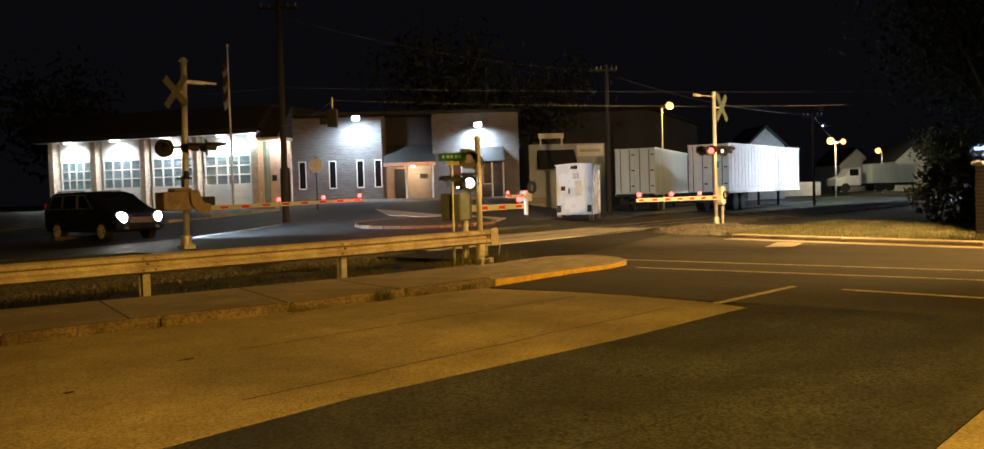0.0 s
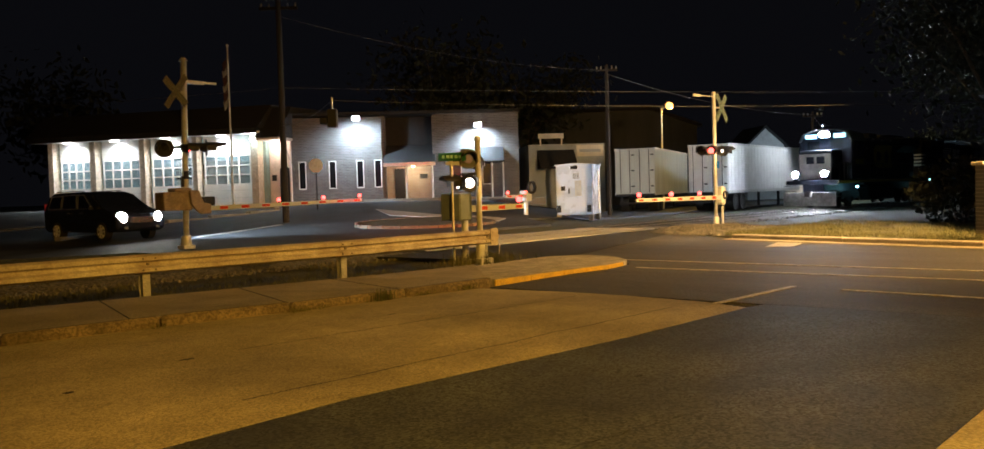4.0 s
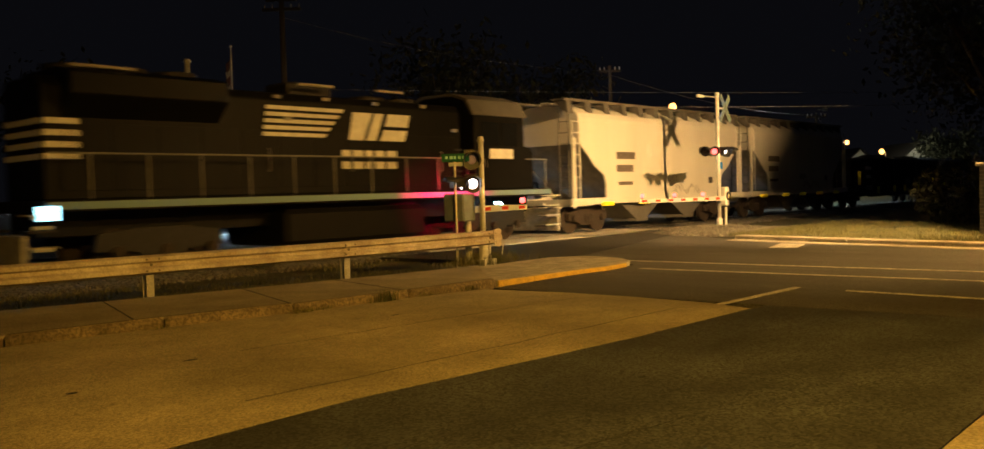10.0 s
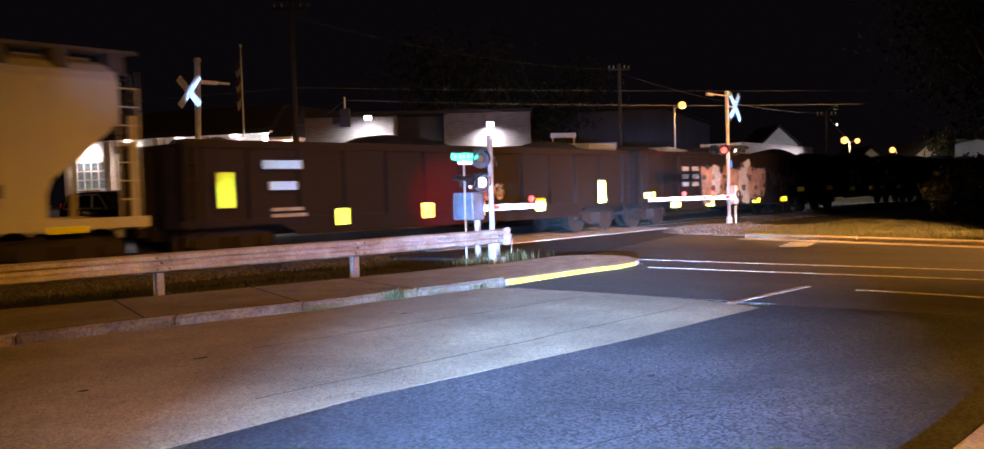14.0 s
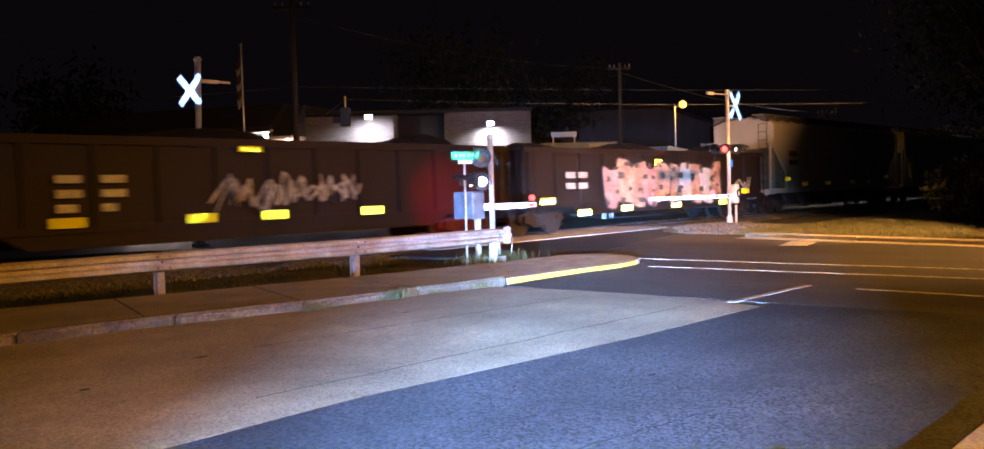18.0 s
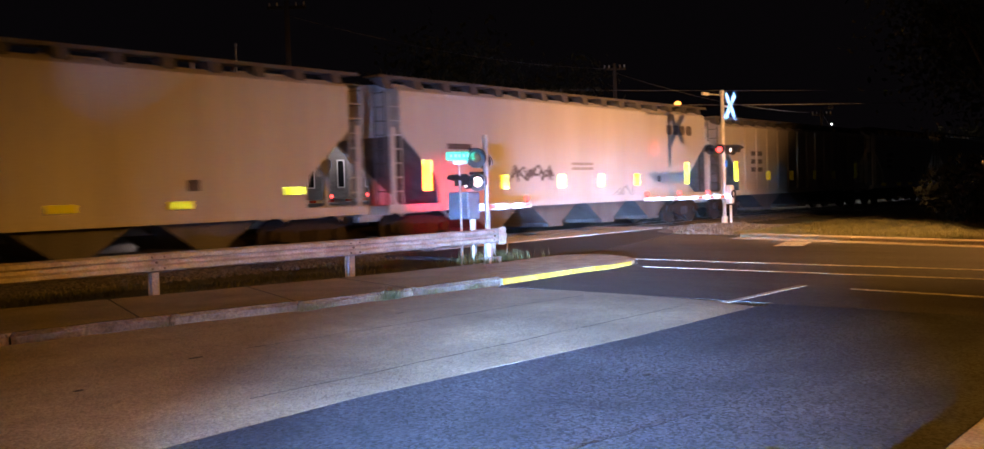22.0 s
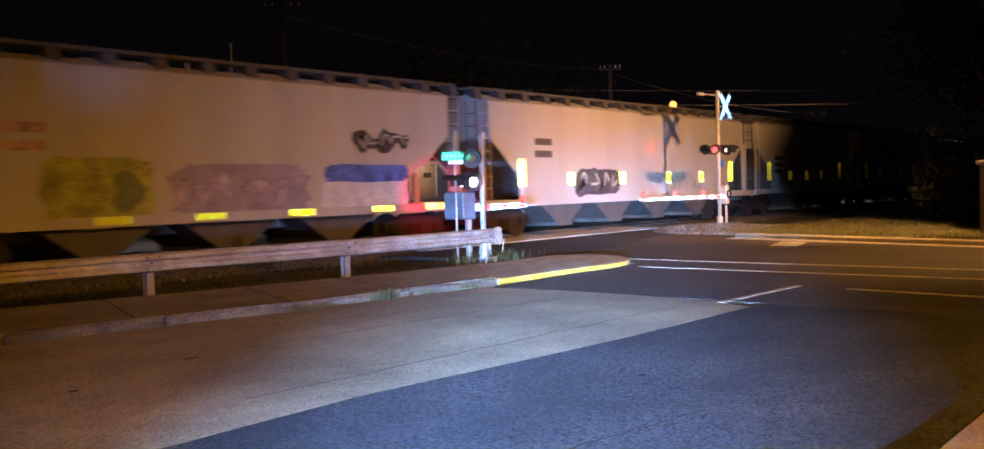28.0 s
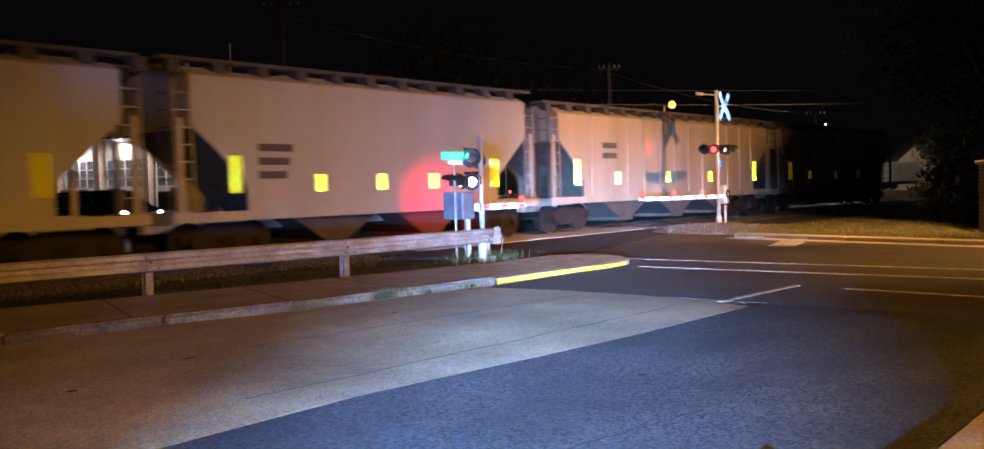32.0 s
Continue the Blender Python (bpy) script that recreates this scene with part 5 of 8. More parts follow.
def hood_fittings(car, L, y, tone):
    """Bright grab irons, lifting lugs painted pale for their glints, latches and louvres on the hood side."""
    for x, z in ((6.6, 3.98), (8.1, 4.0), (9.8, 3.98), (11.6, 4.0), (13.4, 3.98), (15.2, 4.0), (6.9, 3.45), (12.9, 3.35), (14.6, 3.3)):
        bm = bmesh.new()
        box(bm, x - 0.11, x + 0.11, y - 0.05, y, z, z + 0.09)
        part("lifting_lug", bm, tone, car, "lifting lug in pale paint for its glint", bevel=0.01)
    for x in (6.3, 8.9, 12.3, 15.6):
        bm = bmesh.new()
        rod(bm, (x, y - 0.06, 2.2), (x, y - 0.06, 2.75), 0.014, n=5)
        rod(bm, (x, y, 2.2), (x, y - 0.06, 2.2), 0.014, n=5)
        rod(bm, (x, y, 2.75), (x, y - 0.06, 2.75), 0.014, n=5)
        part("grab_iron", bm, HANDRAIL, car)
    for x0 in (12.9, 14.4):
        for k in range(6):
            bm = bmesh.new()
            box(bm, x0, x0 + 1.2, y - 0.02, y, 2.0 + k * 0.16, 2.06 + k * 0.16)
            part("louvre", bm, DARK_METAL, car)
    for x in (3.4, L - 3.4):
        for dx in (-1.1, 0.0, 1.1):
            bm = bmesh.new()
            rod(bm, (x + dx, -1.27, 0.5), (x + dx, -1.34, 0.5), 0.13, n=12)
            part("axle_cover", bm, RUST, car)


def marks_lead(car, L):
    # a broad yellow panel with a rounded end and dark spots on the hood
    y = -0.985
    arc = [(8.95 + 0.7 * math.cos(math.radians(a)), 3.02 + 0.72 * math.sin(math.radians(a))) for a in range(90, 271, 18)]
    bm = bmesh.new()
    prism(bm, arc + [(11.9, 2.3), (11.78, 2.52), (11.55, 3.02), (11.78, 3.52), (11.9, 3.74)], "y", y - 0.006, y)
    part("emblem", bm, LOCO_YELLOW, car, "broad yellow emblem panel")
    for pts in ([(8.75, 2.95), (8.95, 2.72), (9.4, 2.78), (9.62, 3.0), (9.4, 3.25), (9.0, 3.32), (8.8, 3.2)], [(10.35, 2.75), (10.75, 2.55), (11.15, 3.0), (10.75, 3.45), (10.35, 3.25)]):
        bm = bmesh.new()
        prism(bm, pts, "y", y - 0.01, y - 0.0065)
        part("emblem_spot", bm, BLUE_GREY, car, "dark spot on the emblem")
    for x0, x1, z0, z1 in ((2.95, 3.2, 2.4, 3.9), (4.98, 5.2, 2.4, 3.9), (3.2, 4.98, 2.4, 2.84)):
        bm = bmesh.new()
        bar_on(bm, x0, x1, z0, z1, -1.501, 0.01)
        part("cab_panel", bm, CAB_TAN, car, "dull tan panel round the cab windows")
    bm = bmesh.new()
    bar_on(bm, 3.45, 4.75, 2.5, 2.76, -1.513)
    part("cab_number", bm, LOCO_YELLOW, car, "yellow band of blurred numbers")
    bm = bmesh.new()
    for k in range(2):
        box(bm, 1.225, 1.236, -0.55 + k * 0.6, -0.55 + k * 0.6 + 0.45, 2.55, 2.95)
    part("nose_emblem", bm, BLUE_GREY, car, "dark emblem on the nose")
    for k in range(3):
        bm = bmesh.new()
        rod(bm, (1.8, -1.46 + 0.02 * k, 1.62), (1.8, -1.46 + 0.02 * k, 2.6 + 0.02 * k), 0.02, n=5)
        rod(bm, (1.3 + 0.4 * k, -0.97, 2.3), (1.3 + 0.4 * k, -0.97, 2.9), 0.014, n=5)
        part("grab_iron", bm, PILOT, car)
    bm = bmesh.new()
    box(bm, 4.2, 4.38, -1.33, -1.27, 1.14, 1.22)
    part("step_light", bm, GLOW_STEP, car, "cold white ground light")
    hood_fittings(car, L, y, PILOT)


def marks_second(car, L):
    y = -0.99
    # white stripes and slanted blocks on the hood side
    for k in range(5):
        bm = bmesh.new()
        z = 3.06 + k * 0.165
        a, b = 6.15 + k * 0.03, 8.05 + k * 0.15
        prism(bm, [(a, z), (b, z), (b + 0.07, z + 0.095), (a + 0.02, z + 0.095)], "y", y - 0.006, y)
        part("stripe", bm, LOCO_WHITE, car, "white hood stripe")
    for pts in ([(8.85, 3.02), (9.35, 3.02), (9.7, 3.76), (9.0, 3.76)], [(9.45, 3.02), (9.8, 3.02), (10.1, 3.76), (9.8, 3.76)], [(9.95, 3.02), (10.85, 3.02), (10.98, 3.32), (10.1, 3.32)], [(10.14, 3.42), (11.0, 3.42), (11.1, 3.76), (10.28, 3.76)]):
        bm = bmesh.new()
        prism(bm, pts, "y", y - 0.006, y)
        part("emblem", bm, LOCO_WHITE, car, "white emblem block")
    bm = bmesh.new()
    for z in (2.56, 2.26):
        x = 8.6
        for w in (0.34, 0.4, 0.3, 0.38, 0.42):
            bar_on(bm, x, x + w - 0.05, z, z + 0.19, y)
            x += w + 0.04
    part("lettering", bm, LOCO_WHITE, car, "small white lettering bars")
    for k in range(4):
        bm = bmesh.new()
        box(bm, 0.985, 0.995, -0.9, 0.9, 2.45 + k * 0.24, 2.57 + k * 0.24)
        part("end_stripe", bm, LOCO_WHITE, car, "white stripe round the hood end")
        bm = bmesh.new()
        bar_on(bm, 1.02, 1.75, 2.45 + k * 0.24, 2.57 + k * 0.24, -0.962)
        part("end_stripe", bm, LOCO_WHITE, car, "white stripe round the hood end")
    bm = bmesh.new()
    bar_on(bm, 13.9, 15.0, 2.55, 2.85, -1.517)
    part("cab_number", bm, LOCO_WHITE, car, "white band of blurred numbers")
    for z in (1.25, 1.05, 0.62):
        bm = bmesh.new()
        box(bm, 0.5, 0.9, -1.52, -1.5, z, z + 0.07)
        part("step_edge", bm, RETRO_WHITE, car, "white step edge")
    for x in (L - 0.9, L - 0.5):
        for k in range(4):
            bm = bmesh.new()
            box(bm, x - 0.18, x + 0.18, -1.52, -1.5, 0.38 + k * 0.32, 0.43 + k * 0.32)
            part("step_edge", bm, RETRO_WHITE, car, "white step edge")
    bm = bmesh.new()
    box(bm, 0.62, 1.02, -1.53, -1.42, 1.22, 1.5)
    part("number_plate_lamp", bm, GLOW_PLATE, car, "cold white step light")
    bm = bmesh.new()
    box(bm, L - 3.3, L - 3.12, -1.33, -1.27, 1.14, 1.22)
    part("step_light", bm, GLOW_STEP, car, "cold white ground light")
    hood_fittings(car, L, y, PILOT)
    # bright streaks along the roof edge, put in as pale strips
    for x0, x1 in ((7.3, 8.4), (9.9, 10.9), (1.6, 3.0)):
        bm = bmesh.new()
        box(bm, x0, x1, -1.0, -0.9, 4.36, 4.42)
        part("roof_rail", bm, PILOT, car, "pale strip for a bright streak on the roof edge")


def low_strips(xs, z=1.3, w=0.7, h=0.17):
    def f(car):
        for x in xs:
            reflector(car, x, z, w, h, -1.555, RETRO_YELLOW)
    return f


def marks_h1(car, L, o=0.0):
    low_strips([x + o for x in (2.5, 5.0, 7.1, 9.3, 11.7)], 1.0, 0.75, 0.13)(car)
    stencil(car, 3.2 + o, 2.6, (1.25, 1.1), SIDE, STENCIL, 0.26)
    stencil(car, 3.3 + o, 1.65, (0.95,), SIDE, STENCIL, 0.13)
    stencil(car, 6.8 + o, 1.75, (0.8,), SIDE, GRAF_FAINT, 0.26)
    graffiti(car, 7.4 + o, 9.2 + o, 1.2, 1.7, SIDE, GRAF_FAINT, 3, "faint dark scrawl", 3, True)
    stencil(car, 10.2 + o, 1.65, (0.34,), SIDE, SPRAY_BLACK, 0.26)


def marks_hA(car, L):
    low_strips((4.35, 7.3, 10.75, 13.3), 1.4, 0.6, 0.16)(car)
    low_strips((2.3, 16.3), 1.66, 0.6, 0.18)(car)
    stencil(car, 2.6, 2.75, (0.95, 1.1), SIDE, STENCIL, 0.24)
    stencil(car, 13.5, 1.7, (0.3,), SIDE, SPRAY_BLACK, 0.25)


def tall_strips(car, xs, ends, z=1.84):
    for x in ends:
        reflector(car, x, z + 0.22, 0.36, 0.86, -1.512, RETRO_YELLOW)
    for x in xs:
        reflector(car, x, z, 0.36, 0.42, -1.512, RETRO_YELLOW)


def marks_hB(car, L):
    tall_strips(car, (5.15, 8.1, 10.4, 12.72), (1.85, 16.45), 1.78)
    stencil(car, 2.7, 2.75, (1.0, 1.4), SIDE, STENCIL, 0.16)
    # four dark blocks near the roof
    for k, w in enumerate((0.44, 0.46, 0.4, 0.44)):
        bm = bmesh.new()
        x = 14.93 + k * 0.51
        prism(bm, [(x + 0.08, 3.5), (x + w - 0.06, 3.5), (x + w, 3.58), (x + w, 3.8), (x + w - 0.08, 3.88), (x + 0.05, 3.88), (x, 3.8), (x, 3.58)], "y", SIDE - 0.004, SIDE)
        part("emblem", bm, STENCIL, car, "large dark emblem block")
    graffiti(car, 5.4, 7.8, 1.75, 2.3, SIDE, STENCIL, 5, "thin dark sprayed scrawl", 5, True)
    stencil(car, 8.68, 2.3, (1.25, 1.25), SIDE, STENCIL_FAINT, 0.09)
    graffiti(car, 11.2, 12.6, 1.15, 1.6, SIDE, GRAF_FAINT, 6, "faint grey sprayed loops", 2, True)
    bm = bmesh.new()
    rod(bm, (14.31, SIDE - 0.012, 1.79), (14.31, SIDE, 1.79), 0.13, n=14)
    part("inspection_plate", bm, SPRAY_BLACK, car, "dark round inspection plate")


def marks_hC(car, L):
    tall_strips(car, (5.2, 7.8, 10.75, 13.25), (1.9, 16.6))
    stencil(car, 3.3, 2.75, (0.45, 0.45, 0.45), SIDE - 0.05, STENCIL, 0.2)
    stencil(car, 4.0, 2.75, (0.45, 0.45, 0.45), SIDE - 0.05, STENCIL, 0.2)


def marks_hD(car, L):
    low_strips((2.2, 5.0, 7.3, 9.6, 11.6), 1.2)(car)
    stencil(car, 3.0, 2.9, (1.1, 0.9, 0.8), SIDE, STENCIL, 0.2)
    stencil(car, 7.6, 1.95, (0.8,), SIDE, STENCIL, 0.3)
    stencil(car, 10.4, 2.0, (0.3,), SIDE, SPRAY_BLACK, 0.26)


def marks_hE(car, L):
    low_strips((2.3, 5.06, 7.3, 9.8, 12.45, 14.4), 1.13, 0.74, 0.15)(car)
    stencil(car, 2.9, 2.9, (0.9, 0.9), SIDE, SPRAY_PEACH, 0.2)
    graffiti(car, 3.7, 6.0, 1.0, 2.45, SIDE, SPRAY_DARKGREEN, 7, "dark green sprayed smudges on olive ground", 2, accent=SPRAY_GREEN, back=SPRAY_GREEN, soft=True)
    graffiti(car, 6.4, 10.0, 1.15, 2.3, SIDE, SPRAY_VIOLET, 8, "violet sprayed smudges", 7, accent=SPRAY_LILAC, back=SPRAY_LILAC, soft=True)
    graffiti(car, 10.5, 13.4, 1.05, 1.95, SIDE, SPRAY_PALE, 9, "pale blue sprayed bubble shapes", 3, back=SPRAY_PALE, soft=True)
    graffiti(car, 10.6, 13.4, 1.85, 2.3, SIDE - 0.012, SPRAY_BLUE, 10, "blue sprayed caps", 5, back=SPRAY_BLUE, soft=True)
    graffiti(car, 11.6, 13.6, 2.65, 3.2, SIDE, SPRAY_BLACK, 12, "black sprayed scrawl", 5)


def marks_hF(car, L):
    tall_strips(car, (5.05, 8.2, 11.5, 14.2), (2.4, 16.85))
    stencil(car, 3.1, 2.95, (0.9, 0.9), SIDE, STENCIL, 0.22)
    graffiti(car, 5.4, 8.0, 1.3, 2.15, SIDE, SPRAY_DARKGREY, 14, "black sprayed shapes", 4, back=SPRAY_BLACK)
    graffiti(car, 10.2, 14.2, 1.35, 2.1, SIDE, GRAF_FAINT, 15, "faint grey scrawl", 6, True)


def marks_short(car, L):
    tall_strips(car, (4.4, 6.45, 8.42), (1.97, 11.05))
    stencil(car, 2.6, 2.6, (1.0, 0.9, 0.8), SIDE, STENCIL, 0.18)
    stencil(car, 9.2, 1.85, (0.3,), SIDE, SPRAY_BLACK, 0.2)


def marks_long(car, L):
    tall_strips(car, (4.4, 8.0, 11.5), (1.9, L - 2.2))
    stencil(car, 3.4, 2.9, (0.9, 0.9), SIDE - 0.05, STENCIL, 0.2)


GRAF_DARK = mat("dull_spray", (0.13, 0.11, 0.09), 0.7, scale=4, vary=0.5, fine=20, grain=0.3, bump=0)
GRAF_FAINT = mat("faint_spray", (0.3, 0.29, 0.28), 0.7, scale=4, vary=0.4, fine=20, grain=0.3, bump=0, tint=(0.45, 0.44, 0.42))


def strips(car, places, material, w=0.7, h=0.2):
    for x, z in places:
        reflector(car, x, z, w, h, -1.6, material)


def marks_g1(car, L):
    for x, z, h in ((1.4, 1.72, 0.8), (4.7, 1.0, 0.4), (7.7, 1.05, 0.4), (9.8, 1.03, 0.4), (12.7, 1.06, 0.4), (16.15, 1.4, 0.75)):
        reflector(car, x, z, 0.42, h, -1.6, RETRO_YELLOW)
    reflector(car, 2.95, 2.3, 1.1, 0.2, -1.6, RETRO_WHITE)
    reflector(car, 2.95, 1.8, 0.8, 0.2, -1.6, RETRO_WHITE)
    stencil(car, 2.6, 1.2, (0.9, 1.0), -1.6, STENCIL_WHITE, 0.08)
    graffiti(car, 9.8, 10.9, 1.25, 1.75, -1.6, STENCIL_WHITE, 20, "pale sprayed blot", 2, True)


def marks_g2(car, L):
    strips(car, ((0.96, 1.2), (2.85, 0.79), (5.6, 0.77), (9.9, 0.77), (12.8, 0.77), (14.8, 1.19)), RETRO_YELLOW)
    stencil(car, 3.4, 2.1, (0.5, 0.5, 0.5), -1.6, STENCIL_WHITE, 0.17)
    stencil(car, 4.2, 2.1, (0.5, 0.5, 0.5), -1.6, STENCIL_WHITE, 0.17)
    bubbles(car, 5.0, 10.8, 0.85, 2.4, -1.6, (SPRAY_PEACH, SPRAY_PALE, SPRAY_PEACH), 21, "peach sprayed bubble shapes", 7)
    graffiti(car, 11.4, 14.2, 1.1, 2.2, -1.6, GRAF_DARK, 22, "dull sprayed scrawl", 4, True)


def marks_g3(car, L):
    strips(car, ((0.9, 1.2), (4.2, 1.12), (7.1, 1.1), (9.0, 1.1), (12.0, 1.1), (15.85, 1.14)), RETRO_YELLOW)
    reflector(car, 8.4, 2.63, 0.6, 0.14, -1.6, RETRO_YELLOW)
    stencil(car, 4.0, 1.9, (0.5, 0.5, 0.4), -1.6, STENCIL_WHITE, 0.16)
    stencil(car, 4.9, 1.9, (0.5, 0.5, 0.3), -1.6, STENCIL_WHITE, 0.16)
    graffiti(car, 7.5, 11.6, 1.2, 2.1, -1.6, GRAF_FAINT, 25, "thin pale sprayed scrawl", 8, True)


def marks_g4(car, L):
    strips(car, ((1.5, 1.12), (3.5, 0.68), (6.1, 0.75), (9.6, 0.76), (13.45, 0.75), (15.5, 1.18)), RETRO_YELLOW)
    reflector(car, 8.3, 2.3, 0.42, 0.42, -1.6, RETRO_YELLOW)
    stencil(car, 2.5, 1.85, (0.5, 0.5), -1.6, STENCIL_WHITE, 0.2)
    stencil(car, 3.2, 1.85, (0.5, 0.5), -1.6, STENCIL_WHITE, 0.2)
    bubbles(car, 4.7, 9.0, 0.85, 2.4, -1.6, (SPRAY_PINK, SPRAY_PEACH, SPRAY_PEACH), 31, "pink sprayed bubble shapes", 5)
    bubbles(car, 9.1, 13.2, 0.85, 2.35, -1.6, (SPRAY_PEACH, SPRAY_PALE), 32, "pale sprayed bubble shapes", 5)
    graffiti(car, 14.3, 15.8, 1.0, 1.8, -1.6, STENCIL_WHITE, 33, "white sprayed rings", 2, True)


def build_train():
    """Each vehicle with the distance of its front end behind the nose of the train."""
    t = []
    t.append((-0.9, locomotive(17.7, BLUE_GREY, STRIPE_YELLOW, NOSE_GLARE, "dark blue-grey diesel locomotive with pale nose and yellow stripe", False, marks_lead, True, 2.9, 3.36, 1.25)))
    t.append((16.8, locomotive(17.7, LOCO_BLACK, STRIPE_WHITE, LOCO_BLACK, "black diesel locomotive with white stripes, running backwards", True, marks_second, False, 2.1)))
    t.append((34.5, covered_hopper(13.8, 4.72, CEMENT, "short cream-grey covered hopper with yellow reflectors along its sill", marks_h1, bays=2, shoulder=0.75, end=2.5)))
    t.append((48.3, covered_hopper(12.95, 4.72, CEMENT, "short cream-grey covered hopper with yellow reflectors along its sill", lambda c, n: marks_h1(c, n, -0.8), bays=2, shoulder=0.75, end=2.4)))
    t.append((61.3, coal_hopper(18.3, COAL_BROWN, "dark brown coal gondola with upright yellow reflectors", marks_g1)))
    t.append((79.6, coal_hopper(17.6, COAL_BROWN, "dark brown coal gondola with peach spray paint", marks_g2)))
    t.append((97.2, coal_hopper(17.9, COAL_BROWN, "dark brown coal gondola with a white scrawl", marks_g3)))
    t.append((115.1, coal_hopper(17.8, COAL_BROWN, "dark rusty coal gondola with pink and white spray paint", marks_g4)))
    t.append((132.9, covered_hopper(19.0, 4.75, GREY_WARM, "long grey covered hopper with low yellow reflectors", marks_hA, bays=4)))
    t.append((151.9, covered_hopper(18.9, 4.78, GREY_PALE, "long grey covered hopper with upright yellow reflectors and dark letter blocks", marks_hB, bays=4)))
    t.append((170.8, covered_hopper(19.0, 4.48, GREY_WARM, "long ribbed covered hopper with upright yellow reflectors", marks_hC, ribs=True, bays=3)))
    t.append((189.8, covered_hopper(13.3, 4.66, CEMENT, "short cream-grey covered hopper with low yellow reflectors", marks_hD, bays=2, shoulder=0.75)))
    t.append((203.1, covered_hopper(16.0, 4.74, GREY_WARM, "grey covered hopper with olive, violet and blue spray paint", marks_hE, bays=3, end=2.6)))
    t.append((219.1, covered_hopper(18.9, 4.72, GREY_PALE, "long grey covered hopper with a black sprayed panel", marks_hF, bays=4)))
    t.append((238.0, covered_hopper(13.6, 4.7, GREY_PALE, "short grey covered hopper with upright yellow reflectors", marks_short, bays=2)))
    t.append((251.4, covered_hopper(13.5, 4.74, GREY_PALE, "short grey covered hopper with upright yellow reflectors", marks_short, bays=2)))
    t.append((264.9, covered_hopper(18.0, 4.5, GREY_RUSTY, "rust-streaked ribbed covered hopper", marks_long, ribs=True, bays=3)))
    t.append((282.9, covered_hopper(18.0, 4.5, GREY_RUSTY, "rust-streaked ribbed covered hopper", marks_long, ribs=True, bays=3)))
    return t


def nose_at(t):
    """Where the nose of the train is: slow at first, then gathering speed."""
    if t < 8:
        return 10.13 + (8 - t) * 10.05
    if t < 14.5:
        k = t - 8
        return 10.13 - 10.05 * k - 0.5 * (0.51 / 6.5) * k * k
    return -56.85 - (t - 14.5) * 10.56


# ---------------------------------------------------------------- crossing signals, gates and guard rail
def crossbuck(parent, c, normal, material, label="white crossbuck boards", size=1.22, lift=1.0):
    """Two boards crossed at right angles, facing along normal."""
    turn = Vector(normal).to_track_quat("-Y", "Z").to_matrix().to_4x4()
    for a in (47, -47):
        bm = bmesh.new()
        box(bm, -size / 2, size / 2, -0.012 + (0.006 if a > 0 else 0.03), 0.0 + (0.006 if a > 0 else 0.03), -0.115, 0.115)
        part("crossbuck_board", bm, material, parent, label, at=Matrix.Translation(c) @ turn @ pose(0, 0, 0, 0, a, 0), bevel=0.003)


def flasher(parent, c, way_, lens, disc=0.27, lens_r=0.11, reach=0.4):
    """A round black background, a lens and a hood."""
    c, way_ = Vector(c), Vector(way_).normalized()
    bm = bmesh.new()
    rod(bm, c - way_ * 0.012, c + way_ * 0.012, disc, n=24)
    rod(bm, c - way_ * 0.2, c - way_ * 0.01, 0.1, 0.16, n=14)
    f = part("flasher", bm, BLACK, parent, "black flashing light unit")
    bm = bmesh.new()
    dome(bm, c + way_ * 0.013, way_, lens_r, 0.03)
    part("lens", bm, lens, f, "lit red lens", shade=True)
    bm = bmesh.new()
    up = Vector((0, 0, 1))
    side = way_.cross(up).normalized()
    n = 12
    prev = None
    for i in range(n + 1):
        a = math.radians(-20 + 220 * i / n)
        d = side * math.cos(a) + up * math.sin(a)
        far = reach if 30 < math.degrees(a) < 150 else reach / 2
        cur = [bm.verts.new(c + way_ * 0.01 + d * 0.17), bm.verts.new(c + way_ * far + d * 0.17 - up * 0.02), bm.verts.new(c + way_ * far + d * 0.185 - up * 0.02), bm.verts.new(c + way_ * 0.01 + d * 0.185)]
        if prev:
            for k in range(4):
                bm.faces.new((prev[k], prev[(k + 1) % 4], cur[(k + 1) % 4], cur[k]))
        else:
            bm.faces.new(cur)
        prev = cur
    bm.faces.new(prev)
    part("hood", bm, BLACK, f)
    return f


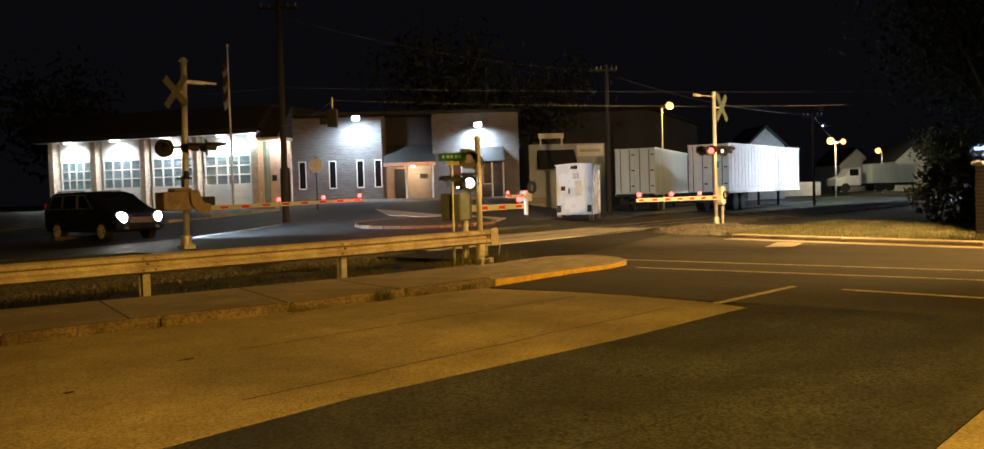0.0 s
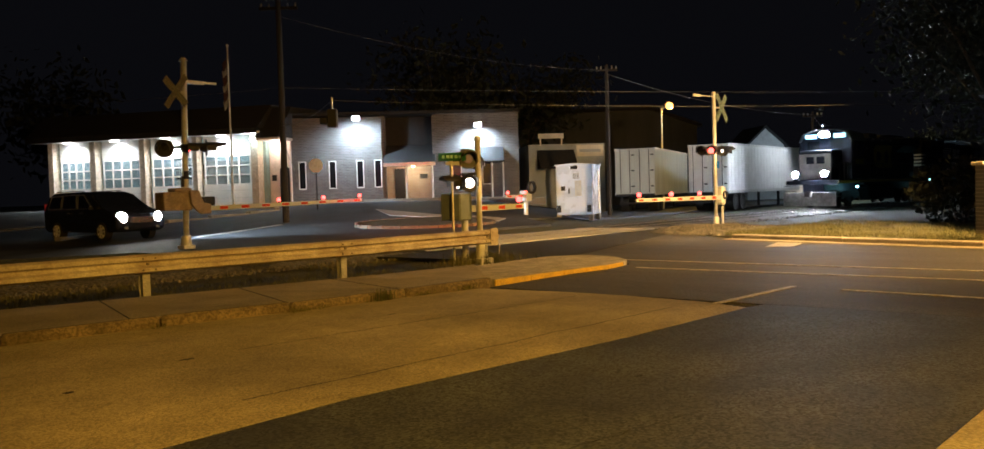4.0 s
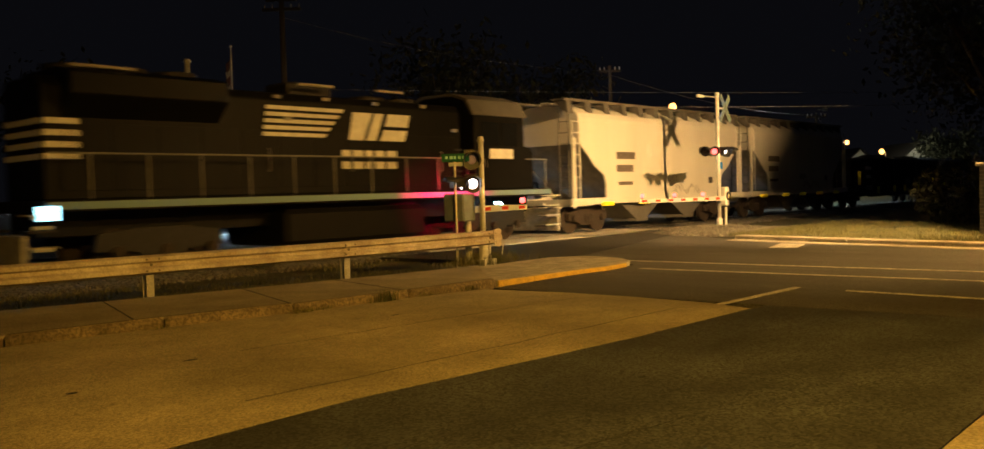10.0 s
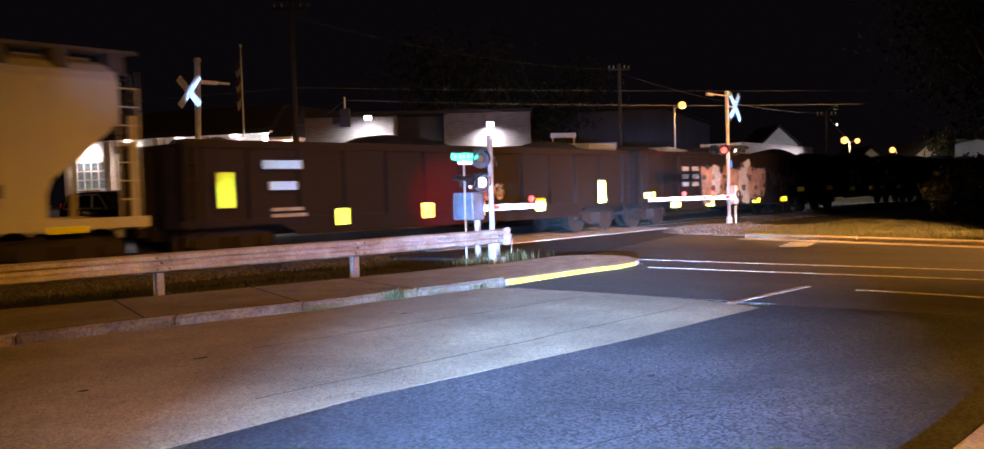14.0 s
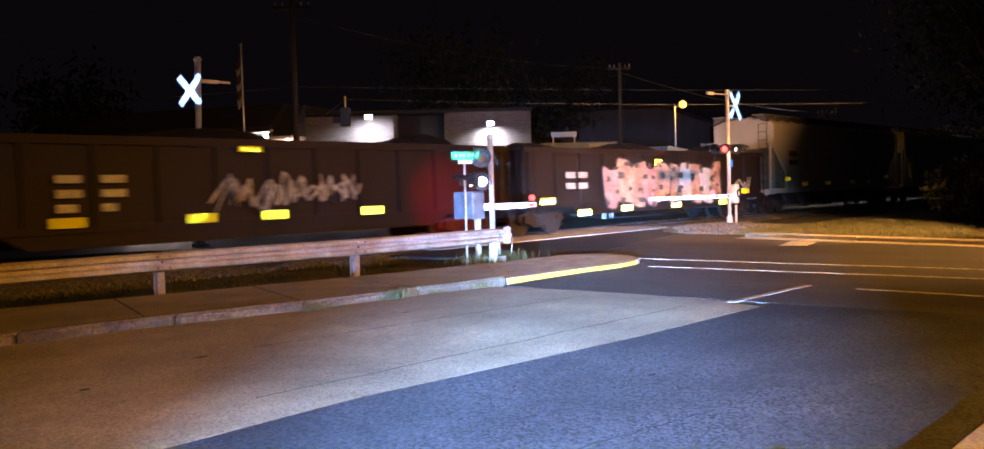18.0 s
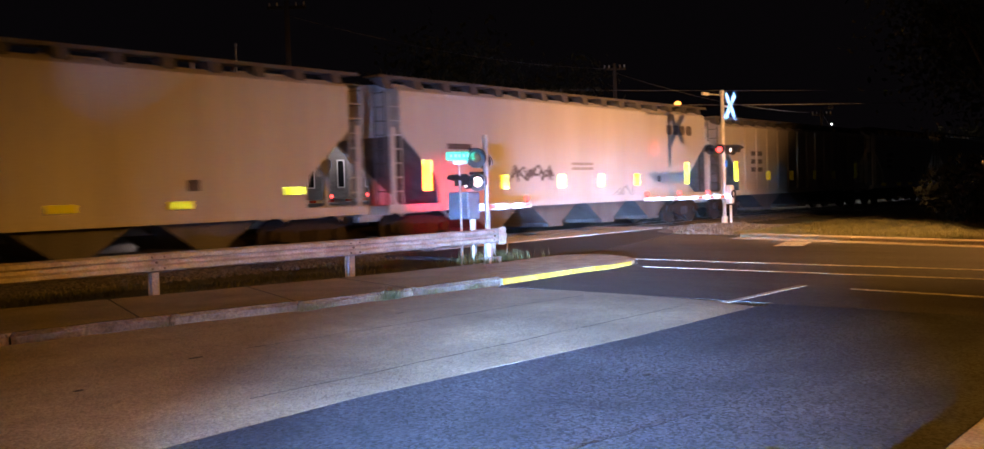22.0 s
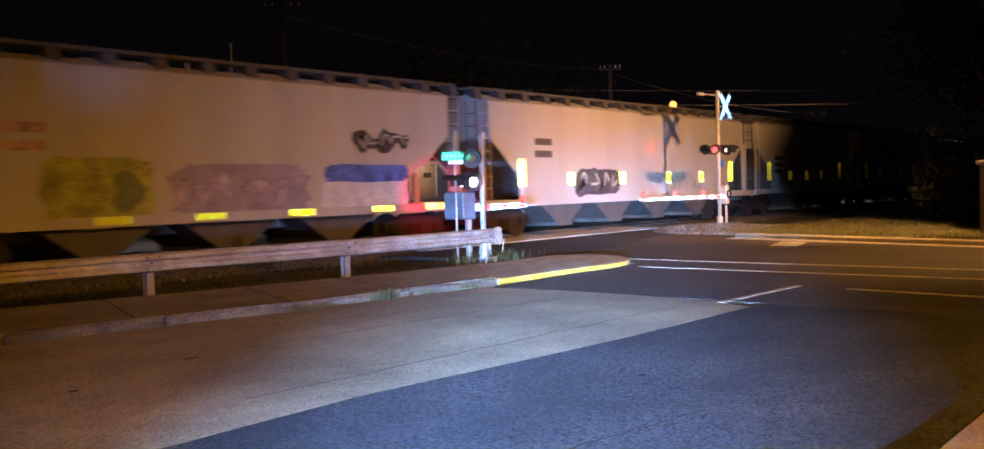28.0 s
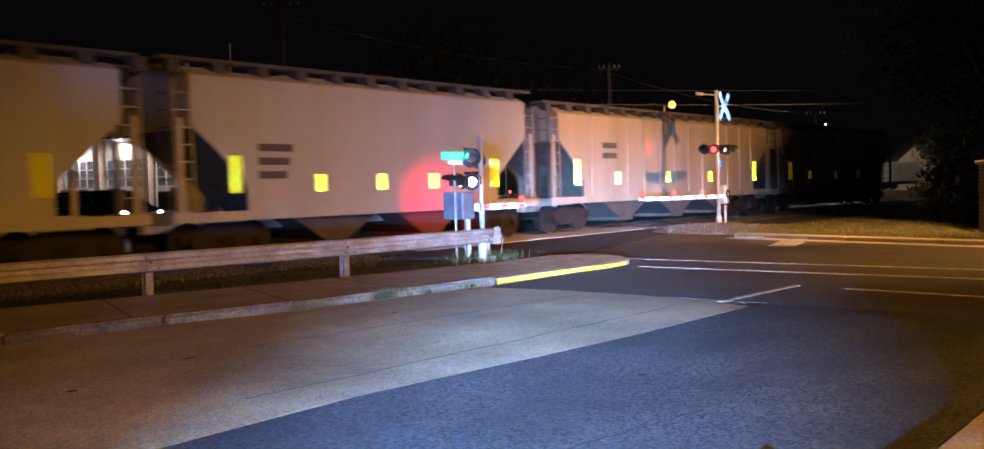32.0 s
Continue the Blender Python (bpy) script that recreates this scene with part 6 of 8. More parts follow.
def gate_arm(parent, a, b, lights, stripe=0.4):
    """A tapering arm in red and white sheeting with small red lamps on top."""
    a, b = Vector(a), Vector(b)
    n = max(4, int((b - a).length / stripe))
    way_ = (b - a).normalized()
    turn = way_.to_track_quat("X", "Z").to_matrix().to_4x4()
    L = (b - a).length
    bm = bmesh.new()
    h0, h1 = 0.075, 0.055
    prism(bm, [(0, -h0), (L, -h1), (L, h1), (0, h0)], "y", -0.02, 0.02)
    arm = part("gate_arm", bm, WHITE_PAINT, parent, "lowered gate arm striped red and white", at=Matrix.Translation(a) @ turn)
    for i in range(n):
        x0, x1 = L * (i - (0.25 if i % 2 == 0 and i else 0)) / n, L * (i + (0.75 if i % 2 else 1)) / n
        bm = bmesh.new()
        h = h0 + (h1 - h0) * (i + 0.5) / n
        h *= 0.62 if i % 2 else 1.0
        for y0, y1 in ((-0.0245, -0.0205), (0.0205, 0.0245)):
            prism(bm, [(x0, -h), (x1 - 0.003, -h), (x1 - 0.003, h), (x0, h)], "y", y0, y1)
        part("stripe", bm, RETRO_RED if i % 2 else RETRO_WHITE, arm, "red stripe" if i % 2 else "white stripe")
    for k in lights:
        bm = bmesh.new()
        x = L * k
        rod(bm, (x, 0, 0.06), (x, 0, 0.11), 0.03, n=8)
        l = part("lamp_base", bm, BLACK, arm)
        bm = bmesh.new()
        rod(bm, (x - 0.03, 0, 0.16), (x + 0.03, 0, 0.16), 0.065, n=14)
        part("gate_lamp", bm, GLOW_RED, arm, "small glowing red gate lamp", shade=True)


def mast(parent, base, top, r=0.065, lean=(0, 0)):
    b = Vector(base)
    t = b + Vector((lean[0], lean[1], top))
    bm = bmesh.new()
    rod(bm, b, t, r, n=16)
    part("mast", bm, SILVER, parent, "silver painted steel mast", shade=True)
    bm = bmesh.new()
    rod(bm, t, t + Vector((0, 0, 0.1)), r * 1.5, r * 0.9, n=12)
    part("mast_cap", bm, SILVER, parent)
    bm = bmesh.new()
    box(bm, b.x - 0.2, b.x + 0.2, b.y - 0.2, b.y + 0.2, b.z - 0.05, b.z + 0.12)
    rod(bm, b, b + Vector((0, 0, 0.42)), r * 1.9, r * 1.6, n=12)
    part("mast_base", bm, SILVER, parent, bevel=0.01)
    return b, t


def build_signals():
    # signal beside the road, this side of the rails
    s = thing("crossing_signal", "silver crossing signal with crossbuck, flashing lights and lowered gate", "crossing signal", pose(29.27, 14.8, 0.0), "signals of the crossing")
    mast(s, (0, 0, 0), 4.75)
    bm = bmesh.new()
    box(bm, -0.28, 0.28, -0.28, 0.28, -0.05, 0.1)
    part("foundation", bm, CONCRETE, s, bevel=0.02)
    crossbuck(s, (0.42, -0.1, 4.3), (0.04, -1, 0), RETRO_CROSS)
    bm = bmesh.new()
    rod(bm, (0, 0, 4.3), (0.45, -0.06, 4.3), 0.03, n=8)
    rod(bm, (-0.9, 0.1, 4.68), (0, 0, 4.68), 0.02, n=6)
    box(bm, -1.25, -0.85, 0.06, 0.14, 4.63, 4.72)
    part("bracket", bm, SILVER, s)
    bm = bmesh.new()
    rod(bm, (-1.0, -0.02, 2.84), (1.1, 0.02, 2.84), 0.03, n=8)
    rod(bm, (0, 0, 2.78), (0, 0, 2.9), 0.1, n=10)
    part("cross_arm", bm, BLACK, s)
    for x, y, w, lens, r in ((-0.85, 0.05, (-0.95, -0.3, 0), BLACK, 0.09), (-0.52, -0.12, (-0.85, -0.6, 0), GLOW_RED, 0.1), (-0.3, 0.1, (0.5, -0.85, 0), GLOW_SIGNAL, 0.06), (0.28, -0.12, (-0.45, -0.9, 0), GLOW_SIGNAL, 0.06), (0.52, 0.0, (0.6, -0.8, 0), GLOW_RED, 0.1), (0.95, 0.1, (0.9, -0.4, 0), BLACK, 0.09)):
        flasher(s, (x, y, 2.76), w, lens, 0.172, r)
    bm = bmesh.new()
    box(bm, -0.02, 0.14, -0.09, -0.075, 2.15, 2.4)
    part("notice", bm, RETRO_BLUE, s, "small blue notice plate")
    bm = bmesh.new()
    box(bm, 0.16, 0.42, -0.2, 0.2, 0.85, 1.52)
    part("gate_mechanism", bm, SILVER, s, "narrow grey gate mechanism box", bevel=0.05)
    bm = bmesh.new()
    tube(bm, (0.3, -0.24, 1.2), (0.3, -0.2, 1.2), 0.1, 0.05, n=16)
    part("counterweight", bm, DARK_METAL, s, "dark ring-shaped counterweight")
    bm = bmesh.new()
    rod(bm, (0.3, -0.1, 0.1), (0.3, -0.1, 0.8), 0.045, n=10)
    part("support_post", bm, SILVER, s)
    gate_arm(s, (-0.15, -0.28, 1.12), (-5.75, -0.28, 1.16), (0.97, 0.62, 0.28))

    # signal beyond the rails
    z = ground_z(15.0, 25.8)
    s = thing("crossing_signal", "silver crossing signal with crossbuck, dark flashing lights and lowered gate", "crossing signal", pose(15.1, 25.85, z), "signals of the crossing")
    mast(s, (0, 0, 0), 5.9, 0.095, lean=(0.1, -0.1))
    crossbuck(s, (-0.3, -0.24, 4.92), (-1.6, -0.5, 0), RETRO_OLD, "weathered white crossbuck boards")
    bm = bmesh.new()
    box(bm, 0.05, 0.75, -0.22, -0.06, 5.2, 5.3)
    box(bm, 0.72, 1.2, -0.17, -0.09, 5.23, 5.29)
    rod(bm, (-0.34, -0.14, 4.92), (0.05, -0.1, 4.92), 0.035, n=8)
    part("bracket", bm, SILVER, s)
    bm = bmesh.new()
    rod(bm, (-0.75, 0.0, 3.2), (0.85, -0.1, 3.2), 0.035, n=8)
    rod(bm, (0.05, -0.05, 3.1), (0.05, -0.05, 3.3), 0.14, n=12)
    part("cross_arm", bm, BLACK, s)
    flasher(s, (-0.7, -0.15, 3.16), (-0.62, -0.78, 0), BLACK, 0.29)
    flasher(s, (0.08, -0.22, 3.16), (0.86, -0.5, 0), GLOW_RED, 0.27, reach=0.62)
    flasher(s, (0.78, -0.1, 3.2), (0.92, -0.4, 0), BLACK, 0.27, reach=0.62)
    bm = bmesh.new()
    box(bm, -0.95, 0.02, -0.45, 0.1, 1.22, 1.8)
    box(bm, -0.55, 0.05, -0.4, 0.05, 1.8, 1.92)
    part("gate_mechanism", bm, BOX_BROWN, s, "weathered brown gate mechanism box", bevel=0.03)
    bm = bmesh.new()
    prism(bm, [(-0.12, 1.84), (0.2, 1.84), (0.26, 1.62), (0.34, 1.42), (0.6, 1.4), (0.6, 1.1), (0.26, 1.08), (0.08, 1.2), (-0.08, 1.42)], "y", -0.56, -0.46)
    part("gate_crank", bm, BOX_BROWN, s, "curved brown steel crank of the gate", bevel=0.02)
    bm = bmesh.new()
    box(bm, 0.42, 1.02, -0.12, 0.16, 1.34, 1.64)
    box(bm, 0.36, 0.44, -0.5, 0.14, 1.4, 1.58)
    part("counterweight", bm, DARK_METAL, s, "dark iron counterweight", bevel=0.02)
    bm = bmesh.new()
    rod(bm, (-0.12, -0.12, 1.95), (-0.12, -0.12, 2.3), 0.05, n=10)
    box(bm, -0.06, 0.06, -0.2, -0.12, 2.2, 2.45)
    part("cable_box", bm, DARK_METAL, s)
    gate_arm(s, (0.5, -0.52, 1.26), (7.1, -0.25, 1.36), (0.985, 0.72, 0.42))

    # signal at the end of the guard rail, with its lights one above the other
    s = thing("crossing_signal", "slim silver crossing signal with stacked flashing lights and a short gate", "crossing signal", pose(14.62, 13.0, 0), "signals of the crossing")
    mast(s, (0, 0, 0), 2.68, 0.06)
    bm = bmesh.new()
    rod(bm, (0.0, 0, 2.42), (-0.3, 0.22, 2.48), 0.03, n=8)
    rod(bm, (0.0, 0, 1.95), (-0.3, 0.22, 1.95), 0.03, n=8)
    part("bracket", bm, BLACK, s)
    facing = (-0.62, -0.72, 0)
    flasher(s, (-0.2, 0.1, 2.28), facing, AMBER_DIM, 0.22, 0.1)
    flasher(s, (-0.16, 0.12, 1.76), facing, GLOW_SIGNAL, 0.2)
    flasher(s, (0.1, 0.14, 2.2), (0.75, 0.6, 0), GLOW_RED, 0.11, 0.07)
    flasher(s, (-0.32, 0.3, 1.76), (-0.9, 0.35, 0), GLOW_SIGNAL, 0.14)
    bm = bmesh.new()
    box(bm, -0.45, -0.05, 0.15, 0.75, 0.95, 1.55)
    part("gate_mechanism", bm, BLUE_BOX, s, "dark grey-blue gate mechanism box", bevel=0.03)
    bm = bmesh.new()
    rod(bm, (-0.02, 0.42, -0.05), (-0.02, 0.42, 0.95), 0.075, n=12)
    rod(bm, (0.2, 0.6, -0.05), (0.2, 0.6, 0.95), 0.045, n=10)
    part("pedestal", bm, SILVER, s)
    bm = bmesh.new()
    box(bm, 0.0, 0.14, -0.1, 0.12, 0.0, 0.3)
    rod(bm, (0.1, -0.05, 0.3), (0.1, -0.05, 0.42), 0.06, n=10)
    part("junction_box", bm, GALV, s, bevel=0.01)
    gate_arm(s, (-0.05, 0.2, 1.2), (1.78, 0.2, 1.2), (0.92,), 0.3)

    # stand of the short gate beyond the rails
    s = thing("gate_stand", "pale gate stand with a round counterweight on a concrete foot", "crossing signal", pose(32.0, 25.6, 0.08))
    bm = bmesh.new()
    box(bm, -0.25, 0.25, -0.25, 0.25, -0.1, 0.3)
    part("foundation", bm, CONCRETE, s, bevel=0.03)
    bm = bmesh.new()
    rod(bm, (0, 0, 0.3), (0, 0, 1.5), 0.1, n=12)
    part("post", bm, SILVER, s)
    bm = bmesh.new()
    box(bm, -0.22, 0.22, -0.2, 0.2, 1.0, 1.5)
    part("gate_mechanism", bm, SILVER, s, bevel=0.03)
    bm = bmesh.new()
    tube(bm, (0.1, -0.34, 1.62), (0.1, -0.22, 1.62), 0.2, 0.09, n=18)
    part("counterweight", bm, DARK_METAL, s)
    gate_arm(s, (-0.2, -0.28, 1.25), (-1.55, -0.1, 1.25), (0.9, 0.1), 0.3)

    # street name plate on its own post
    s = thing("street_sign", "green street name plate on a slim steel post", "street sign", pose(14.1, 13.3, 0))
    bm = bmesh.new()
    rod(bm, (0, 0, -0.1), (0, 0, 2.3), 0.028, n=10)
    part("post", bm, GALV, s)
    bm = bmesh.new()
    box(bm, -0.3, 0.3, -0.006, 0.006, -0.085, 0.085)
    plate = part("name_plate", bm, RETRO_GREEN, s, "reflective green plate", at=pose(0.0, -0.03, 2.33, 0, 0, -42))
    bm = bmesh.new()
    for k, w in enumerate((0.05, 0.07, 0.05, 0.06, 0.05)):
        box(bm, -0.22 + k * 0.09, -0.22 + k * 0.09 + w, -0.0095, -0.0065, -0.03, 0.035)
    part("lettering", bm, GREEN_PALE, plate, "pale lettering bars")
    bm = bmesh.new()
    box(bm, -0.15, 0.15, -0.004, 0.004, -0.04, 0.04)
    part("lower_plate", bm, RETRO_WHITE, s, "small white plate", at=pose(0.0, -0.03, 2.19, 0, 0, -42))


BOX_BROWN = mat("weathered_box_paint", (0.3, 0.23, 0.17), 0.7, scale=3, vary=0.4, fine=30, grain=0.2, bump=0.1)
AMBER_DIM = glow("faint_amber_lens", (1.0, 0.45, 0.15), 0.12)
GREEN_PALE = mat("sign_lettering", (0.3, 0.6, 0.55), 0.5, vary=0.1, bump=0)
BLUE_BOX = mat("blue_grey_box_paint", (0.2, 0.24, 0.28), 0.5, scale=4, vary=0.25, bump=0.05)


def build_guardrail():
    g = thing("guard_rail", "long weathered galvanised steel guard rail on posts", "guard rail", pose(0, 0, 0))
    line = [(-24, 15.6), (-12, 15.2), (-4, 14.6), (0.2, 14.2), (3.6, 13.75), (7.15, 13.45), (10.85, 13.05), (14.75, 12.95)]
    profile = [(0.0, 0.42), (-0.085, 0.455), (-0.085, 0.515), (-0.01, 0.55), (-0.01, 0.6), (-0.085, 0.635), (-0.085, 0.695), (0.0, 0.73)]
    profile = profile + [(y + 0.012, z) for y, z in profile[::-1]]
    for i in range(len(line) - 1):
        a, b = Vector((*line[i], 0)), Vector((*line[i + 1], 0))
        d = (b - a).normalized()
        side = Vector((-d.y, d.x, 0))
        bm = bmesh.new()
        rings = [[bm.verts.new(p + side * y + Vector((0, 0, z)) + side * (0.014 * i % 2 * 0)) for y, z in profile] for p in (a - d * 0.12, b + d * 0.12)]
        n = len(profile)
        for k in range(n):
            bm.faces.new((rings[0][k], rings[0][(k + 1) % n], rings[1][(k + 1) % n], rings[1][k]))
        bm.faces.new(rings[0])
        bm.faces.new(rings[1][::-1])
        for v in bm.verts:
            v.co += side * (0.0 if i % 2 else -0.014)
        part("beam", bm, RAIL_PAINT, g)
        # post with its block
        bm = bmesh.new()
        ang = math.degrees(math.atan2(d.y, d.x))
        m = pose(b.x, b.y, 0, 0, 0, ang)
        box(bm, -0.06, 0.06, 0.03, 0.045, -0.1, 0.7, m)
        box(bm, -0.06, 0.06, 0.17, 0.185, -0.1, 0.7, m)
        box(bm, -0.006, 0.006, 0.045, 0.17, -0.1, 0.7, m)
        part("post", bm, GALV, g)
        bm = bmesh.new()
        for x in (-0.1, 0.1):
            for z in (0.485, 0.665):
                rod(bm, m @ Vector((x, -0.115, z)), m @ Vector((x, -0.09, z)), 0.016, n=6)
        rod(bm, m @ Vector((0, -0.05, 0.575)), m @ Vector((0, -0.02, 0.575)), 0.022, n=6)
        part("bolt", bm, BOLT, g)
    # flared end piece
    bm = bmesh.new()
    m = pose(14.8, 12.95, 0, 0, 0, -2)
    prism(bm, [(0.0, 0.40), (0.16, 0.37), (0.24, 0.42), (0.22, 0.5), (0.27, 0.57), (0.22, 0.65), (0.24, 0.72), (0.16, 0.77), (0.0, 0.74)], "y", -0.115, -0.09)
    for v in bm.verts:
        v.co = m @ v.co
    part("end_wing", bm, RAIL_PAINT, g, "bent end wing of the rail")
    bm = bmesh.new()
    rod(bm, (15.25, 13.05, 0.0), (15.3, 13.0, 0.48), 0.012, n=6)
    solid("marker_stake", bm, SILVER, "thin white marker stake in the ground", "stake")


BOLT = mat("rusty_bolt", (0.16, 0.13, 0.1), 0.7, 0.3, scale=8, vary=0.4, bump=0.1)
RAIL_PAINT = mat("weathered_rail_steel", (0.5, 0.47, 0.43), 0.7, 0.1, scale=2.5, vary=0.3, fine=30, grain=0.15, bump=0.12, dirt=(0.3, 0.24, 0.18))


# ---------------------------------------------------------------- beyond the crossing
def build_station():
    """The fire station's bay front, seen beyond the rails. Local x runs along the front, y away from it."""
    m = site(-27.9, 57.0, -14.5, 1.2)
    st = thing("fire_station", "low fire station, four lit white bay doors, dark roof", "building", m)
    W_, H_ = 14.6, 4.2
    bays = ((0.75, 3.05), (3.85, 6.6), (7.35, 10.25), (10.95, 14.15))
    pil = ((0.0, 0.75), (3.05, 3.85), (6.6, 7.35), (10.25, 10.95), (14.15, 15.0))
    for a, b in pil:
        bm = bmesh.new()
        box(bm, a + 0.2, b - 0.2, -0.35, 0.3, -0.3, H_)
        part("pillar", bm, TAN_PILLAR, st, "tan brick pillar between the bays")
    bm = bmesh.new()
    box(bm, -0.6, 15.2, -1.2, 0.0, H_, H_ + 0.12)
    part("soffit", bm, WHITE_PAINT, st, "white soffit over the doors")
    bm = bmesh.new()
    box(bm, -0.65, 15.25, -1.26, -1.2, H_ - 0.02, H_ + 0.3)
    part("fascia", bm, ROOFING, st, "dark fascia board")
    bm = bmesh.new()
    prism(bm, [(-1.25, H_ + 0.3), (9.0, H_ + 0.3), (9.0, H_ + 2.0), (0.6, H_ + 1.75)], "x", -0.7, 15.3)
    part("roof", bm, ROOFING, st, "dark shingled mansard roof")
    bm = bmesh.new()
    box(bm, 0.1, 14.9, 8.5, 8.8, -0.3, H_)
    box(bm, 0.0, 0.2, 0.3, 8.6, -0.3, H_)
    box(bm, 14.8, 15.0, 0.3, 8.6, -0.3, H_)
    box(bm, 0.1, 14.9, 0.3, 8.7, H_ - 0.05, H_ + 0.1)
    part("bay_wall", bm, BAY_WALL, st, "pale inner walls of the engine bay")
    for a, b in bays:
        wd = b - a
        door = None
        bm = bmesh.new()
        z0, z1 = 1.3, 2.95
        cols, rows = 4, 3
        # door leaf with openings: rails and stiles
        box(bm, a, b, 0.05, 0.12, 0.0, z0)
        door = part("bay_door", bm, DOOR_WHITE, st, "white sectional bay door with three rows of panes")
        bm = bmesh.new()
        box(bm, a, b, 0.05, 0.12, z1, H_)
        part("top_panel", bm, DOOR_WHITE, door)
        for c in range(cols + 1):
            x = a + 0.08 + (wd - 0.16) * c / cols
            bm = bmesh.new()
            box(bm, max(a, x - 0.05), min(b, x + 0.05), 0.052, 0.118, z0, z1)
            part("stile", bm, DOOR_WHITE, door)
        for r in range(1, rows):
            z = z0 + (z1 - z0) * r / rows
            bm = bmesh.new()
            box(bm, a, b, 0.054, 0.116, z - 0.035, z + 0.035)
            part("cross_rail", bm, DOOR_WHITE, door)
        for c in range(cols):
            for r in range(rows):
                bm = bmesh.new()
                x0, x1 = a + 0.08 + (wd - 0.16) * c / cols + 0.05, a + 0.08 + (wd - 0.16) * (c + 1) / cols - 0.05
                zz0, zz1 = z0 + (z1 - z0) * r / rows + 0.035, z0 + (z1 - z0) * (r + 1) / rows - 0.035
                box(bm, x0, x1, 0.08, 0.09, zz0, zz1)
                p = part("pane", bm, GLASS, door)
                p.visible_shadow = False
        for z in (0.45, 0.9, 3.35, 3.8):
            bm = bmesh.new()
            box(bm, a, b, 0.044, 0.05, z, z + 0.02)
            part("panel_groove", bm, GALV, door)
        bm = bmesh.new()
        box(bm, (a + b) / 2 - 0.25, (a + b) / 2 + 0.25, -0.62, -0.45, H_ - 0.09, H_)
        part("soffit_lamp", bm, GLOW_SOFFIT, st, "lit soffit lamp over the door")
        p = m @ Vector(((a + b) / 2, -0.45, H_ - 0.14))
        q = m @ Vector(((a + b) / 2, -0.1, 0))
        lamp("SPOT", "bay_light", look(p, q), 620, (1.0, 0.98, 0.95), 0.1, 165, 1.0)
    lamp("POINT", "bay_room_light", Matrix.Translation(m @ Vector((7.4, 5.0, 3.6))), 110, (0.6, 0.95, 1.0), 0.5)
    # engine parked inside
    e = thing("fire_engine", "fire engine parked inside the bay, seen through the panes", "fire engine", m @ pose(9.0, 1.2, 0))
    bm = bmesh.new()
    box(bm, -1.15, 1.15, 0.6, 6.0, 0.5, 2.9)
    part("body", bm, ENGINE_RED, e, bevel=0.08)
    bm = bmesh.new()
    box(bm, -1.1, 1.1, 0.55, 0.6, 1.7, 2.6)
    part("windscreen", bm, DARK_GLASS, e)
    bm = bmesh.new()
    box(bm, -1.15, 1.15, 0.3, 0.6, 0.45, 0.8)
    part("bumper", bm, CHROME, e, bevel=0.03)
    for x in (-1.0, 1.0):
        bm = bmesh.new()
        rod(bm, (x - 0.15, 1.4, 0.5), (x + 0.15, 1.4, 0.5), 0.5, n=18)
        part("wheel", bm, RUBBER, e)
    # greenish wall lamp at the corner, entrance alcove
    bm = bmesh.new()
    rod(bm, (14.55, -0.5, 3.9), (14.55, -0.36, 3.9), 0.13, n=14)
    part("wall_lamp", bm, GLOW_COLD, st, "cold white wall lamp")
    bm = bmesh.new()
    box(bm, 15.05, 16.4, 0.6, 0.8, -0.3, 3.9)
    part("alcove_wall", bm, ALCOVE, st, "pale pink-lit alcove wall")
    bm = bmesh.new()
    box(bm, 15.75, 16.35, 0.5, 0.58, -0.1, 2.15)
    part("alcove_door", bm, DARK_METAL, st, "dark entrance door")
    bm = bmesh.new()
    box(bm, 15.2, 15.5, 0.55, 0.59, 1.4, 1.75)
    part("notice_board", bm, DARK_METAL, st)
    bm = bmesh.new()
    box(bm, 15.0, 16.5, -1.0, 0.8, 3.75, 3.9)
    part("alcove_ceiling", bm, WHITE_PAINT, st)
    bm = bmesh.new()
    prism(bm, [(-1.1, 3.9), (0.8, 3.9), (0.8, 5.8)], "x", 15.0, 16.5)
    part("alcove_roof", bm, ROOFING, st)
    bm = bmesh.new()
    box(bm, 15.6, 15.8, 0.0, 0.2, 3.7, 3.75)
    part("alcove_lamp", bm, GLOW_WARM, st, "warm alcove lamp")
    lamp("POINT", "alcove_light", Matrix.Translation(m @ Vector((15.7, 0.1, 3.5))), 60, (1.0, 0.8, 0.65), 0.1)
    lamp("POINT", "corner_light", Matrix.Translation(m @ Vector((14.55, -0.75, 3.85))), 35, (0.8, 1.0, 0.95), 0.08)


TAN_PILLAR = mat("tan_pillar", (0.55, 0.46, 0.36), 0.8, scale=5, vary=0.3, fine=14, grain=0.25, bump=0.2)
BAY_WALL = mat("bay_wall_paint", (0.26, 0.38, 0.4), 0.7, scale=0.6, vary=0.5, bump=0.05)
DOOR_WHITE = mat("door_white_paint", (0.78, 0.77, 0.74), 0.45, scale=2, vary=0.1, bump=0.04)
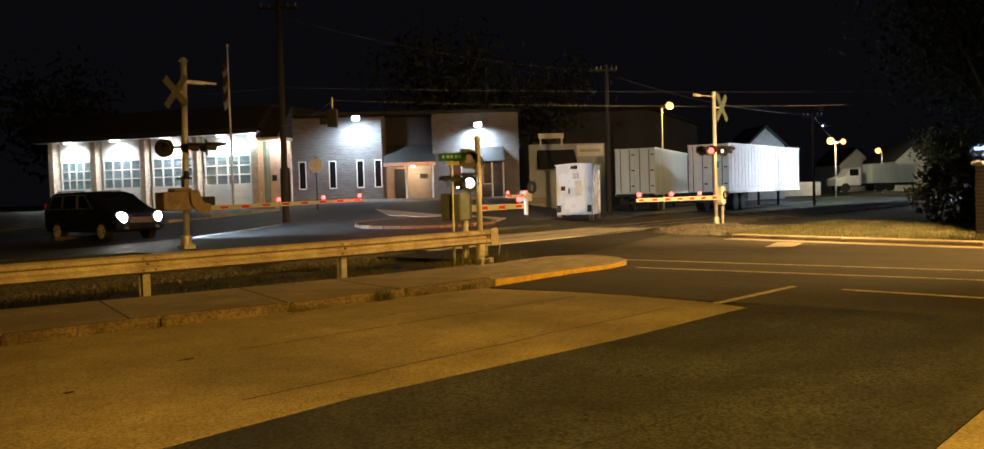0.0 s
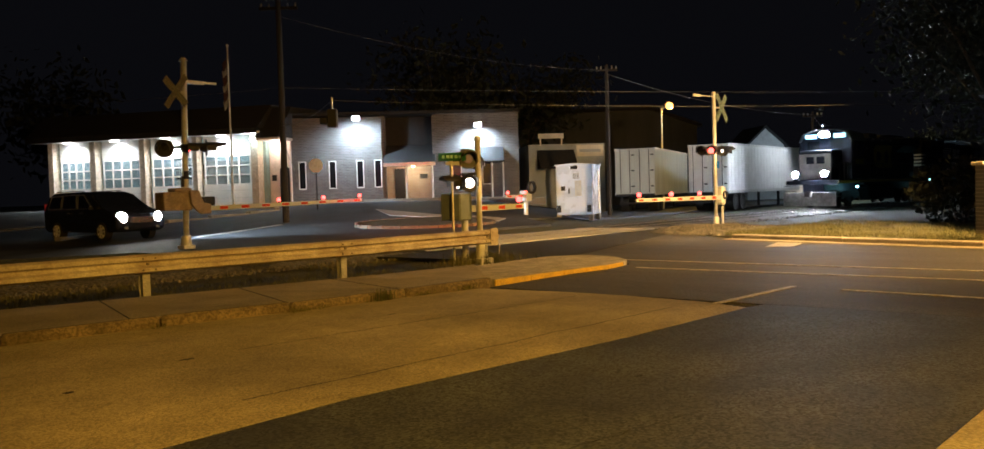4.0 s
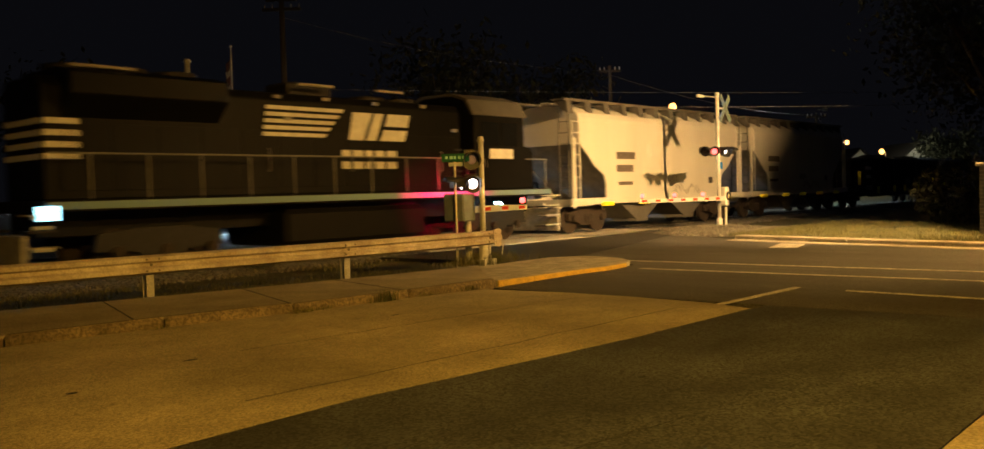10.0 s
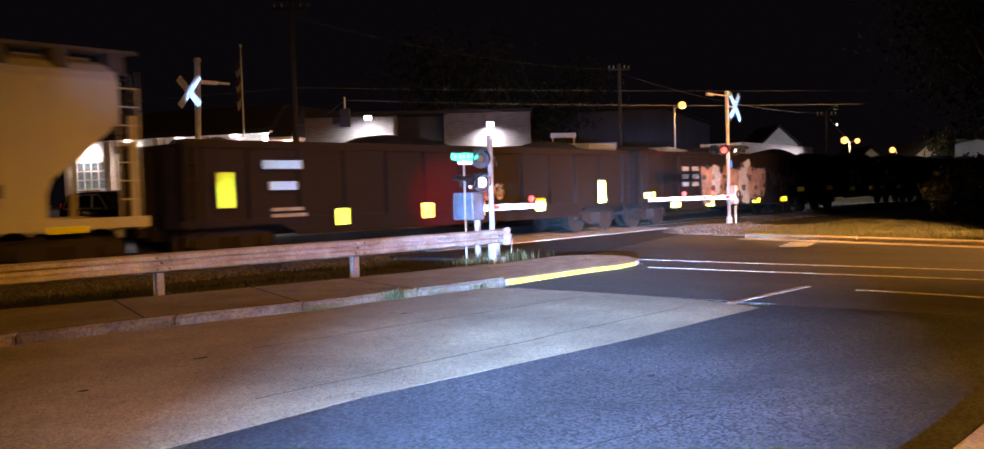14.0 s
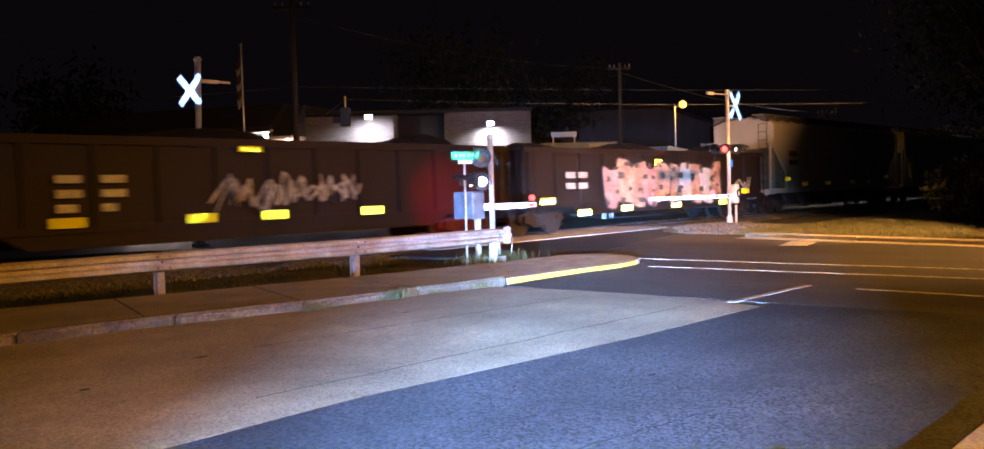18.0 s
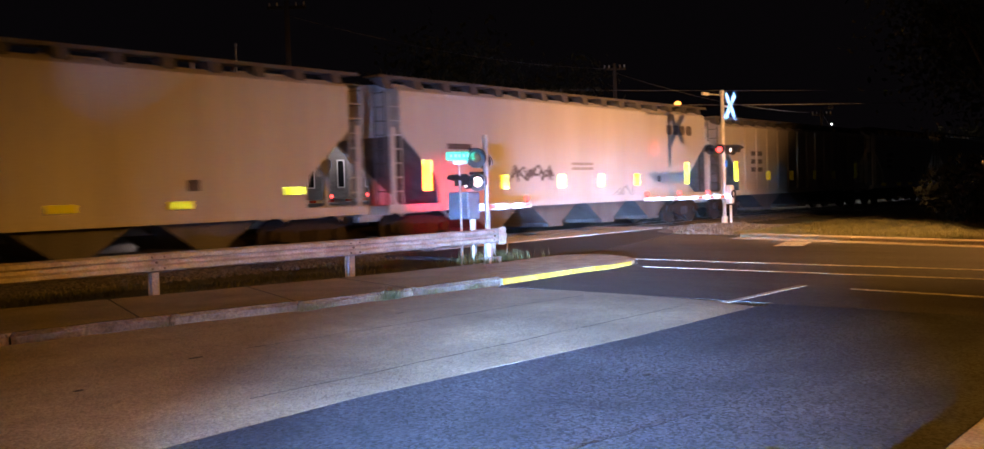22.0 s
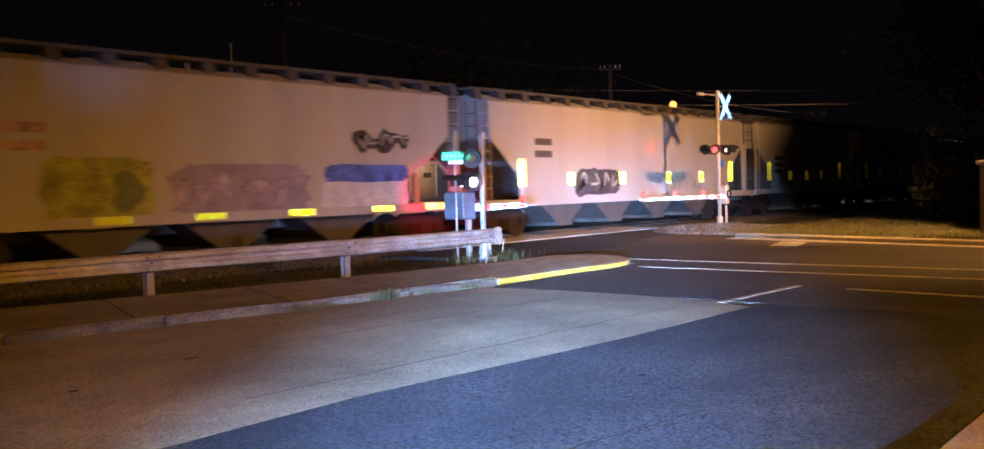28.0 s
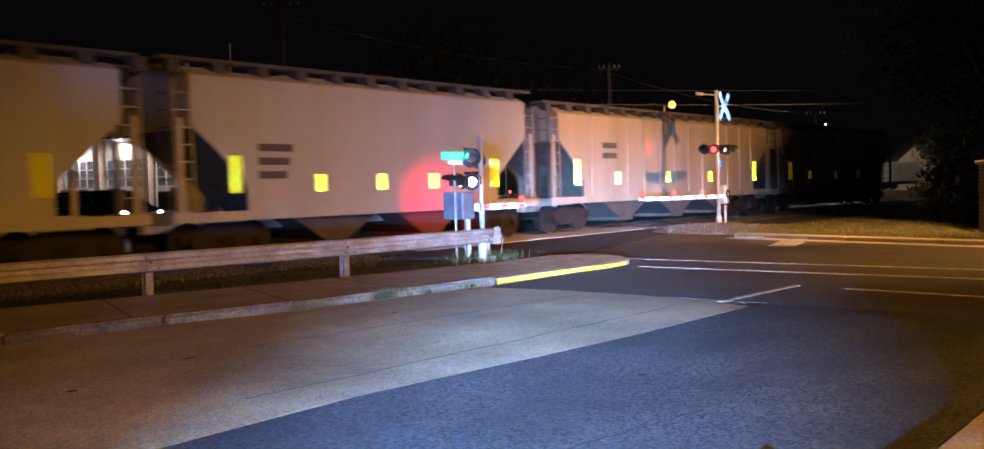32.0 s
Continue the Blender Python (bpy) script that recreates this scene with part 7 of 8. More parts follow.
ENGINE_RED = mat("engine_paint", (0.55, 0.55, 0.5), 0.3, scale=2, vary=0.2, bump=0)
ALCOVE = mat("alcove_paint", (0.65, 0.55, 0.5), 0.7, scale=2, vary=0.2, bump=0.05)
GLOW_SOFFIT = glow("soffit_lens", (1.0, 0.97, 0.92), 12)


def wall_window(parent, x, z, w, h, y=0.0, pane=None):
    bm = bmesh.new()
    for a, b, c, d in ((x - 0.05, x, z - 0.05, z + h + 0.05), (x + w, x + w + 0.05, z - 0.05, z + h + 0.05), (x, x + w, z + h, z + h + 0.05), (x, x + w, z - 0.06, z)):
        box(bm, a, b, y - 0.06, y + 0.02, c, d)
    f = part("window", bm, WHITE_PAINT, parent, "narrow white-framed window")
    bm = bmesh.new()
    box(bm, x, x + w, y - 0.025, y - 0.005, z, z + h)
    part("pane", bm, pane or DARK_GLASS, f)


def build_hall():
    """The brick hall beside the station, under two flood lamps."""
    m = site(-12.3, 55.6, 4.0, 1.1)
    h = thing("brick_hall", "brown brick hall lit by two white flood lamps", "building", m)
    bm = bmesh.new()
    box(bm, 0.0, 5.6, 0.0, 8.0, -0.4, 5.35)
    part("wall", bm, BRICK, h)
    bm = bmesh.new()
    box(bm, 5.6, 9.0, 1.6, 8.0, -0.4, 2.6)
    part("entrance_wall", bm, BRICK_TAN, h, "tan brick entrance wall")
    # upper wall darkened: its lack of light is put into the material
    bm = bmesh.new()
    box(bm, 5.6, 9.0, 1.6, 8.0, 2.604, 5.4)
    part("upper_wall", bm, ROOFING, h, "upper wall over the entrance, darkened for lack of light")
    bm = bmesh.new()
    box(bm, 9.0, 14.2, 0.3, 8.0, -0.4, 5.45)
    part("wall", bm, BRICK, h)
    bm = bmesh.new()
    box(bm, -0.1, 14.3, -0.05, 8.1, 5.45, 5.65)
    part("parapet", bm, ROOFING, h)
    for x in (5.5, 8.75):
        bm = bmesh.new()
        box(bm, x, x + 0.3, 0.3, 1.7, -0.4, 5.4)
        part("pilaster", bm, BRICK, h)
    for x in (0.5, 2.35, 4.05, 5.15):
        wall_window(h, x, 1.0, 0.36, 1.62)
    for x in (10.0, 11.9):
        wall_window(h, x, 1.0, 0.5, 1.62, 0.3)
    # entrance porch with its dark awning
    bm = bmesh.new()
    prism(bm, [(-0.8, 2.25), (-0.8, 2.4), (1.6, 3.6), (1.6, 2.25)], "x", 5.7, 8.9)
    part("awning", bm, ROOFING, h, "dark sloping awning over the entrance")
    bm = bmesh.new()
    box(bm, 5.7, 8.9, -0.83, -0.8, 2.2, 2.42)
    part("awning_edge", bm, GALV, h, "pale awning edge")
    bm = bmesh.new()
    box(bm, 6.3, 6.95, 1.52, 1.6, 0.0, 2.1)
    part("door", bm, DARK_METAL, h, "dark glazed entrance door")
    bm = bmesh.new()
    box(bm, 5.7, 8.9, -0.9, 1.6, -0.4, 0.06)
    part("doorstep", bm, CONCRETE, h)
    for x in (7.1, 8.7):
        bm = bmesh.new()
        rod(bm, (x, -0.6, 0.0), (x, -0.6, 2.25), 0.06, n=10)
        part("porch_post", bm, WHITE_PAINT, h)
    bm = bmesh.new()
    box(bm, 7.9, 8.4, 1.54, 1.6, 1.45, 1.75)
    part("notice", bm, DARK_METAL, h)
    lamp("POINT", "porch_light", Matrix.Translation(m @ Vector((7.5, 0.5, 2.05))), 110, (1.0, 0.82, 0.55), 0.1)
    bm = bmesh.new()
    box(bm, 7.4, 7.6, 0.4, 0.6, 2.17, 2.25)
    part("porch_lamp", bm, GLOW_WARM, h, "warm porch lamp")
    # side porch on the right wing
    bm = bmesh.new()
    prism(bm, [(-0.6, 2.3), (-0.6, 2.4), (0.3, 3.3), (0.3, 2.3)], "x", 11.6, 13.2)
    part("awning", bm, ROOFING, h, "dark sloping awning")
    for x in (11.7, 12.4, 13.1):
        bm = bmesh.new()
        rod(bm, (x, -0.55, 0), (x, -0.55, 2.3), 0.05, n=8)
        part("porch_post", bm, WHITE_PAINT, h)
    # flood lamps
    for p in (FLOOD_1, FLOOD_2):
        f = thing("flood_lamp", "blazing white flood lamp on a wall bracket", "flood lamp", Matrix.Translation(p) @ pose(0, 0, 0, 0, 0, -49.1), "flood lamps of the hall")
        bm = bmesh.new()
        box(bm, -0.24, 0.24, -0.12, 0.12, -0.04, 0.24)
        part("housing", bm, DARK_METAL, f, bevel=0.03)
        bm = bmesh.new()
        box(bm, -0.21, 0.21, -0.16, -0.121, -0.02, 0.22)
        part("lens", bm, GLOW_COLD, f, "white lit lens")
        bm = bmesh.new()
        rod(bm, (0, 0.1, 0.15), (0, 1.1, 0.1), 0.03, n=8)
        part("arm", bm, DARK_METAL, f)
    bm = bmesh.new()
    box(bm, -1, 15.5, -2.2, -0.95, -0.35, 0.03)
    solid("hall_walk", bm, CONCRETE, "pale concrete path before the hall", "pavement", "structure", m=m)


def build_cabinet():
    m = site(3.83, 41.3, -18)
    c = thing("signal_cabinet", "silver railway signal bungalow with a door and reflections", "signal cabinet", m)
    bm = bmesh.new()
    box(bm, -0.85, 0.85, 0.0, 1.9, 0.18, 2.45)
    part("body", bm, CAB_METAL, c, bevel=0.02)
    bm = bmesh.new()
    prism(bm, [(-0.9, 2.45), (0.9, 2.45), (0.9, 2.5), (0, 2.55), (-0.9, 2.5)], "y", -0.08, 1.98)
    part("roof", bm, CAB_METAL, c, bevel=0.01)
    bm = bmesh.new()
    box(bm, -0.35, 0.5, -0.035, 0.0, 0.3, 2.25)
    d = part("door", bm, CAB_METAL, c, bevel=0.01)
    bm = bmesh.new()
    box(bm, -0.26, -0.2, -0.09, -0.035, 1.15, 1.4)
    part("handle", bm, DARK_METAL, d)
    bm = bmesh.new()
    for k in range(5):
        box(bm, -0.05, 0.25, -0.045, -0.036, 1.85 + k * 0.05, 1.87 + k * 0.05)
    part("louvre", bm, DARK_METAL, d)
    bm = bmesh.new()
    box(bm, -0.62, -0.42, -0.02, 0.0, 1.3, 1.5)
    part("notice", bm, DARK_METAL, c, "small dark notice")
    bm = bmesh.new()
    box(bm, -0.15, 0.1, -0.02, 0.0, 2.28, 2.42)
    part("vent", bm, DARK_METAL, c)
    for x in (-0.75, 0.75):
        for y in (0.1, 1.8):
            bm = bmesh.new()
            box(bm, x - 0.1, x + 0.1, y - 0.1, y + 0.1, -0.1, 0.18)
            part("foot", bm, CONCRETE, c)
    bm = bmesh.new()
    rod(bm, (0.95, 1.0, 0), (0.95, 1.0, 2.2), 0.03, n=8)
    part("conduit", bm, GALV, c)
    for x in (-0.72, 0.7):
        bm = bmesh.new()
        box(bm, x - 0.09, x + 0.09, -0.12, -0.004, 0.3, 0.62)
        part("junction_box", bm, DARK_METAL, c, bevel=0.015)
    bm = bmesh.new()
    rod(bm, (0.08, -0.02, 2.36), (0.08, 0.0, 2.36), 0.1, n=14)
    part("emblem", bm, DARK_METAL, c, "dark round emblem over the door")
    bm = bmesh.new()
    box(bm, 0.05, 0.35, -0.05, -0.036, 1.05, 1.75)
    part("door_grille", bm, GALV, d, "tall pale grille of the door")


CAB_METAL = mat("bungalow_aluminium", (0.62, 0.72, 0.9), 0.28, 0.1, scale=1.2, vary=0.08, fine=30, grain=0.03, bump=0.03)


def semi_trailer(m, L, paint, label, rear_label=None):
    """Local x runs from the rear doors to the front."""
    t = thing("semi_trailer", label, "trailer", m, "trailers in the yard")
    bm = bmesh.new()
    box(bm, 0, L, -1.28, 1.28, 1.15, 4.05)
    part("box_body", bm, paint, t, bevel=0.02)
    k = 0.5
    while k < L:
        for s in (-1, 1):
            bm = bmesh.new()
            box(bm, k, k + 0.05, s * 1.28 - 0.007, s * 1.28 + 0.007, 1.25, 3.95)
            part("side_rib", bm, paint, t)
        k += 0.61
    bm = bmesh.new()
    for s in (-1, 1):
        box(bm, 0, L, s * 1.28 - 0.035, s * 1.28 + 0.035, 1.05, 1.22)
        box(bm, 0, L, s * 1.28 - 0.03, s * 1.28 + 0.03, 3.95, 4.08)
    part("edge_rail", bm, GALV, t)
    for y0, y1 in ((-1.22, -0.02), (0.02, 1.22)):
        bm = bmesh.new()
        box(bm, -0.05, 0.0, y0, y1, 1.25, 3.95)
        d = part("rear_door", bm, paint, t, "tall rear door")
        bm = bmesh.new()
        for y in (y0 + 0.3, y1 - 0.3):
            rod(bm, (-0.08, y, 1.2), (-0.08, y, 3.98), 0.022, n=6)
        part("lock_rod", bm, DARK_METAL, d)
        bm = bmesh.new()
        for z in (1.6, 2.6, 3.6):
            box(bm, -0.07, -0.05, y0, y0 + 0.2, z, z + 0.08)
        part("hinge", bm, DARK_METAL, d)
    bm = bmesh.new()
    box(bm, -0.1, 0.02, -1.25, 1.25, 1.0, 1.15)
    box(bm, -0.1, -0.02, -1.0, 1.0, 0.5, 0.62)
    box(bm, -0.08, 0.0, -0.9, -0.82, 0.6, 1.05)
    box(bm, -0.08, 0.0, 0.82, 0.9, 0.6, 1.05)
    part("rear_guard", bm, DARK_METAL, t)
    for x in (1.4, 2.7):
        for s in (-1, 1):
            bm = bmesh.new()
            rod(bm, (x, s * 1.2, 0.52), (x, s * 0.65, 0.52), 0.52, n=20)
            w = part("wheel", bm, RUBBER, t)
            bm = bmesh.new()
            rod(bm, (x, s * 1.21, 0.52), (x, s * 1.1, 0.52), 0.28, n=14)
            part("rim", bm, DARK_METAL, w)
    bm = bmesh.new()
    box(bm, 0.6, 3.6, -0.5, 0.5, 0.75, 1.1)
    for s in (-1, 1):
        box(bm, L - 3.2, L - 3.05, s * 0.7 - 0.08, s * 0.7 + 0.08, 0.05, 1.1)
    part("running_gear", bm, DARK_METAL, t)
    return t


TRAILER_WHITE = mat("trailer_white", (0.7, 0.7, 0.7), 0.4, 0.1, scale=1.5, vary=0.15, fine=30, grain=0.05, bump=0.04)
TRAILER_GREY = mat("trailer_grey", (0.52, 0.58, 0.58), 0.5, scale=1.5, vary=0.25, fine=30, grain=0.08, bump=0.04, streak=True)


def build_yard():
    semi_trailer(site(9.25, 57.5, 69), 13.5, TRAILER_GREY, "grey box trailer parked with its rear doors to the street")
    semi_trailer(site(13.25, 54.7, 55), 14.5, TRAILER_WHITE, "white box trailer with a ribbed side under an added flood lamp")
    # lit little house behind
    m = site(27.6, 90, 4)
    hs = thing("house", "small house with a pale lit gable", "house", m)
    bm = bmesh.new()
    prism(bm, [(-1.9, 0), (1.9, 0), (1.9, 5.4), (0, 7.1), (-1.9, 5.4)], "y", 0, 6)
    part("wall", bm, HOUSE_PALE, hs)
    for s in (-1, 1):
        bm = bmesh.new()
        prism(bm, [(s * 2.2, 5.1), (0, 7.15), (0, 7.4), (s * 2.2, 5.35)], "y", -0.3, 6.3)
        part("roof", bm, ROOFING, hs)
    # spot and small lamp box added to light the gable, source unknown
    lamp("SPOT", "added_gable_light", look(m @ Vector((0, -3, 3.2)), m @ Vector((0, 0, 6))), 220, (0.8, 0.9, 1.0), 0.1, 90, 0.6)
    bm = bmesh.new()
    box(bm, -0.1, 0.1, -0.2, 0, 3.1, 3.3)
    part("porch_lamp", bm, GLOW_COLD, hs)
    # small shop with awning beside the cabinet
    m = site(4.9, 63, 6)
    sh = thing("shop", "low grey shop with a dark awning and pale sign", "building", m)
    bm = bmesh.new()
    box(bm, -2.2, 3.2, 0, 6, -0.3, 4.6)
    part("wall", bm, SHOP_GREY, sh)
    bm = bmesh.new()
    prism(bm, [(-1.4, 2.9), (-1.4, 3.0), (0, 4.2), (0, 2.9)], "x", -1.6, 1.0)
    part("awning", bm, ROOFING, sh)
    bm = bmesh.new()
    box(bm, -1.5, 0.3, -0.08, 0, 5.0, 5.35)
    box(bm, -1.4, -1.3, -0.05, 0, 4.5, 5.0)
    box(bm, 0.1, 0.2, -0.05, 0, 4.5, 5.0)
    part("sign_board", bm, WHITE_PAINT, sh, "pale sign board")
    bm = bmesh.new()
    box(bm, 1.2, 3.1, -0.04, 0, 3.7, 4.5)
    part("sign_panel", bm, WHITE_PAINT, sh, "pale sign panel")
    bm = bmesh.new()
    box(bm, 1.4, 2.9, -0.05, -0.041, 4.0, 4.2)
    part("lettering", bm, SHOP_GREY, sh, "blurred lettering bar")
    # big dark hall behind
    m = site(10.5, 84, 3)
    w = thing("warehouse", "large dark warehouse with a low gabled roof", "building", m)
    bm = bmesh.new()
    prism(bm, [(-13, 0), (9, 0), (9, 7.2), (4.5, 8.8), (-13, 8.4)], "y", 0, 20)
    part("wall", bm, DARK_CLADDING, w)
    bm = bmesh.new()
    prism(bm, [(-13.3, 8.42), (4.5, 8.82), (9.4, 7.1), (9.4, 7.35), (4.5, 9.1), (-13.3, 8.7)], "y", -0.4, 20.3)
    part("roof", bm, ROOFING, w)
    # truck parked in the distance
    m = site(41.6, 100, 4, 0.35)
    t = thing("parked_truck", "pale box truck parked under far street lamps", "truck", m)
    bm = bmesh.new()
    prism(bm, [(-3.8, 0.7), (-3.8, 1.5), (-2.6, 1.75), (-2.1, 2.6), (-0.9, 2.7), (-0.9, 0.7)], "y", -1.1, 1.1)
    part("cab", bm, TRAILER_WHITE, t, bevel=0.08)
    bm = bmesh.new()
    box(bm, -2.2, -1.2, -1.115, -1.1, 1.8, 2.5)
    part("side_window", bm, DARK_GLASS, t)
    bm = bmesh.new()
    box(bm, 0.3, 5.2, -1.2, 1.2, 0.9, 3.0)
    part("box_body", bm, TRAILER_GREY, t, bevel=0.03)
    bm = bmesh.new()
    box(bm, -3.6, 5.2, -0.5, 0.5, 0.6, 0.9)
    part("chassis", bm, DARK_METAL, t)
    for x in (-2.7, 1.2, 2.4):
        for s in (-1, 1):
            bm = bmesh.new()
            rod(bm, (x, s * 1.15, 0.5), (x, s * 0.8, 0.5), 0.5, n=16)
            part("wheel", bm, RUBBER, t)
    # low wall and lit yard strip
    bm = bmesh.new()
    box(bm, 0, 7.5, 0, 0.3, 0, 1.5)
    solid("yard_wall", bm, WHITE_PAINT, "low pale wall at the yard", "wall", "structure", m=site(28.5, 98, 0, 0.1))
    for u, d, hgt, w, label in ((57.2, 121, 6.4, 5.5, "pale house among trees"), (62.8, 125, 5.0, 4.5, "pale low house with dark roof"), (53.0, 130, 6.2, 5.0, "small gabled house with dark roof")):
        m = site(u, d, 5)
        hs = thing("house", label, "house", m)
        bm = bmesh.new()
        prism(bm, [(-w / 2, 0), (w / 2, 0), (w / 2, hgt * 0.65), (0, hgt), (-w / 2, hgt * 0.65)], "y", 0, 8)
        part("wall", bm, HOUSE_PALE, hs)
        for s in (-1, 1):
            bm = bmesh.new()
            prism(bm, [(s * (w / 2 + 0.3), hgt * 0.62), (0, hgt + 0.05), (0, hgt + 0.3), (s * (w / 2 + 0.3), hgt * 0.66)], "y", -0.3, 8.3)
            part("roof", bm, ROOFING, hs)
        for x in (-w / 4, w / 4):
            wall_window(hs, x - 0.4, 1.0, 0.8, 1.2)


HOUSE_PALE = mat("pale_siding", (0.55, 0.56, 0.56), 0.7, scale=2, vary=0.2, bump=0.1)
DARK_CLADDING = mat("dark_cladding", (0.07, 0.07, 0.075), 0.8, scale=0.6, vary=0.4, bump=0.1, streak=True)
SHOP_GREY = mat("grey_render", (0.42, 0.48, 0.56), 0.8, scale=1, vary=0.25, bump=0.1)


def build_poles():
    def pole(name, u, d, h, r, label, arms=()):
        m = site(u, d, 0)
        p = thing(name, label, "utility pole" if name == "utility_pole" else "pole", m)
        bm = bmesh.new()
        rod(bm, (0, 0, -0.2), (0, 0, h), r, r * 0.7, n=10)
        part("shaft", bm, WOOD, p)
        for z, w in arms:
            bm = bmesh.new()
            box(bm, -w / 2, w / 2, -0.06, 0.06, z - 0.06, z + 0.06)
            a = part("cross_arm", bm, WOOD, p)
            bm = bmesh.new()
            for k in (-0.45, -0.25, 0.25, 0.45):
                rod(bm, (k * w, 0, z + 0.06), (k * w, 0, z + 0.22), 0.04, 0.03, n=8)
            part("insulator", bm, GALV, a)
        return m
    pole("utility_pole", -8.7, 38, 10.6, 0.15, "tall dark wooden utility pole with cross arms", ((9.4, 1.3), (9.0, 1.6)))
    pole("utility_pole", 6.6, 50, 8.4, 0.13, "dark wooden utility pole", ((8.1, 1.2),))
    pole("utility_pole", 23.2, 64.5, 6.6, 0.11, "dark wooden pole with an added flood lamp", ((6.3, 1.4),))
    # housings for the two added yard floods
    for p, turn in ((FLOOD_3, 60), (FLOOD_4, -140)):
        f = thing("flood_lamp", "small dark flood lamp added to a yard pole", "flood lamp", Matrix.Translation(p) @ pose(0, 0, 0, 0, 0, turn), "flood lamps of the yard")
        bm = bmesh.new()
        box(bm, -0.2, 0.2, 0.06, 0.22, 0.02, 0.24)
        part("housing", bm, DARK_METAL, f, bevel=0.03)
        bm = bmesh.new()
        box(bm, -0.05, 0.05, 0.03, 0.058, 0.1, 0.16)
        part("lens", bm, GLOW_COLD, f, "white lit lens")
        bm = bmesh.new()
        rod(bm, (0, 0.2, 0.15), (0, 0.7, 0.1), 0.025, n=8)
        part("arm", bm, DARK_METAL, f)
    # sodium lamps on poles
    for u, d, z, arm, label in ((11.9, 62, 7.0, 0.55, "slim steel street lamp glowing orange"), (36.5, 95, 5.75, -0.5, "twin street lamp glowing orange"), (52.3, 120, 5.4, -0.5, "street lamp glowing orange")):
        m = site(u, d, 0)
        s = thing("street_lamp", label, "street lamp", m, "street lamps")
        base = m.translation.z
        bm = bmesh.new()
        rod(bm, (0, 0, -0.1), (0, 0, z - base), 0.09, 0.06, n=10)
        part("pole", bm, SILVER, s)
        bm = bmesh.new()
        rod(bm, (0, 0, z - base - 0.15), (arm, 0, z - base + 0.2), 0.03, n=8)
        part("arm", bm, SILVER, s)
        bm = bmesh.new()
        rod(bm, (arm, 0, z - base + 0.12), (arm, 0, z - base + 0.3), 0.22, 0.1, n=12)
        part("shade", bm, GALV, s)
        bm = bmesh.new()
        ball(bm, (arm, 0, z - base + 0.1), 0.25 if d < 90 else 0.36, 14)
        part("bulb", bm, GLOW_SODIUM, s, "glowing orange bulb", shade=True)
        if "twin" in label:
            bm = bmesh.new()
            rod(bm, (0, 0, z - base - 0.15), (0.85, 0, z - base + 0.1), 0.03, n=8)
            part("arm", bm, SILVER, s)
            bm = bmesh.new()
            ball(bm, (0.85, 0, z - base), 0.26, 12)
            part("bulb", bm, GLOW_SODIUM, s, "smaller glowing orange bulb", shade=True)
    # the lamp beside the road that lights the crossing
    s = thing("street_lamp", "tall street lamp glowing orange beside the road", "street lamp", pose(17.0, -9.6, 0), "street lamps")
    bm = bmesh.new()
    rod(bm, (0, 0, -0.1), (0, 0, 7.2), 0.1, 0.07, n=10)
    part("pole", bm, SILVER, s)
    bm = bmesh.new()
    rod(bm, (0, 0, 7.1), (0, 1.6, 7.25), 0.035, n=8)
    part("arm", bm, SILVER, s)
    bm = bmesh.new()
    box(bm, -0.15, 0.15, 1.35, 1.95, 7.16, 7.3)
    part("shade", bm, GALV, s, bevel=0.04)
    # flag pole
    m = site(-14.35, 50, 0)
    f = thing("flag_pole", "slim silver flag pole with a furled striped flag", "flag pole", m)
    bm = bmesh.new()
    rod(bm, (0, 0, -0.1), (0, 0, 8.9), 0.07, 0.04, n=10)
    part("shaft", bm, SILVER, f)
    bm = bmesh.new()
    ball(bm, (0, 0, 8.95), 0.09, 10)
    part("finial", bm, SILVER, f)
    for k in range(6):
        bm = bmesh.new()
        z = 8.2 - k * 0.42
        prism(bm, [(-0.07, z), (-0.3 - 0.04 * (k % 2), z - 0.25), (-0.26, z - 0.75), (-0.1, z - 0.5)], "y", -0.05 + 0.03 * (k % 2), 0.02 + 0.03 * (k % 2))
        part("flag_fold", bm, FLAG_GREY if k % 2 else FLAG_RED, f, "hanging fold of the flag")
    # stop sign seen from the back
    m = site(-8.72, 45, 0)
    s = thing("road_sign", "pale back of an octagonal road sign on a post", "road sign", m)
    bm = bmesh.new()
    rod(bm, (0, 0.05, -0.1), (0, 0.05, 2.7), 0.035, n=8)
    part("post", bm, DARK_METAL, s)
    bm = bmesh.new()
    prism(bm, [(0.38 * math.cos(math.radians(22.5 + 45 * i)), 2.2 + 0.38 * math.sin(math.radians(22.5 + 45 * i))) for i in range(8)], "y", -0.01, 0.0)
    part("plate", bm, CAB_METAL, s, "pale octagonal plate")
    # signal head hanging on a wire
    m = site(-5.2, 30, 0)
    s = thing("hanging_signal", "dark traffic signal hanging from a span wire", "traffic signal", Matrix.Translation(m.translation + Vector((0, 0, 0))) @ pose(0, 0, 0, 0, 0, -49))
    bm = bmesh.new()
    z = 3.75
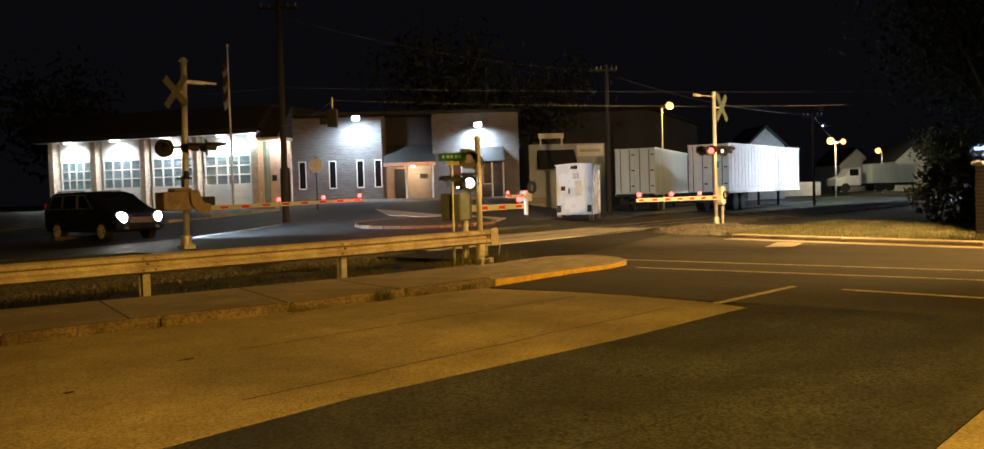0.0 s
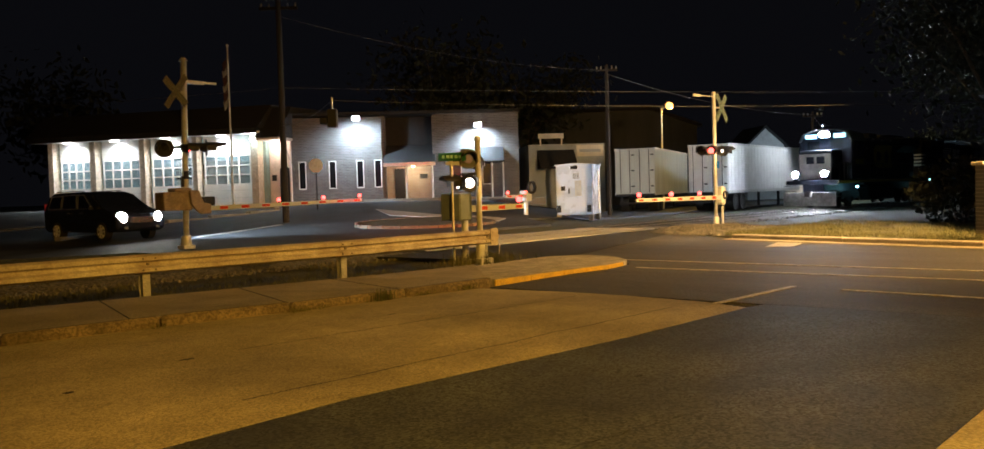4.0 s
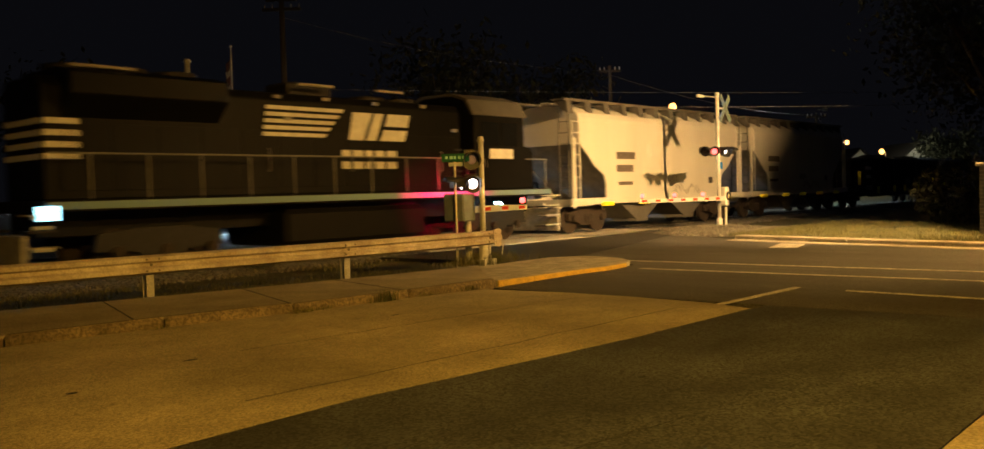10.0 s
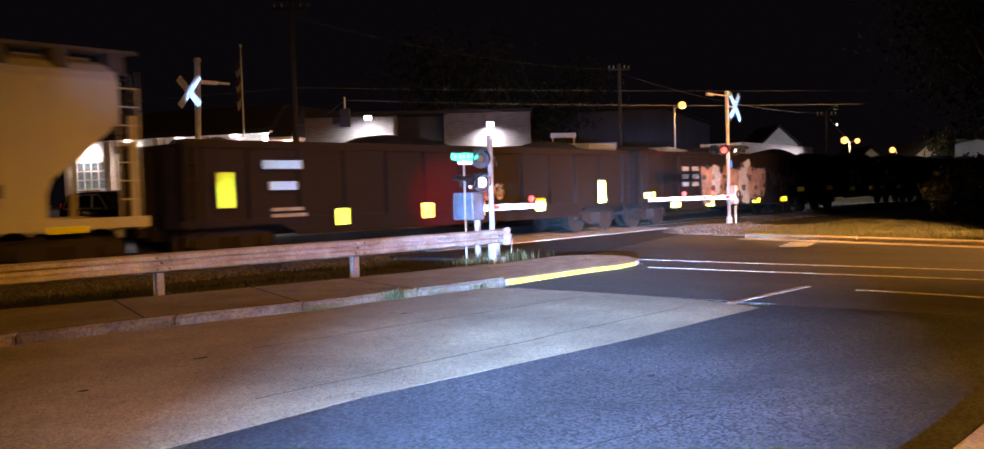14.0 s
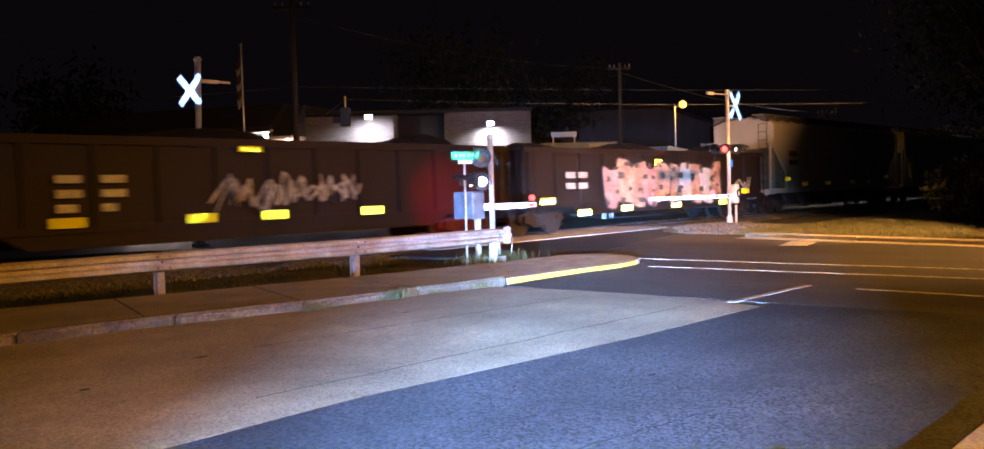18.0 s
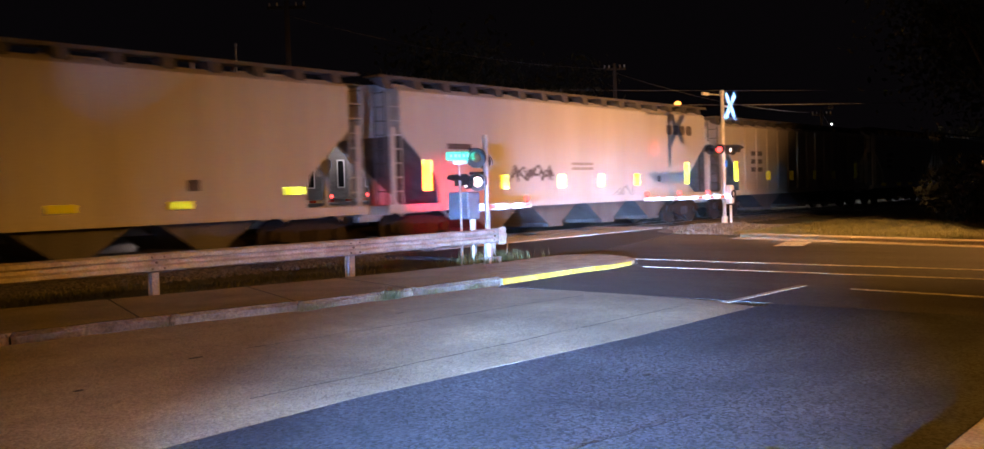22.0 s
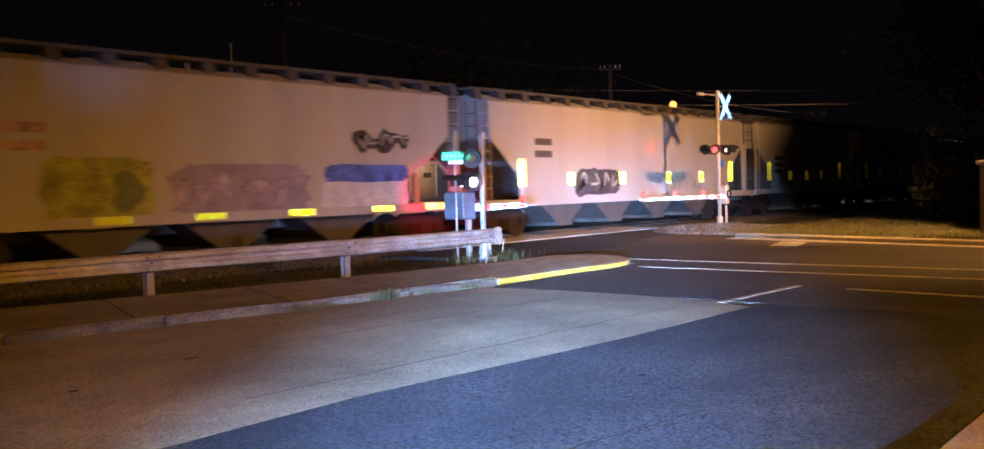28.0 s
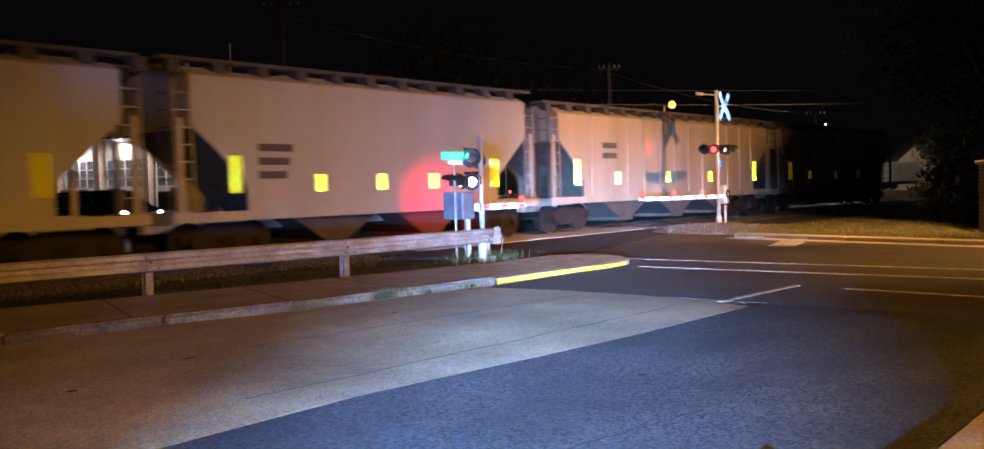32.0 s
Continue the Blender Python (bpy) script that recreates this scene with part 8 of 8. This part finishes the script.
    box(bm, -0.16, 0.16, -0.15, 0.15, z, z + 0.62)
    part("head", bm, BLACK, s, bevel=0.03)
    bm = bmesh.new()
    box(bm, -0.42, -0.16, -0.12, 0.12, z + 0.12, z + 0.34)
    part("side_head", bm, BLACK, s, bevel=0.03)
    bm = bmesh.new()
    rod(bm, (0, 0, z + 0.6), (0, 0, z + 1.0), 0.03, n=8)
    part("hanger", bm, GALV, s)

    def cable(name, pts, r, sag, label):
        bm = bmesh.new()
        way = []
        for (a, b) in zip(pts[:-1], pts[1:]):
            a, b = Vector(a), Vector(b)
            for i in range(13 if b == Vector(pts[-1]) else 12):
                k = i / 12
                way.append(a.lerp(b, k) - Vector((0, 0, sag * 4 * k * (1 - k))))
        sweep(bm, way, r, 5)
        solid(name, bm, CABLE, label, "cable")
    w = world_at
    cable("overhead_cable", [w(-30, 44, 6.3), w(-8.7, 38, 6.2), w(29, 44, 5.7), w(60, 50, 5.7)], 0.008, 0.15, "thin overhead cable across the street")
    cable("overhead_cable", [w(-8.7, 38, 4.6), w(-5.2, 30, 4.75), w(20, 34, 4.4), w(50, 44, 4.1)], 0.008, 0.2, "thin overhead cable across the street")
    cable("overhead_cable", [w(6.6, 50, 7.9), w(23.2, 64.5, 6.4), w(46, 118, 6.8)], 0.012, 0.5, "thin overhead cable to the yard")
    cable("guy_wire", [w(-8.7, 38, 3.9), w(-11.3, 52, 3.1)], 0.012, 0.0, "thin steel guy wire to the ground")
    cable("overhead_cable", [w(-8.7, 38, 9.2), w(6.6, 50, 8.1)], 0.01, 0.5, "thin dark overhead cable between poles")


FLAG_GREY = mat("flag_white", (0.3, 0.3, 0.3), 0.8, scale=4, vary=0.2, bump=0.05)
FLAG_RED = mat("flag_red", (0.05, 0.015, 0.02), 0.8, scale=4, vary=0.2, bump=0.05)
CABLE = mat("cable", (0.09, 0.09, 0.1), 0.6, scale=4, vary=0.2, bump=0)


def build_van():
    """A dark minivan that waits beyond the gate, its lamps on."""
    m = site(-14.3, 33.0, -37)
    v = thing("minivan", "dark minivan waiting with its headlamps on", "car", m)
    # local x forward
    body = [(-2.45, 0.45), (-2.5, 0.95), (-2.42, 1.1), (-2.2, 1.62), (-1.9, 1.74), (0.2, 1.76), (0.75, 1.66), (1.55, 1.12), (2.3, 0.98), (2.5, 0.8), (2.52, 0.42), (2.2, 0.3), (-2.3, 0.3)]
    bm = bmesh.new()
    prism(bm, body, "y", -0.93, 0.93)
    for vert in bm.verts:
        if vert.co.z > 1.05:
            vert.co.y *= 1 - 0.2 * (vert.co.z - 1.05)
    part("body", bm, VAN_PAINT, v, bevel=0.06, shade=False)
    for pts in ([(-2.12, 1.15), (-1.95, 1.6), (-1.2, 1.64), (-1.2, 1.15)], [(-1.1, 1.15), (-1.1, 1.64), (-0.2, 1.66), (-0.1, 1.15)], [(0.0, 1.15), (-0.08, 1.65), (0.3, 1.64), (0.98, 1.15)]):
        for s in (-1, 1):
            bm = bmesh.new()
            ring = [bm.verts.new((x, s * (0.945 * (1 - 0.2 * (z - 1.05)) + 0.004), z)) for x, z in pts]
            bm.faces.new(ring)
            part("side_window", bm, DARK_GLASS, v)
            bm = bmesh.new()
            for (x0, z0), (x1, z1) in zip(pts, pts[1:] + pts[:1]):
                rod(bm, (x0, s * (0.945 * (1 - 0.2 * (z0 - 1.05)) + 0.008), z0), (x1, s * (0.945 * (1 - 0.2 * (z1 - 1.05)) + 0.008), z1), 0.012, n=4)
            part("window_trim", bm, GALV, v)
    for s in (-1, 1):
        for x in (-0.7, 0.15):
            bm = bmesh.new()
            box(bm, x, x + 0.2, s * 0.945 - 0.02, s * 0.945 + 0.02, 0.98, 1.02)
            part("door_handle", bm, CHROME, v)
    bm = bmesh.new()
    ring = [bm.verts.new(p) for p in ((0.8, -0.75, 1.63), (1.5, -0.84, 1.16), (1.5, 0.84, 1.16), (0.8, 0.75, 1.63))]
    for q in ring:
        q.co.x += 0.03
        q.co.z += 0.02
    bm.faces.new(ring)
    part("windscreen", bm, DARK_GLASS, v)
    for s in (-1, 1):
        bm = bmesh.new()
        dome(bm, (2.42, s * 0.7, 0.8), (1, s * 0.45, 0), 0.2, 0.12)
        part("headlamp", bm, GLOW_HEAD, v, "lit headlamp", shade=True)
        bm = bmesh.new()
        box(bm, 2.46, 2.56, s * 0.6 - 0.08, s * 0.6 + 0.08, 0.42, 0.5)
        part("fog_lamp", bm, CHROME, v)
        bm = bmesh.new()
        box(bm, -2.5, -2.44, s * 0.78 - 0.09, s * 0.78 + 0.09, 0.95, 1.35)
        part("tail_lamp", bm, GLOW_RED_DIM, v, "red tail lamp")
        bm = bmesh.new()
        box(bm, 0.95, 1.1, s * 1.02 - 0.1, s * 1.02 + 0.1, 1.1, 1.25)
        part("mirror", bm, VAN_PAINT, v, bevel=0.03)
        for x in (-1.5, 1.55):
            bm = bmesh.new()
            rod(bm, (x, s * 0.95, 0.34), (x, s * 0.72, 0.34), 0.34, n=22)
            w = part("wheel", bm, RUBBER, v)
            bm = bmesh.new()
            rod(bm, (x, s * 0.955, 0.34), (x, s * 0.93, 0.34), 0.07, n=10)
            for k in range(7):
                a = k * 2 * math.pi / 7
                rod(bm, (x, s * 0.955, 0.34), (x + 0.22 * math.cos(a), s * 0.955, 0.34 + 0.22 * math.sin(a)), 0.03, 0.04, n=6)
            tube(bm, (x, s * 0.93, 0.34), (x, s * 0.965, 0.34), 0.21, 0.025, n=20)
            part("rim", bm, RIM_SILVER, w, "bright alloy rim")
    bm = bmesh.new()
    box(bm, 2.5, 2.545, -0.45, 0.45, 0.62, 0.82)
    part("grille", bm, CHROME, v)
    bm = bmesh.new()
    for y in (-0.7, 0.7):
        rod(bm, (-1.8, y, 1.79), (0.1, y, 1.79), 0.02, n=6)
    part("roof_rail", bm, DARK_METAL, v)
    p = v.matrix_basis @ Vector((2.6, 0, 0.75))
    q = Vector((33.9, 24.3, 1.3))
    lamp("SPOT", "van_light", look(p, q), 6500, (0.85, 0.93, 1.0), 0.12, 64, 1.0)


RIM_SILVER = mat("rim_silver", (0.75, 0.76, 0.8), 0.4, 0.2, scale=8, vary=0.15, bump=0)
VAN_PAINT = mat("van_paint", (0.02, 0.023, 0.035), 0.16, 0.0, scale=3, vary=0.2, grain=0.05, bump=0)


def build_trees():
    random.seed(21)

    def tree(m, h, spread, n_leaf, label, leaf=0.3, trunk=0.25, low=0.3):
        t = thing("tree", label, "tree", m)
        bm = bmesh.new()
        rod(bm, (0, 0, -0.2), (0, 0, h * 0.5), trunk, trunk * 0.6, n=9)
        tips = []
        for k in range(11):
            a = k * 2.4 + random.uniform(-0.4, 0.4)
            z0 = h * random.uniform(0.25, 0.5)
            r = spread * random.uniform(0.5, 0.95)
            tip = Vector((r * math.cos(a), r * math.sin(a), h * random.uniform(low + 0.15, 0.95)))
            mid = Vector((r * 0.45 * math.cos(a), r * 0.45 * math.sin(a), (z0 + tip.z) / 2 + 0.3))
            rod(bm, (0, 0, z0), mid, trunk * 0.4, trunk * 0.25, n=6)
            rod(bm, mid, tip, trunk * 0.25, trunk * 0.08, n=5)
            tips += [tip, mid, tip.lerp(mid, 0.5)]
        part("trunk", bm, BARK, t)
        vs, fs = [], []
        for _ in range(n_leaf):
            c = random.choice(tips) + Vector((random.gauss(0, spread * 0.22), random.gauss(0, spread * 0.22), random.gauss(0, h * 0.09)))
            a, b = Vector((random.gauss(0, 1), random.gauss(0, 1), random.gauss(0, 1))).normalized(), Vector((random.gauss(0, 1), random.gauss(0, 1), random.gauss(0, 1))).normalized()
            s = leaf * random.uniform(0.5, 1.2)
            k = len(vs)
            vs.extend([c - a * s, c + b * s * 0.5, c + a * s, c - b * s * 0.5])
            fs.append((k, k + 1, k + 2, k + 3))
        me = bpy.data.meshes.new("crown")
        me.from_pydata([tuple(v) for v in vs], [], fs)
        me.materials.append(LEAF)
        part("crown", me, LEAF, t, "uneven leafy crown")
    tree(site(20.2, 35, 0, 0), 12, 4.4, 9000, "tall dark tree beside the track", 0.17, low=0.38)
    tree(site(27.5, 47, 0, 0), 13, 4.8, 8000, "tall dark tree beside the track", 0.2, low=0.4)
    tree(site(59, 116, 0, 0), 8, 3.4, 2200, "dark tree by the far houses", 0.4)
    tree(site(66, 112, 0, 0), 11, 5.0, 2200, "dark tree by the far houses", 0.4)
    tree(site(-4, 75, 0, 1), 13, 5.0, 2600, "dark tree behind the hall", 0.4)
    tree(site(3.5, 82, 0, 1), 12.5, 6.0, 2600, "dark tree behind the hall", 0.4)
    tree(site(-34, 72, 0, 1), 12, 5.0, 2400, "dark tree behind the station", 0.4)
    # dark hedge by the track, at the end of the verge
    for u, d, r, h in ((15.6, 29.8, 1.6, 2.2), (17.0, 28.6, 1.8, 2.5), (18.4, 30.0, 1.9, 2.7), (20.2, 32.5, 2.0, 2.9)):
        t = thing("bush", "dense dark bush at the edge of the verge", "bush", site(u, d, 0, 0), "bushes on the verge")
        bm = bmesh.new()
        for k in range(7):
            a = k * 0.9
            rod(bm, (0, 0, -0.1), (r * 0.6 * math.cos(a), r * 0.6 * math.sin(a), h * 0.7), 0.03, 0.012, n=5)
        part("stems", bm, BARK, t)
        vs, fs = [], []
        for _ in range(1500):
            a, b, c = random.gauss(0, 1), random.gauss(0, 1), random.gauss(0, 1)
            n_ = math.sqrt(a * a + b * b + c * c)
            q = random.uniform(0.6, 1.08)
            p = Vector((a / n_ * r * q, b / n_ * r * q, h * 0.5 + c / n_ * h * 0.52 * q))
            if p.z < 0:
                p.z = random.uniform(0, 0.3)
            e, f = Vector((random.gauss(0, 1), random.gauss(0, 1), random.gauss(0, 1))).normalized(), Vector((random.gauss(0, 1), random.gauss(0, 1), random.gauss(0, 1))).normalized()
            s = random.uniform(0.06, 0.16)
            k = len(vs)
            vs.extend([p - e * s, p + f * s * 0.6, p + e * s, p - f * s * 0.6])
            fs.append((k, k + 1, k + 2, k + 3))
        me = bpy.data.meshes.new("leaves")
        me.from_pydata([tuple(v) for v in vs], [], fs)
        me.materials.append(LEAF)
        part("leaves", me, LEAF, t)
    # old post with a pale cap on the verge
    m = site(13.15, 23.6, 0, 0.05)
    p = thing("gate_post", "square dark brick post with a pale cap", "post", m)
    bm = bmesh.new()
    box(bm, -0.28, 0.5, -0.2, 0.25, -0.1, 1.82)
    part("shaft", bm, BRICK, p)
    bm = bmesh.new()
    box(bm, -0.36, 0.58, -0.28, 0.33, 1.82, 1.92)
    part("cap", bm, CONCRETE, p, bevel=0.02)


def build_shade_house():
    """Unseen house added beside the verge to shade the train's right part from LAMP_A."""
    h = thing("shade_house", "unseen brick house added to shade the right of the train", "house", site(13.1, 21.3, -33, 0.0))
    bm = bmesh.new()
    box(bm, 0, 9, 0, 7.5, -0.2, 5.6)
    part("wall", bm, BRICK, h)
    bm = bmesh.new()
    prism(bm, [(-0.4, 5.6), (7.9, 5.6), (3.75, 8.4)], "x", -0.3, 9.3)
    part("roof", bm, ROOFING, h)


FILL_LAMPS = []


def build_pickup():
    """The car that comes up behind and lights the street with its head lamps. Local x forward."""
    c = thing("pickup_truck", "dark pickup truck drawing up with white headlamps", "car")
    bm = bmesh.new()
    prism(bm, [(-5.3, 0.5), (-5.3, 1.15), (-3.2, 1.2), (-3.1, 1.9), (-1.6, 1.92), (-1.1, 1.3), (0.0, 1.2), (0.05, 0.5)], "y", -0.95, 0.95)
    part("body", bm, VAN_PAINT, c, bevel=0.06)
    for s in (-1, 1):
        for x in (-4.3, -0.95):
            bm = bmesh.new()
            rod(bm, (x, s * 1.0, 0.4), (x, s * 0.75, 0.4), 0.4, n=18)
            part("wheel", bm, RUBBER, c)
        tilt = Vector((1, s * 0.012, -0.08)).normalized()
        a = Vector((0.08, s * 0.7, 1.0))
        bm = bmesh.new()
        rod(bm, a, a + tilt * 0.01, 0.085, n=16)
        part("headlamp", bm, GLOW_PICKUP, c, "bright white headlamp")
        # long tube added to narrow the headlamp beam
        bm = bmesh.new()
        tube(bm, a - tilt * 0.02, a + tilt * 1.08, 0.095, 0.02, n=20)
        part("beam_tube", bm, BLACK, c)
        # extra lamp in a tube, added to throw light on the passing wagons
        bm = bmesh.new()
        b = Vector((0.08, s * 0.45, 0.8))
        tube(bm, (-0.02, 0, 0), (0.46, 0, 0), 0.068, 0.015, n=18)
        shroud = part("fill_shroud", bm, BLACK, c, at=Matrix.Translation(b) @ pose(0, 0, 0, 0, -2, 7.8))
        bm = bmesh.new()
        rod(bm, (0, 0, 0), (0.01, 0, 0), 0.06, n=14)
        part("train_fill_lamp", bm, GLOW_FILL, shroud, "small white lamp added to light the train")
        FILL_LAMPS.append((b, shroud))
    # narrow lamps added on the roof, only to light the two crossbucks beside the rails
    for y, side, lift in ((0.4, 20.4, 0.08), (-0.4, -4.8, 0.056)):
        aim = Vector((math.cos(radians(side)), math.sin(radians(side)), lift)).normalized()
        b = Vector((-1.5, y, 2.0))
        bm = bmesh.new()
        rod(bm, b, b + aim * 0.01, 0.03, n=12)
        part("crossbuck_spot", bm, GLOW_FILL, c, "small white lamp added to light a crossbuck")
        bm = bmesh.new()
        tube(bm, b - aim * 0.02, b + aim * 1.6, 0.045, 0.01, n=14)
        part("beam_tube", bm, BLACK, c)
    return c


PICKUP_ROWS = [
    (0, -90, -54, 33, 20), (4, -60, -36, 33, 20), (8, -28, -16.5, 33, 20), (9.4, -14.5, -7.8, 33, 20), (10.0, -9.2, -4.4, 33, 14), (10.3, -8.0, -3.7, 33, 4.5),
    (10.6, -7.5, -3.4, 31.9, 1.4), (11.1, -7.1, -3.25, 31.9, 0.7), (12, -6.7, -3.2, 31.9, 0.3), (13.5, -6.47, -3.2, 31.9, 0.0), (32, -6.47, -3.2, 31.9, 0.0),
]


# ---------------------------------------------------------------- build
build_ground()
build_signals()
build_guardrail()
build_station()
build_hall()
build_cabinet()
build_yard()
build_poles()
build_van()
build_trees()
build_shade_house()
TRAIN = build_train()
PICKUP = build_pickup()
build_stones()


def motions():
    times = [0, 2, 4, 6, 7, 8, 9, 10, 11, 12, 13, 14, 14.5, 16, 18, 20, 22, 24, 26, 28, 30, 32]
    for back, car in TRAIN:
        walk(car, [(t, pose(nose_at(t) + back, TRACK_Y, 0.045)) for t in times])
    for b, shroud in FILL_LAMPS:
        walk(shroud, [(t, Matrix.Translation(b) @ pose(0, 0, 0, 0, dip, 7.8)) for t, dip in ((0, 16), (10.6, 16), (11.2, 6), (12.2, 0), (13, -2), (32, -2))])
    walk(PICKUP, [(t, pose(x, y, 0.0, 0, 0, turn) @ pose(0, 0, 0, 0, dip, 0)) for t, x, y, turn, dip in PICKUP_ROWS])


motions()
